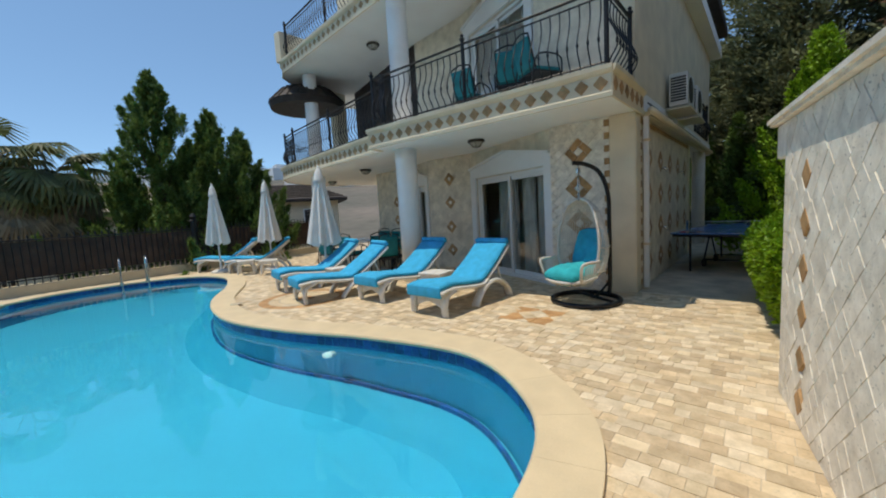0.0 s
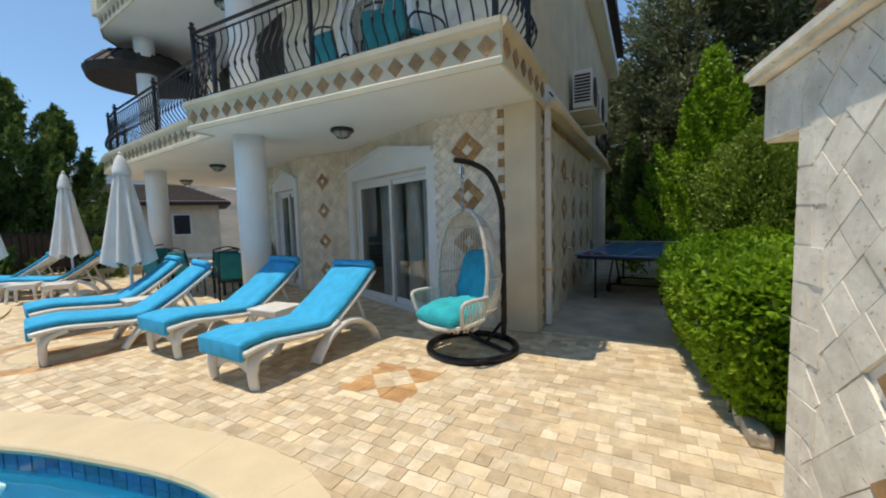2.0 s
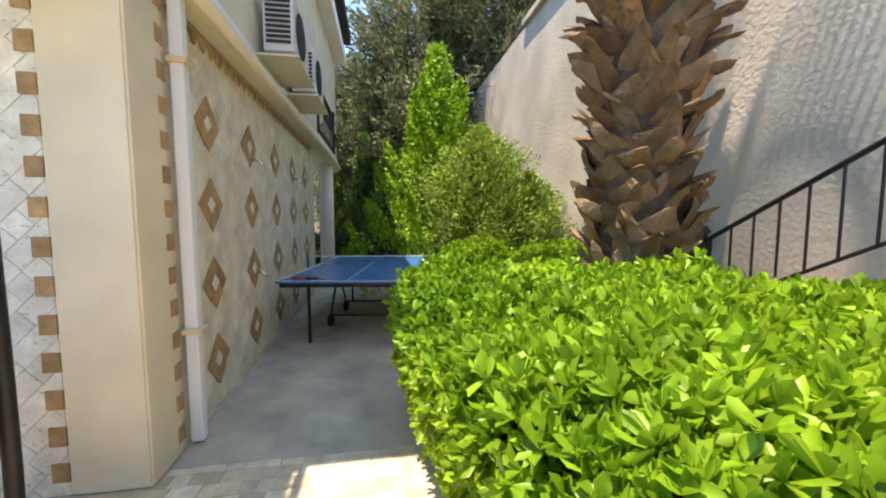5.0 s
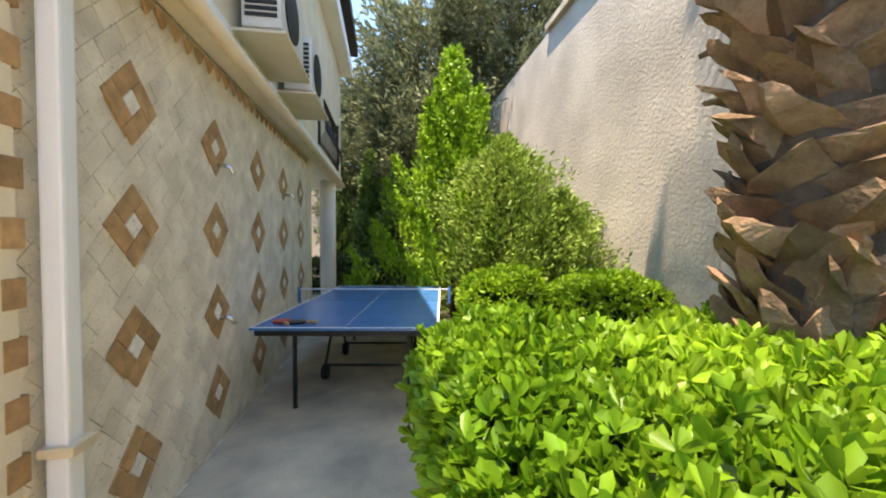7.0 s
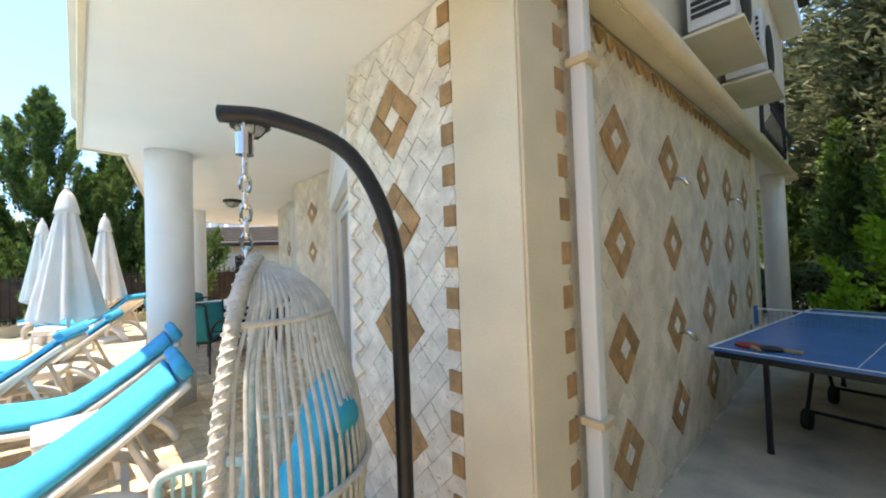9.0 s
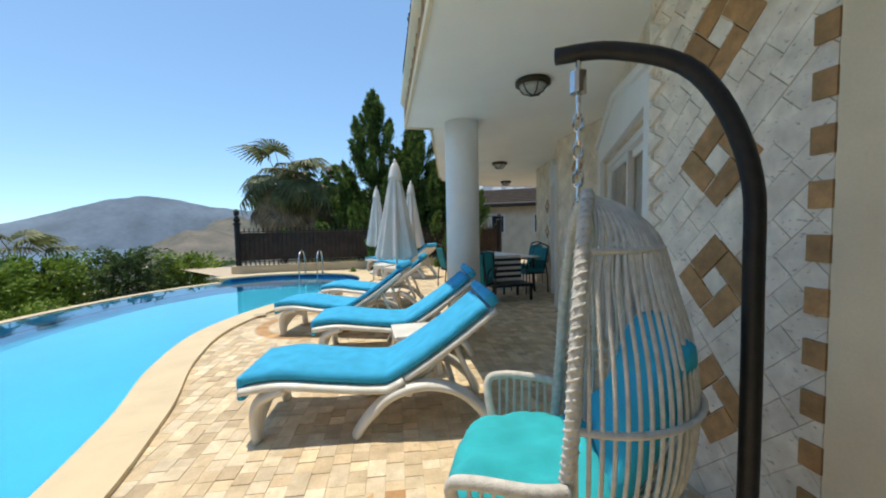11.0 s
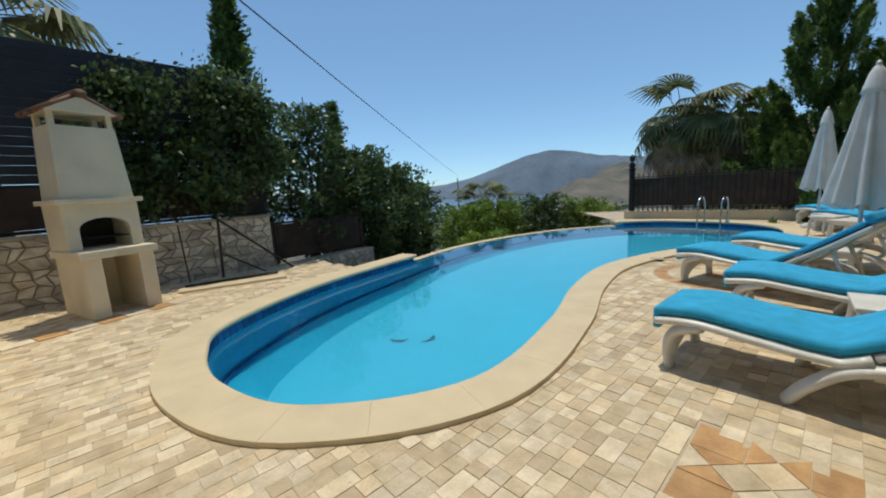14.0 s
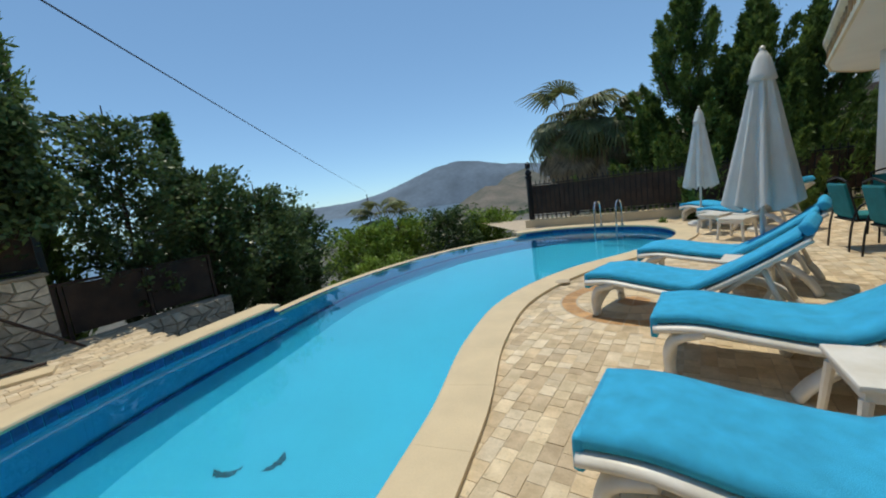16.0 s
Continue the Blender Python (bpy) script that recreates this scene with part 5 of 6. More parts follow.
# flat dark plate painted in for the shade of a recess; nothing is cut
part("opening", box(-0.034, -0.0305, -0.085, 0.085, 0.04, 0.32), "dark", vent)

# iron stair rail against the wall
stair = thing("stair_rail", pose(4.25, 1.05, 0.0), "black iron stair railing rising along the wall", "railing", kind="structure")
part("newel", lathe([(0.085, 0.5), (0.085, 1.22), (0.06, 1.24), (0.06, 1.28), (0.09, 1.30), (0.05, 1.36), (0.0, 1.37)], 14), "iron", stair)
part("handrail", tube([(0, -0.02, 1.20), (0.02, -2.6, 2.62)], 0.022, 8), "iron", stair)
part("lower_rail", tube([(0, -0.02, 0.55), (0.02, -2.6, 1.97)], 0.015, 8), "iron", stair)
for i in range(13):
    y = -0.12 - 0.2 * i
    part("baluster", tube([(0, y, 0.55 - 0.55 * y), (0, y, 1.20 - 0.55 * y)], 0.011, 6), "iron", stair)
for i in range(10):
    tagged(part("stair_step", box(4.15, 4.6, 0.95 - 0.27 * (i + 1), 0.95 - 0.27 * i, 0.0, 0.4 + 0.15 * i, bevel=0.008), "concrete"), "grey concrete garden step", "step", "garden stairs", "structure")


def hedge(name, x0, x1, y0, y1, z1, n, label, leaf=0.075, wide=0.027, material="hedge", tilt=0.0, turn=0.0):
    """A clipped hedge: whorls of glossy leaves over twigs and inner leaves coloured dark as shade."""
    ob = thing(name, pose((x0 + x1) / 2, (y0 + y1) / 2, 0, 0, 0, turn), label, "hedge")
    cx, cy = (x1 - x0) / 2, (y1 - y0) / 2

    def surface(k, shrink=0.0):
        u = rng.uniform(0, 1, k)
        top = rng.uniform(0, 1, k) < 0.5
        a, b, along_x = rng.uniform(-1, 1, k), rng.choice([-1.0, 1.0], k), rng.uniform(0, 1, k) < cx / (cx + cy)
        px, py = np.where(along_x, a, b), np.where(along_x, b, a)
        f = (np.abs(px) ** 7 + np.abs(py) ** 7) ** (-1 / 7)
        rx, ry = px * f * (cx - shrink), py * f * (cy - shrink)
        s = np.where(top, np.sqrt(u), 1.0)
        bulge = np.where(top, 1, 1 - 0.18 * (1 - u) ** 2)
        x, y = rx * s * bulge, ry * s * bulge
        z = np.where(top, z1 - shrink - 0.16 * s ** 6, 0.06 + (z1 - 0.22 - shrink) * u)
        wob = 0.06 * np.sin(3.1 * x + 1.3) * np.cos(2.7 * y) + 0.04 * np.sin(7 * x) * np.sin(6 * y + 2)
        z = z + np.where(top, wob + tilt * x, 0)
        nrm = np.stack([np.where(top, 0.35 * rx * s ** 4 / cx, rx / cx), np.where(top, 0.35 * ry * s ** 4 / cy, ry / cy), np.where(top, 1.0, 0.45)], 1)
        nrm /= np.linalg.norm(nrm, axis=1, keepdims=True)
        return np.stack([x, y, z], 1), nrm
    pos, nrm = surface(n)
    pos = pos + nrm * rng.normal(0, 0.035, (n, 1))
    k = 9
    rp, rn = np.repeat(pos, k, 0), np.repeat(nrm, k, 0)
    part("foliage", folded("foliage", rp, rn * 0.6, leaf, wide * 1.1, material), None, ob)
    # second leaf layer, its dark colour painted in as the hedge's inner shade
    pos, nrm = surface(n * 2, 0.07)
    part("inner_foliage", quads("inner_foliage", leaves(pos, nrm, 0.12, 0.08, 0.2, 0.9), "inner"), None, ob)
    bm = bmesh.new()
    for i in range(40):
        x, y = random.uniform(-cx, cx) * 0.8, random.uniform(-cy, cy) * 0.8
        tube([(x * 0.6, y * 0.6, 0), (x * 0.8, y * 0.8, z1 * 0.5), (x, y, z1 - 0.2)], [0.016, 0.011, 0.005], 5, bm)
    tagged(part("stem", bm, "bark", ob), kind="stuff")
    return ob


hedge("hedge", 1.43, 3.72, -1.72, 1.05, 1.02, 13000, "bright green glossy-leaved clipped hedge beside the path", 0.072, 0.030, turn=6)
hedge("hedge", 2.15, 3.1, 3.1, 3.9, 0.95, 1500, "light green clipped hedge in the bed")
hedge("hedge", 3.15, 4.45, 2.75, 3.6, 0.92, 1700, "light green clipped hedge in the bed")
hedge("hedge", -1.2, 2.3, 9.2, 10.2, 0.95, 2200, "dark green hedge behind the table", 0.07, 0.03, "vine")
hedge("ground_cover", 2.45, 4.4, 1.3, 2.9, 0.42, 1800, "low leafy ground cover in shade", 0.08, 0.035, "green")


kerb_bed = thing("bed_kerb", pose(1.75, 3.32, 0, 0, 0, -9), "ochre brick kerb along the planting bed", "kerb", kind="structure")
for i in range(9):
    part("brick", box(0.215 * i, 0.215 * i + 0.205, 0, 0.10, 0.0, 0.24, bevel=0.008), "deck_red", kerb_bed)


def rim_stones():
    ob = thing("bed_edging", pose(0, 0, 0), "rough stone edging of the planting bed", "edging", kind="structure")
    for i in range(16):
        y = -1.6 + 0.24 * i
        x = 1.76 - 0.02 * i + 0.0026 * i * i
        bm = box(-0.06, 0.06, -0.11, 0.11, 0, 0.09, bevel=0.02)
        part("stone", bm, "stone", ob, m=pose(x, y, 0, 0, 0, random.uniform(-6, 6)))


rim_stones()


# ---- trees ----
def shrub(name, x, y, z0, h, r, material, n, label, shape="cone", leaf=0.13, wide=0.05, limbs=160, category="shrub", lean=0.0, up=1.2, trunk=0.08, seed=1):
    """A trunk with many rising limbs, each carrying tufts of leaves; shape gives the limb length up the trunk."""
    global rng
    rng = np.random.default_rng(seed)
    ob = thing(name, pose(x, y, z0), label, category)
    bm = tube([(0, 0, -0.3), (0.02, 0.01, h * 0.4), (lean * 0.5, 0, h * 0.8), (lean, 0, h * 0.97)], [trunk, trunk * 0.8, trunk * 0.4, 0.01], 8)
    bl = bmesh.new()
    allq = []
    per = max(4, n // limbs)
    for i in range(limbs):
        f = (i + rng.uniform(0, 1)) / limbs
        a = i * 2.39996 + rng.uniform(-0.4, 0.4)
        if shape == "cone":
            reach = r * (1 - f) ** 0.95 * (0.4 + 0.6 * min(1, f / 0.10)) * rng.uniform(0.5, 1.25) + 0.10
            hz = 0.04 * h + f * h * 0.94
        elif shape == "egg":
            reach = r * max(0.08, math.sin(math.pi * min(1, 0.16 + 0.84 * f) ** 0.8)) * rng.uniform(0.75, 1.1)
            hz = 0.03 * h + f * h * 0.90
        elif shape == "plume":
            reach = r * (1 - f) ** 0.9 * rng.uniform(0.3, 1.25) + 0.06
            hz = 0.05 * h + f * h * 0.95
        else:
            reach = r * rng.uniform(0.5, 1.15) * (0.55 + 0.45 * math.sin(math.pi * f))
            hz = (0.15 + 0.75 * f) * h
        d = Vector((math.cos(a), math.sin(a), up * rng.uniform(0.5, 1.3))).normalized()
        base = Vector((lean * f, 0, hz - reach * d.z * 0.55))
        base.z = max(base.z, 0.02)
        tip = base + d * reach * 1.1
        if shape == "plume":
            d = Vector((math.cos(a) * 0.6, math.sin(a) * 0.6, 1.0 + 0.5 * f)).normalized()
            tip = Vector((reach * math.cos(a), reach * math.sin(a), hz + 0.03 * h))
            base = tip - d * rng.uniform(0.2, 0.34) * min(h, 6.0) * (0.9 - 0.3 * f)
            base.z = max(base.z, 0.02)
        if i % 3 == 0 and reach > 0.25:
            tube([base, base + (tip - base) * 0.5 + Vector((0, 0, -0.03)), tip], [trunk * 0.22, trunk * 0.15, 0.004], 5, bl)
        s = rng.uniform(0.15, 1.05, per) ** 0.7
        p = np.array(base)[None] + s[:, None] * np.array(tip - base)[None] + rng.normal(0, 0.04 + ((0.085 * reach) if shape == "cone" else 0.13 if shape == "plume" else 0.09 * reach), (per, 3)) * ((1.08 - s) if shape in ("cone", "plume") else (1.1 - 0.6 * s))[:, None]
        w = np.repeat(np.array(d)[None], per, 0)
        allq.append(leaves(p, w, leaf, wide, 0.1, 0.5))
    part("trunk", bm, "bark", ob)
    tagged(part("branchwork", bl, "bark", ob), kind="stuff")
    part("crown", quads("crown", np.concatenate(allq), material), None, ob)
    return ob


CG = "tall dark green conifer with ragged outline behind the fence"
shrub("conifer", -15.0, -2.3, -0.6, 7.2, 3.3, "conifer", 46000, CG, "plume", 0.17, 0.05, 120, "tree", up=1.45, trunk=0.14, seed=2)
shrub("conifer", -14.7, -0.6, -0.6, 6.1, 3.0, "conifer", 40000, CG, "plume", 0.17, 0.05, 105, "tree", up=1.45, trunk=0.13, seed=3)
shrub("conifer", -15.4, 0.7, -0.6, 5.7, 2.6, "conifer", 32000, CG, "plume", 0.17, 0.05, 95, "tree", up=1.45, trunk=0.12, seed=4)
shrub("conifer", -15.0, -3.3, -0.6, 4.1, 2.1, "conifer", 24000, CG, "plume", 0.17, 0.05, 85, "tree", up=1.1, trunk=0.1, seed=5)
shrub("juniper", -15.2, -1.4, -0.6, 4.8, 2.3, "conifer", 30000, "spreading dark green juniper behind the fence", "plume", 0.17, 0.05, 95, "tree", up=1.1, trunk=0.1, seed=12)
shrub("juniper", -15.3, 0.2, -0.6, 4.5, 2.1, "conifer", 26000, "spreading dark green juniper behind the fence", "plume", 0.17, 0.05, 90, "tree", up=1.1, trunk=0.1, seed=13)
shrub("cypress", -1.75, -11.2, -0.8, 7.6, 1.15, "conifer", 16000, "dark green column cypress behind the fence", "egg", 0.16, 0.05, 260, "tree", up=2.2, trunk=0.12, seed=6)
shrub("cypress", -4.35, -11.75, -1.2, 5.1, 0.95, "conifer", 12000, "dark green pointed cypress below the pool", "cone", 0.16, 0.05, 220, "tree", up=2.0, trunk=0.1, seed=7)
shrub("climber", -3.0, -10.6, -0.8, 4.6, 1.1, "vine", 9000, "dark leafy climber spilling over the fence end", "bush", 0.11, 0.07, 150, "shrub", up=0.5, trunk=0.05, seed=8)
shrub("shrub", -4.4, -10.9, -1.4, 4.2, 1.3, "vine", 11000, "dense dark green shrub below the terrace", "bush", 0.12, 0.07, 140, up=0.6, seed=9)
shrub("shrub", -5.9, -11.4, -1.6, 4.0, 1.35, "vine", 11000, "dense dark green shrub below the terrace", "bush", 0.12, 0.07, 140, up=0.6, seed=10)
shrub("shrub", -7.3, -12.2, -1.8, 3.6, 1.3, "vine", 10000, "dense dark green shrub below the terrace", "bush", 0.12, 0.07, 140, up=0.6, seed=11)
for i, (x, y, h, r, mm) in enumerate(((-10.2, -12.4, 2.9, 1.5, "green"), (-12.2, -12.2, 3.0, 1.6, "green"), (-13.6, -10.8, 3.1, 1.5, "vine"), (-14.9, -9.6, 2.8, 1.4, "green"), (-9.2, -10.4, 1.9, 1.1, "green"), (-7.2, -9.9, 1.7, 0.8, "green"))):
    shrub("shrub", x, y, -2.2, h, r, mm, 8000, "sunlit green bush below the overflow edge", "bush", 0.13, 0.07, 130, up=0.7, seed=20 + i)
shrub("arborvitae", 2.40, 5.7, 0.0, 4.75, 1.85, "lime", 46000, "bright lime green pointed conifer in the garden", "plume", 0.10, 0.045, 130, "tree", up=1.3, trunk=0.07, seed=31)
shrub("arborvitae", 3.05, 4.75, 0.0, 3.25, 1.6, "green", 30000, "rounded green conifer shrub by the wall", "egg", 0.10, 0.03, 300, "shrub", up=1.6, trunk=0.07, seed=32)
shrub("arborvitae", 3.9, 4.55, 0.0, 2.35, 1.2, "green", 16000, "rounded dry-tipped conifer shrub by the wall", "egg", 0.10, 0.03, 220, "shrub", up=1.6, trunk=0.06, seed=33)
PT = "large grey-green pine leaning over the garden"
shrub("pine", 2.7, 12.8, 0, 10.2, 3.5, "pine", 48000, PT, "bush", 0.26, 0.07, 260, "tree", up=0.5, trunk=0.2, seed=34)
shrub("pine", 0.9, 14.2, 0, 8.0, 2.8, "pine", 30000, PT, "bush", 0.26, 0.07, 220, "tree", up=0.5, trunk=0.2, seed=35)
shrub("pine", 5.6, 11.5, 5.2, 6.4, 3.3, "pine", 36000, "grey-green pine above the retaining wall", "bush", 0.26, 0.05, 220, "tree", up=0.4, trunk=0.2, seed=36)
for i, (x, y, h) in enumerate(((0.7, 10.9, 4.4), (1.5, 10.2, 4.0), (2.3, 9.6, 4.6), (-0.4, 11.8, 4.2), (3.2, 10.4, 4.4))):
    shrub("conifer", x, y, 0, h, 0.8, "conifer", 8000, "dark slender conifer at the garden end", "egg", 0.18, 0.06, 150, "tree", up=1.8, trunk=0.07, seed=40 + i)


def vine_mass(x0, x1, y, z0, z1, n, label):
    global rng
    rng = np.random.default_rng(77)
    ob = thing("climbing_vine", pose((x0 + x1) / 2, y, z0), label, "climber")
    k = 55
    cx = rng.uniform(-(x1 - x0) / 2, (x1 - x0) / 2, k)
    cz = rng.uniform(0.1, z1 - z0, k) * (1 - 0.35 * (np.abs(cx) / ((x1 - x0) / 2)) ** 2)
    i = rng.integers(0, k, n)
    p = np.stack([cx[i], rng.normal(0, 0.13, n) + 0.12, cz[i]], 1) + rng.normal(0, 0.17, (n, 3)) * np.array([1, 0.5, 1])
    w = np.repeat(np.array([[0, 0.7, 0.3]]), n, 0)
    part("foliage", quads("foliage", leaves(p, w, 0.11, 0.07, 0.4, 0.7), "vine"), None, ob)
    bm = bmesh.new()
    for j in range(14):
        tube(spline([(cx[j] * 0.3, 0.02, -1.0), (cx[j] * 0.6, 0.08, cz[j] * 0.4), (cx[j], 0.1, cz[j])], 4), 0.012, 5, bm)
    tagged(part("stem", bm, "bark", ob), kind="stuff")


vine_mass(-2.0, 1.0, -9.98, 1.25, 3.75, 15000, "dark leafy vine hanging over the panel fence")


def frond_fan(m, material, blades, length, arc, droop, bm_q):
    """A fan of pleated blades appended to the list of quads."""
    for b in range(blades):
        a = arc * (b / (blades - 1) - 0.5)
        L = length * (0.75 + 0.25 * math.cos(a)) * random.uniform(0.9, 1.05)
        d = Vector((math.sin(a), math.cos(a), 0))
        s = Vector((math.cos(a), -math.sin(a), 0)) * 0.045
        mid = d * L * 0.6 + Vector((0, 0, -droop * L * 0.12))
        tip = d * L * 0.95 + Vector((0, 0, -droop * L * 0.55))
        o = Vector((0, 0, 0))
        up = Vector((0, 0, 0.012 * (-1) ** b))
        bm_q.append([m @ (o - s * 0.3), m @ (o + s * 0.3), m @ (mid + s + up), m @ (mid - s - up)])
        bm_q.append([m @ (mid - s - up), m @ (mid + s + up), m @ (tip + s * 0.15), m @ (tip - s * 0.15)])


def fan_palm(x, y, z0, trunk_h, size, live, dead, label, seed):
    random.seed(seed)
    ob = thing("fan_palm", pose(x, y, z0), label, "palm")
    part("trunk", tube([(0, 0, -0.4), (0.03, 0, trunk_h * 0.5), (0, 0.02, trunk_h)], [0.2, 0.17, 0.15], 12), "bark", ob)
    for name, count, material in (("green_fronds", live, "palm"), ("dry_fronds", dead, "straw")):
        qs = []
        stalks = bmesh.new()
        for i in range(count):
            az = i * 137.5 + random.uniform(-20, 20)
            el = random.uniform(-35, 70) if material == "palm" else random.uniform(-88, -15)
            base = Matrix.Translation((0, 0, trunk_h - (0 if material == "palm" else random.uniform(0, 0.9)))) @ pose(0, 0, 0, 0, 0, az)
            reach = size * (0.65 if material == "palm" else 0.45) * random.uniform(0.8, 1.15)
            e = radians(el)
            end = Vector((0, math.cos(e) * reach + 0.1, math.sin(e) * reach))
            tube([base @ Vector((0, 0.05, 0)), base @ (end * 0.6 + Vector((0, 0, 0.06))), base @ end], 0.014, 5, stalks)
            frond_fan(base @ Matrix.Translation(end) @ pose(0, 0, 0, el - 30), material, 24, size * random.uniform(0.4, 0.75), 4.0 if material == "palm" else 2.2, 0.9 if material == "palm" else 0.5, qs)
        part(name, quads(name, np.array([[tuple(v) for v in q] for q in qs]), material), None, ob)
        part("stalks", stalks, "straw", ob)
    return ob


fan_palm(-16.0, -6.2, -1.2, 4.7, 1.75, 30, 80, "shaggy fan palm with a skirt of dry fronds", 5)
fan_palm(-16.4, -5.0, -1.2, 4.4, 1.6, 26, 66, "shaggy fan palm with a skirt of dry fronds", 6)
fan_palm(2.25, -12.2, -0.5, 5.1, 1.7, 20, 6, "green fan palm rising behind the panel fence", 7)
fan_palm(-12.8, -13.4, -2.2, 2.6, 1.5, 18, 4, "young fan palm among the bushes", 8)


def boot_palm():
    """A thick palm trunk clad in cut leaf bases."""
    random.seed(9)
    ob = thing("palm", pose(2.90, 0.14, 0), "thick date palm trunk clad in brown cut leaf bases", "palm")
    H = 8.6
    part("trunk", lathe([(0.24, 0.0), (0.25, 0.9), (0.27, 2.0), (0.28, 4.0), (0.26, H)], 24), "bark", ob)

    def boot(length, width, lift, skew=0.0, keel=0.03):
        """A folded plate with a keel below, tapering to an oblique cut."""
        bm = bmesh.new()
        rows = []
        for s, w, t, z in ((0, 1.0, keel, 0), (0.3, 0.98, keel * 1.2, lift * 0.5), (0.62, 0.66, keel, lift), (0.86, 0.46, keel * 0.7, lift * 0.9), (1.0, 0.36, keel * 0.4, lift * 0.35)):
            y, k = s * length, skew * s * s
            rows.append([bm.verts.new(v) for v in ((-w * width / 2, y + k * length, z + 0.012), (-w * width * 0.12, y + 0.02 * s, z - t + 0.022), (w * width / 2, y - k * length, z + 0.006), (w * width * 0.06, y + 0.012 * s, z - t))])
        for p, q in zip(rows, rows[1:]):
            for k in range(4):
                bm.faces.new((p[k], p[(k + 1) % 4], q[(k + 1) % 4], q[k]))
        bm.faces.new(rows[0])
        bm.faces.new(rows[-1][::-1])
        return bm
    kinds = [mesh_of(boot(*k), "husk") for k in ((0.20, 0.25, 0.02, 0.16), (0.25, 0.20, 0.04, -0.22), (0.18, 0.28, 0.0, 0.25, 0.02), (0.22, 0.23, -0.02, -0.12, 0.04),
                                                 (0.36, 0.16, 0.05, 0.10), (0.28, 0.19, 0.06, -0.18, 0.04), (0.24, 0.22, 0.03, 0.2, 0.045))]
    n = 290
    for i in range(n):
        f = i / n
        z = 0.75 + f * 3.0
        a = i * 137.508 + random.uniform(-9, 9)
        tilt = 58 - 34 * min(1, max(0, (z - 1.2) / 2.2)) + random.uniform(-20, 16)
        r = 0.235 + 0.035 * min(1, z / 3)
        part("leaf_base", kinds[random.randrange(4) if z < 2.3 else random.choice((1, 4, 5, 5, 6))], None, ob, m=Matrix.Translation((0, 0, z - 0.08)) @ pose(0, 0, 0, 0, 0, a) @ pose(0, r - 0.03, 0, tilt, random.uniform(-30, 30), random.uniform(-22, 22)))
    upper = bmesh.new()
    for i in range(300):
        z = 3.72 + 4.8 * i / 300
        own = boot(0.34, 0.2, 0.04)
        bmesh.ops.transform(own, matrix=Matrix.Translation((0, 0, z)) @ pose(0, 0, 0, 0, 0, i * 137.508) @ pose(0, 0.24, 0, 26), verts=own.verts)
        merge(own, upper)
    tagged(part("upper_leaf_bases", upper, "husk_i", ob), kind="stuff")
    qs = []
    ribs = bmesh.new()
    for i in range(6):
        az, el = i * 137.5, random.uniform(30, 75)
        base = Matrix.Translation((0, 0, H)) @ pose(0, 0, 0, 0, 0, az)
        L = 2.3
        e = radians(el)
        pts = spline([(0, 0.2, 0), (0, 0.2 + L * 0.45 * math.cos(e), L * 0.5 * math.sin(e)), (0, 0.2 + L * 0.9 * math.cos(e), L * 0.55 * math.sin(e) - 0.3), (0, 0.3 + L * 1.1 * math.cos(e), L * 0.3 * math.sin(e) - 0.9)], 8)
        tube([base @ p for p in pts], 0.02, 5, ribs)
        for k, p in enumerate(pts[3:]):
            for sx in (-1, 1):
                for o in (0, 0.06):
                    q = Vector((sx * 0.32, p.y + o + 0.16, p.z - 0.10))
                    p2 = Vector((0, p.y + o, p.z))
                    w = Vector((0, 0.02, 0.0))
                    qs.append([tuple(base @ (p2 - w)), tuple(base @ (p2 + w)), tuple(base @ (q + w * 0.3)), tuple(base @ (q - w * 0.3))])
    part("fronds", quads("fronds", np.array(qs), "palm"), None, ob)
    part("frond_ribs", ribs, "straw", ob)


boot_palm()


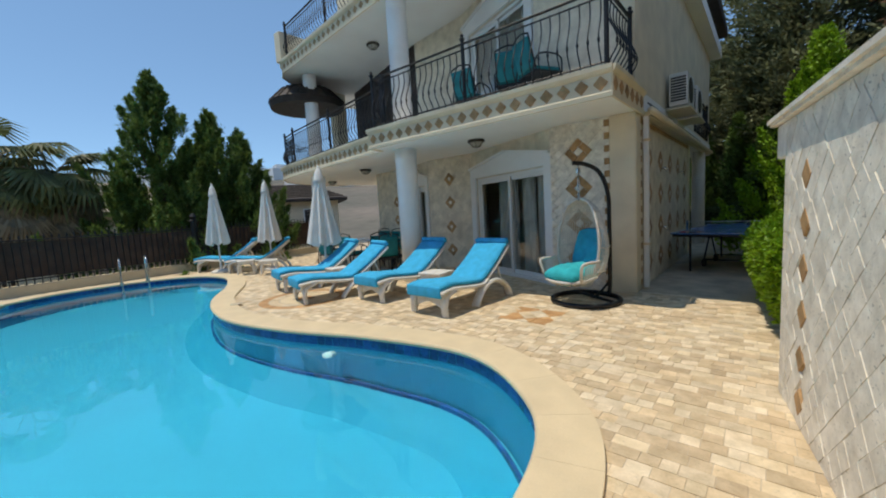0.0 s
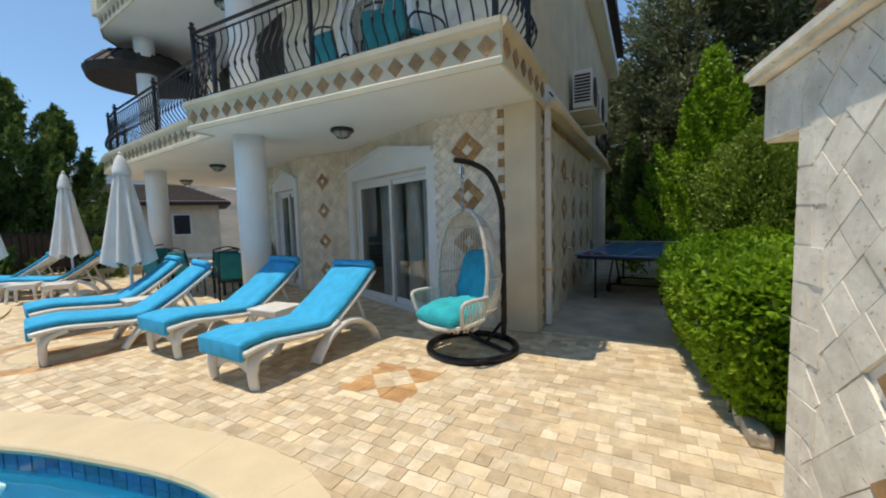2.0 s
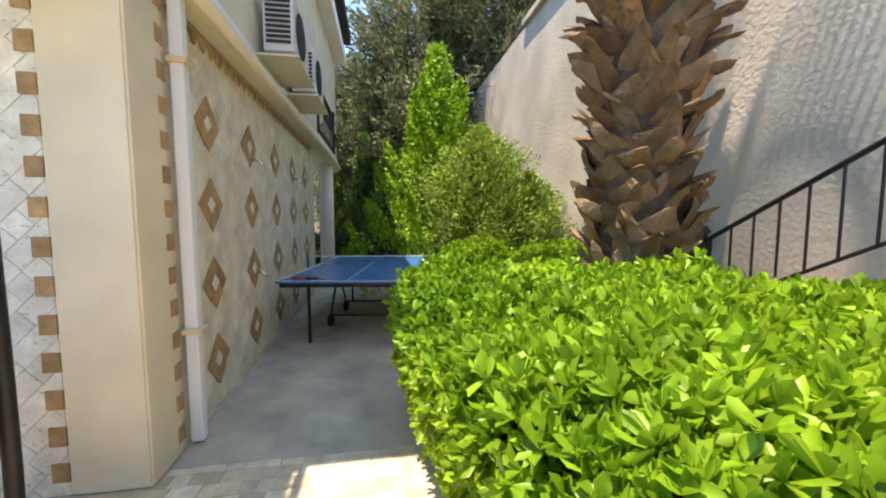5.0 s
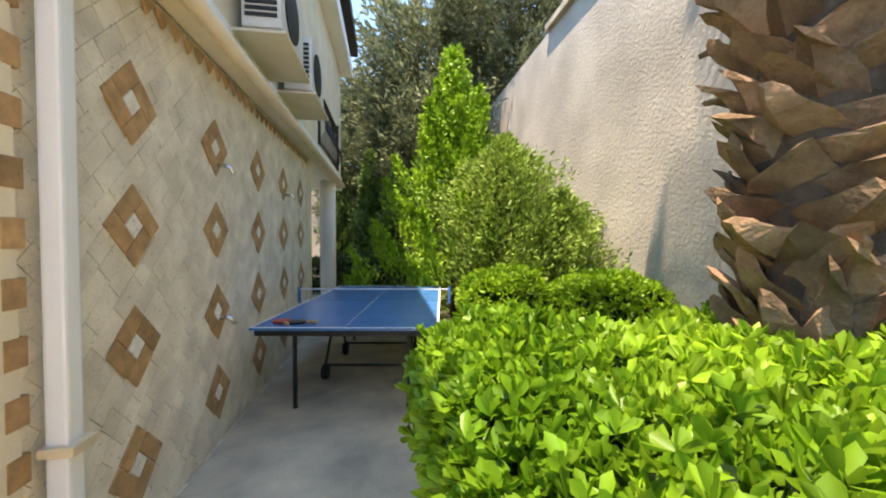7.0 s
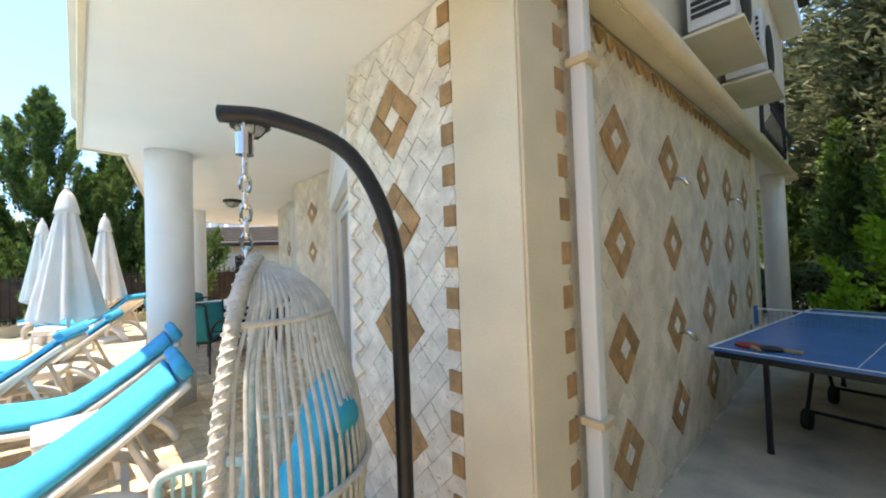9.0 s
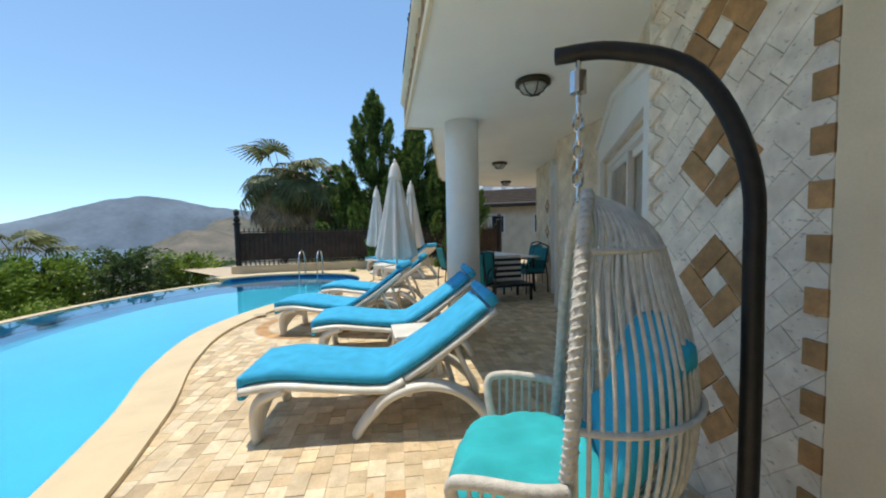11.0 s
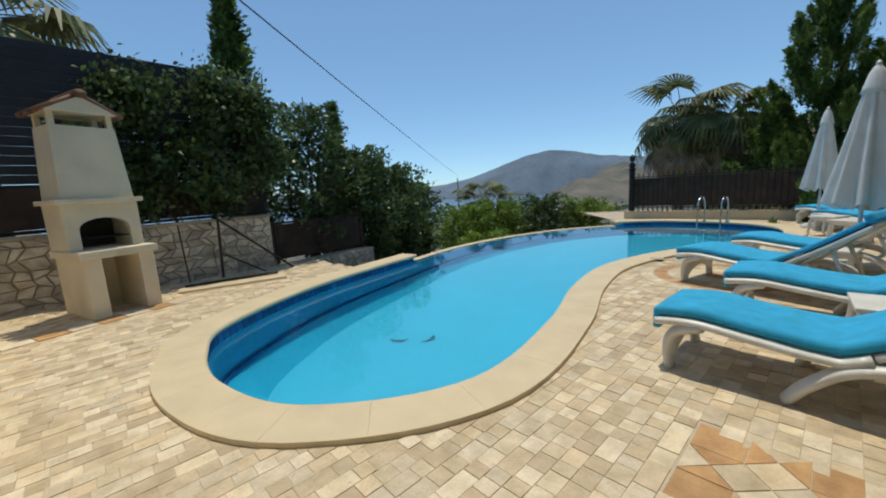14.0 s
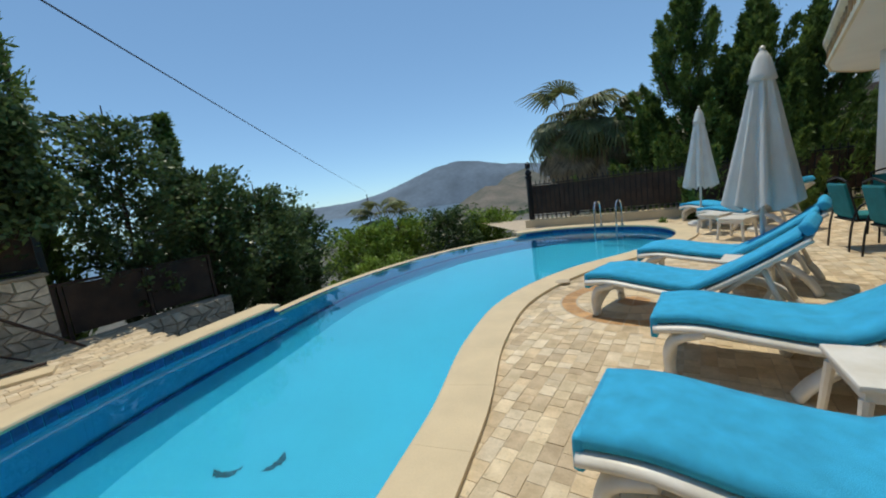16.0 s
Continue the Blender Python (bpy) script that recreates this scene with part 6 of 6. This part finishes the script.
# ---- barbecue corner ----
def barbecue():
    ob = thing("barbecue", pose(0.86, -8.12, 0, 0, 0, 198.5), "cream rendered masonry barbecue with tiled chimney hood", "barbecue")
    # local: the front faces -y, width 0.78
    part("pedestal", box(-0.38, -0.20, 0, 0.85, 0, 0.76, bevel=0.008), "stucco", ob)
    part("pedestal", box(0.20, 0.38, 0, 0.85, 0, 0.76, bevel=0.008), "stucco", ob)
    part("back_panel", box(-0.20, 0.20, 0.72, 0.85, 0, 0.76), "stucco", ob)
    part("worktop", box(-0.42, 0.42, -0.05, 0.87, 0.76, 0.86, bevel=0.012), "stucco", ob)
    bm = bmesh.new()
    pts = [(-0.40, 0.862), (-0.40, 1.45), (0.40, 1.45), (0.40, 0.862), (0.27, 0.862)] + [(0.27 * math.cos(a), 1.12 + 0.14 * math.sin(a)) for a in (math.pi * i / 10 for i in range(11))] + [(-0.27, 0.862)]
    f = [bm.verts.new((x, 0.26, z)) for x, z in pts]
    g = [bm.verts.new((x, 0.38, z)) for x, z in pts]
    bm.faces.new(f)
    bm.faces.new(g[::-1])
    for i in range(len(pts)):
        j = (i + 1) % len(pts)
        bm.faces.new((f[i], f[j], g[j], g[i]))
    box(-0.40, -0.28, 0.38, 0.85, 0.862, 1.45, bm)
    box(0.28, 0.40, 0.38, 0.85, 0.862, 1.45, bm)
    part("firebox", bm, "stucco", ob)
    part("fireback", box(-0.279, 0.279, 0.78, 0.84, 0.863, 1.44), "roof", ob, "soot-black firebox back")
    part("mantel", box(-0.46, 0.46, 0.20, 0.88, 1.45, 1.51, bevel=0.01), "stucco", ob)
    part("chimney", prism([(-0.36, 0.28), (0.36, 0.28), (0.36, 0.85), (-0.36, 0.85)], 1.51, 1.52), "stucco", ob)
    bm = bmesh.new()
    lo = [bm.verts.new(v) for v in ((-0.38, 0.27, 1.51), (0.38, 0.27, 1.51), (0.38, 0.86, 1.51), (-0.38, 0.86, 1.51))]
    hi = [bm.verts.new(v) for v in ((-0.33, 0.33, 2.42), (0.33, 0.33, 2.42), (0.33, 0.82, 2.42), (-0.33, 0.82, 2.42))]
    for k in range(4):
        bm.faces.new((lo[k], lo[(k + 1) % 4], hi[(k + 1) % 4], hi[k]))
    bm.faces.new(hi)
    part("flue", bm, "stucco", ob)
    for x, y in ((-0.29, 0.37), (0.29, 0.37), (-0.29, 0.78), (0.29, 0.78)):
        part("hood_post", box(x - 0.03, x + 0.03, y - 0.03, y + 0.03, 2.42, 2.60), "stucco", ob)
    bm = bmesh.new()
    a = [bm.verts.new(v) for v in ((-0.38, 0.27, 2.58), (0.38, 0.27, 2.58), (0.0, 0.27, 2.78), (-0.38, 0.90, 2.58), (0.38, 0.90, 2.58), (0.0, 0.90, 2.78))]
    for q in ((0, 1, 2), (5, 4, 3), (0, 2, 5, 3), (2, 1, 4, 5), (1, 0, 3, 4)):
        bm.faces.new([a[k] for k in q])
    part("hood", bm, "stucco", ob)
    for sx in (-1, 1):
        for k in range(4):
            y = 0.32 + 0.17 * k
            part("roof_tile", tube([(sx * 0.43, y, 2.565), (sx * 0.02, y, 2.795)], 0.065, 8, flat=0.5), "clay", ob, smooth=True)
    part("ridge_tile", tube([(0, 0.23, 2.81), (0, 0.94, 2.81)], 0.075, 10, flat=0.7), "clay", ob, smooth=True)
    for i in range(11):
        part("grill_bar", tube([(-0.27 + 0.054 * i, 0.36, 1.0), (-0.27 + 0.054 * i, 0.76, 1.0)], 0.005, 5), "iron", ob)
    part("grill_frame", tube([(-0.28, 0.33, 1.0), (0.28, 0.33, 1.0)], 0.009, 6), "iron", ob)
    return ob


barbecue()


def rubble_wall(name, p0, p1, z0, z1, thick, label, seed, size=0.19):
    """Irregular stones in mortar on the side towards the pool."""
    random.seed(seed)
    d = (Vector((*p1, 0)) - Vector((*p0, 0)))
    w = d.length
    wall = wall_run(name, p0, p1, z0, z1, thick, "mortar", label)
    P = plane_to(p0, p1, z0)
    h = z1 - z0
    nx, ny = max(2, int(w / size)), max(1, int(h / (size * 0.72)))
    node = {(i, j): (w * min(nx, max(0, i + (random.uniform(-0.32, 0.32) if 0 < i < nx else 0) + (0.5 if j % 2 and 0 < i < nx else 0))) / nx if 0 < i < nx else w * i / nx,
                     h * (j + (random.uniform(-0.28, 0.28) if 0 < j < ny else 0)) / ny) for i in range(nx + 1) for j in range(ny + 1)}
    for i in range(nx):
        for j in range(ny):
            q = [node[i, j], node[i + 1, j], node[i + 1, j + 1], node[i, j + 1]]
            if random.random() < 0.4:
                k = random.randrange(4)
                a, b, c = q[k - 1], q[k], q[(k + 1) % 4]
                q = q[:k] + [(b[0] + 0.3 * (a[0] - b[0]), b[1] + 0.3 * (a[1] - b[1])), (b[0] + 0.3 * (c[0] - b[0]), b[1] + 0.3 * (c[1] - b[1]))] + q[k + 1:]
            me = slabs([q], 0.03, 0.007)
            if not me.polygons:
                continue
            me.materials.append(M["stone"])
            part("stone", me, None, wall, m=P @ pose(0, 0, 0.001))
    return wall


rubble_wall("stone_wall", (3.6, -9.35), (-1.68, -9.93), -0.1, 1.0, 0.35, "low wall of irregular beige rubble stones", 21)
rubble_wall("stone_wall_low", (-1.6, -9.35), (-4.1, -9.86), -1.2, 0.0, 0.35, "low rubble stone wall below the brown panels", 22)
setting("wall_coping", prism([(-1.72, -9.88), (3.6, -9.30), (3.6, -9.75), (-1.72, -10.33)], 1.0, 1.04, bevel=0.01), "concrete", "rough cement top of the stone wall", "wall")

# tall dark slatted fence with a mesh panel below it
fence = thing("panel_fence", pose(-1.75, -10.25, 0, 0, 0, 6.3), "tall dark blue-grey slatted metal fence", "fence", kind="structure")
for i in range(15):
    part("slat", box(0, 7.0, -0.012, 0.012, 1.78 + 0.135 * i, 1.912 + 0.135 * i, bevel=0.006, m=pose(0, 0, 0)), "navy", fence)
for i in range(4):
    part("post", box(2.3 * i - 0.04, 2.3 * i + 0.04, -0.06, -0.013, 1.0, 3.82), "navy", fence)
for i in range(3):
    part("lower_panel", box(2.3 * i + 0.06, 2.3 * i + 2.24, -0.008, 0.008, 1.12, 1.72), "rust", fence)
    part("panel_frame", box(2.3 * i + 0.04, 2.3 * i + 2.26, -0.015, 0.02, 1.72, 1.77, box(2.3 * i + 0.04, 2.3 * i + 2.26, -0.015, 0.02, 1.06, 1.11)), "iron", fence)
brown = thing("brown_fence", pose(-3.95, -10.12, 0, 0, 0, 3), "low brown metal panel fence below the terrace", "fence", kind="structure")
for i in range(3):
    part("panel", box(1.08 * i + 0.04, 1.08 * i + 1.04, -0.01, 0.01, 0.05, 0.80, bevel=0.004), "rust", brown)
    part("post", box(1.08 * i - 0.025, 1.08 * i + 0.025, -0.03, 0.03, -0.4, 0.85), "rust", brown)
part("top_rail", box(0, 3.24, -0.02, 0.02, 0.81, 0.85), "rust", brown)
# iron frame leaning at the stone wall
rods = thing("iron_frame", pose(0, 0, 0), "rusty iron posts with diagonal braces by the stone wall", "frame")
part("post", tube([(-0.55, -9.35, 0.0), (-0.62, -9.45, 1.15)], 0.025, 8), "rust", rods)
part("brace", tube([(-0.62, -9.44, 1.05), (-1.75, -9.15, 0.0)], 0.02, 8), "rust", rods)
part("brace", tube([(-0.57, -9.38, 0.45), (-1.25, -9.2, 0.0)], 0.015, 8), "rust", rods)
part("post", tube([(-0.05, -9.45, 0.0), (-0.02, -9.55, 1.0)], 0.012, 8), "rust", rods)
part("foot_rail", tube([(0.1, -9.0, 0.03), (-1.3, -8.75, 0.03)], 0.022, 8), "rust", rods)
setting("kerb", prism([(0.2, -8.9), (-1.35, -8.5), (-1.25, -8.2), (0.25, -8.62)], -0.2, 0.035, bevel=0.008), "coping", "cream stone kerb strip", "kerb")
apron = thing("ochre_strip", pose(0, 0, -0.008), "row of ochre pavers in front of the barbecue", "inlay", kind="structure")
for i in range(9):
    me = slabs([[(0, 0), (0.27, 0), (0.27, 0.27), (0, 0.27)]], 0.016, 0.003)
    me.materials.append(M["deck_red" if i % 2 else "deck_p"])
    part("paver", me, None, apron, m=pose(2.3 - 0.26 * i, -7.62 - 0.085 * i, 0.003, 0, 0, 18.5))

# ---- far end of the pool ----
setting("terrace_kerb", prism([(-12.15, -6.75), (-12.05, -6.75), (-13.2, 2.6), (-13.6, 2.6), (-12.45, -6.75)], -0.3, 0.24, bevel=0.01), "coping", "low stone kerb under the picket fence", "kerb")


def picket_fence(p0, p1):
    d = Vector((*p1, 0)) - Vector((*p0, 0))
    w = d.length
    ob = thing("picket_fence", pose(p0[0], p0[1], 0.24, 0, 0, math.degrees(math.atan2(d.y, d.x))), "dark iron picket fence with pale spear tips on a kerb", "fence", kind="structure")
    part("backing", box(0, w, -0.006, 0.006, 0.16, 1.06), "rust", ob)
    for z in (0.12, 1.10):
        part("rail", tube([(0, 0.02, z), (w, 0.02, z)], 0.02, 6), "iron", ob)
    n = int(w / 0.14)
    pk = mesh_of(tube([(0, 0.02, 0.0), (0, 0.02, 1.18)], 0.011, 6, bm=lathe([(0.0, 1.12), (0.025, 1.17), (0.0, 1.24)], 6, m=pose(0, 0.02, 0))), "iron")
    foot = mesh_of(box(-0.03, 0.03, -0.0, 0.03, 0.0, 0.15, bevel=0.008), "stucco")
    for i in range(n):
        part("picket", pk, None, ob, m=pose((i + 0.5) * w / n, 0, 0))
        part("picket_foot", foot, None, ob, m=pose((i + 0.5) * w / n, -0.035, 0))
    for x in (0, w / 2, w):
        part("post", lathe([(0.09, -0.2), (0.09, 1.32), (0.12, 1.34), (0.12, 1.38), (0.07, 1.42), (0.11, 1.50), (0.05, 1.60), (0.0, 1.62)], 14), "iron", ob, m=pose(x, 0, 0))
    return ob


picket_fence((-13.3, 2.4), (-12.28, -6.6))
rail_lamp = thing("post_lamp", pose(-12.28, -6.6, 1.86), "small dark lantern on the fence post", "lamp")
part("lantern", lathe([(0.05, 0.0), (0.09, 0.05), (0.09, 0.16), (0.03, 0.22)], 8), "iron", rail_lamp)

ladder = thing("pool_ladder", pose(-11.05, -4.1, 0, 0, 0, 83), "polished steel pool ladder at the far end", "ladder")
for sx in (-0.27, 0.27):
    part("hand_rail", tube(spline([(sx, 0.34, 0.035), (sx, 0.33, 0.5), (sx, 0.22, 0.70), (sx, 0.05, 0.72), (sx, -0.12, 0.6), (sx, -0.16, 0.2), (sx, -0.16, -0.9)], 6), 0.021, 10), "steel", ladder, smooth=True)
    part("flange", lathe([(0.05, 0.03), (0.05, 0.05), (0.025, 0.06)], 14), "steel", ladder, m=pose(sx, 0.34, 0.005))
for z in (-0.25, -0.52, -0.8):
    part("step", box(-0.27, 0.27, -0.2, -0.12, z, z + 0.03, bevel=0.005), "steel", ladder)
lightp = thing("pool_light", pose(-2.55, -3.86, -0.42), "round white underwater pool light", "pool light")
part("lamp_face", lathe([(0.075, -0.05), (0.075, 0.03), (0.06, 0.04)], 22, m=pose(0, 0, 0, 60, 0, 16)), "white", lightp)
skim = thing("skimmer_lid", pose(-5.6, -3.72, 0.036), "round pale skimmer lid in the coping", "lid")
part("lid", lathe([(0.10, 0.0), (0.10, 0.006)], 24), "concrete", skim)

# overhead cable
CABLE_A, CABLE_B = Vector((-2.46, -13.18, 6.79)), Vector((-71.0, -71.5, 4.1))
tagged(part("overhead_cable", tube([CABLE_A.lerp(CABLE_B, i / 24) - Vector((0, 0, 0.8 * (i / 24) * (1 - i / 24))) for i in range(25)], 0.022, 6), "dark"), "black overhead cable running down the valley", "cable")
tagged(part("cable_pole", lathe([(0.07, -6.0), (0.06, 6.85)], 10), "bark", m=pose(CABLE_A.x, CABLE_A.y, 0)), "wooden cable pole behind the fence", "pole")
for p in (CABLE_B,):
    tagged(part("cable_pole", lathe([(0.15, -40), (0.12, 3.4)], 10), "bark", m=pose(p.x, p.y, 0)), "far wooden cable pole", "pole")


# ---- neighbours ----
def neighbour(x, y, rz, w, d, h, rise, z0, roof, label):
    ob = thing("house", pose(x, y, z0, 0, 0, rz), label, "house", "neighbouring houses")
    part("wall", box(-w / 2, w / 2, -d / 2, d / 2, -3, h), "stucco", ob)
    bm = bmesh.new()
    e = 0.6
    a = [bm.verts.new(v) for v in ((-w / 2 - e, -d / 2 - e, h), (w / 2 + e, -d / 2 - e, h), (w / 2 + e, d / 2 + e, h), (-w / 2 - e, d / 2 + e, h),
                                   (-w / 2 + d * 0.3, 0, h + rise), (w / 2 - d * 0.3, 0, h + rise))]
    for q in ((0, 1, 5, 4), (1, 2, 5), (2, 3, 4, 5), (3, 0, 4), (3, 2, 1, 0)):
        bm.faces.new([a[k] for k in q])
    r = part("roof", bm, roof, ob)
    part("eave", box(-w / 2 - e, w / 2 + e, -d / 2 - e, d / 2 + e, h - 0.18, h - 0.003), "roof", ob)
    for i in range(9):
        f = (i + 1) / 10
        part("tile_course", tube([(-w / 2 - e + f * (d * 0.3 + e), (-d / 2 - e) * (1 - f), h + rise * f + 0.03), (w / 2 + e - f * (d * 0.3 + e), (-d / 2 - e) * (1 - f), h + rise * f + 0.03)], 0.04, 5), roof, r)
    for i in range(3):
        win = part("window", box(-w * 0.35 + i * w * 0.3, -w * 0.35 + i * w * 0.3 + 0.9, -d / 2 - 0.05, -d / 2 + 0.02, 0.9, 2.1), "white", ob)
        part("pane", box(-w * 0.35 + i * w * 0.3 + 0.08, -w * 0.35 + i * w * 0.3 + 0.82, -d / 2 - 0.06, -d / 2 - 0.045, 0.98, 2.02), "dark", win)
    return ob


neighbour(-25.5, 6.5, 60, 9, 6, 2.75, 1.2, 0.0, "roof", "beige rendered neighbouring house with dark roof")
neighbour(-26.0, -3.0, 80, 9, 8, 2.3, 1.7, 0.0, "concrete", "neighbouring house with grey-green tiled roof")

# ---- terrain ----
def height(x, y):
    r = math.hypot(x + 3, y + 3)
    near = -1.75
    south = max(0.0, -(y + 9.8))
    down = -0.19 * max(0.0, min(south, 500)) - 0.02 * max(0.0, south - 500)
    z = near + down
    west = max(0.0, -(x + 30))
    if y > -12:
        z += 0.10 * west * min(1, (y + 12) / 60) * (1 if west < 900 else 900 / west)
    z += 0.16 * max(0.0, x - 5.5) + 0.10 * max(0.0, y - 17)
    # brown spur with a track
    z += 50 * math.exp(-(((x + 400) / 120) ** 2 + ((y + 172) / 48) ** 2))
    return max(z, -106) + (2.2 * noise.noise(Vector((x * 0.02, y * 0.02, 0))) + 1.6 * noise.noise(Vector((x * 0.07, y * 0.07, 4))) if r > 60 else 0)


bm = bmesh.new()
radii = [0.5, 6, 12, 16, 18, 21, 25, 30, 38, 50, 65, 85, 110, 140, 180, 230, 290, 360, 450, 560, 700, 900, 1200, 1700, 2500, 3600, 4700]
K = 120
rows = []
for r in radii:
    row = []
    for k in range(K):
        a = 2 * math.pi * k / K
        x, y = -3 + r * math.cos(a), -3 + r * math.sin(a)
        row.append(bm.verts.new((x, y, height(x, y))))
    rows.append(row)
for r0, r1 in zip(rows, rows[1:]):
    for k in range(K):
        bm.faces.new((r0[k], r0[(k + 1) % K], r1[(k + 1) % K], r1[k]))
bm.faces.new(rows[0][::-1])
setting("ground", bm, "scrub", "dry scrub hillside falling to the bay", "ground", smooth=True)
bm = bmesh.new()
vs = [bm.verts.new((4800 * math.cos(a), 4800 * math.sin(a), -104)) for a in (2 * math.pi * k / 64 for k in range(64))]
bm.faces.new(vs)
setting("sea", bm, "sea", "hazy blue bay far below", "water")

# far mountains across the bay, their haze painted into the base colour
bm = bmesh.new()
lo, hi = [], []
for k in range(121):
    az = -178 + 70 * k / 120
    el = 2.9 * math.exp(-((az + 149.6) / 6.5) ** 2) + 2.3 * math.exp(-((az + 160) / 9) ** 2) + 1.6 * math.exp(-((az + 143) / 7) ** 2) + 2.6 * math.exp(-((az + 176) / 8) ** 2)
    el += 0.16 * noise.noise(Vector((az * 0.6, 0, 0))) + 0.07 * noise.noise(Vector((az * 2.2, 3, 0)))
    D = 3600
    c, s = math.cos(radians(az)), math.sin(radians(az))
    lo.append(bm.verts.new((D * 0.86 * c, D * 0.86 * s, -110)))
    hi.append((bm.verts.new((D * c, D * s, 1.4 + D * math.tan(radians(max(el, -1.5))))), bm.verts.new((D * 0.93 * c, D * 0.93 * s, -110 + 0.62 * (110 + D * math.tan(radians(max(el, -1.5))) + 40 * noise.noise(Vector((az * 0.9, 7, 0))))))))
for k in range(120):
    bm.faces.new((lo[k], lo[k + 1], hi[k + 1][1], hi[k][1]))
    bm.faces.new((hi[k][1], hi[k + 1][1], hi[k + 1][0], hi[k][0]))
setting("backdrop", bm, "hill", "mountain ridge across the bay, tinted blue for haze", "mountain", smooth=True)

# pale track on the spur and villages
pts = [Vector((-95 - 7 * i, -92 - 1.5 * i + 2 * math.sin(i * 0.5), 0)) for i in range(22)]
bm = bmesh.new()
prev = None
for p in pts:
    a = bm.verts.new((p.x, p.y - 2.5, height(p.x, p.y) + 0.9))
    b = bm.verts.new((p.x, p.y + 2.5, height(p.x, p.y) + 1.3))
    if prev:
        bm.faces.new((prev[0], a, b, prev[1]))
    prev = (a, b)
setting("road", bm, "coping", "pale dirt track on the far hillside", "road")
random.seed(5)
bm = bmesh.new()
for i in range(120):
    x, y = random.uniform(-420, -110), random.uniform(25, 190)
    s, z = random.uniform(3, 6), height(x, y)
    box(x - s, x + s, y - s * 0.7, y + s * 0.7, z - 3, z + random.uniform(3, 7), bm)
tagged(part("far_houses", bm, "white"), "pale houses scattered on the far hillside", "houses", kind="stuff")

rng = np.random.default_rng(99)
spots = []
while len(spots) < 1500:
    a, r = radians(random.uniform(-176, -118)), random.uniform(120, 330)
    spots.append((1 + r * math.cos(a), -2 + r * math.sin(a)))
base = np.array([(x, y, height(x, y) - 0.3) for x, y in spots])
size = np.repeat(rng.uniform(0.5, 1.2, len(spots)), 7)
p = np.repeat(base, 7, 0) + rng.normal(0, 1.1, (len(spots) * 7, 3)) * np.array([1, 1, 0.05])
tagged(part("scrub", quads("scrub", leaves(p, np.repeat(np.array([[0, 0, 1.0]]), len(p), 0), 1.5, 1.6, 0.1, 0.7), "vine"), None), "dark scrub scattered over the hillside", "scrub", kind="stuff")
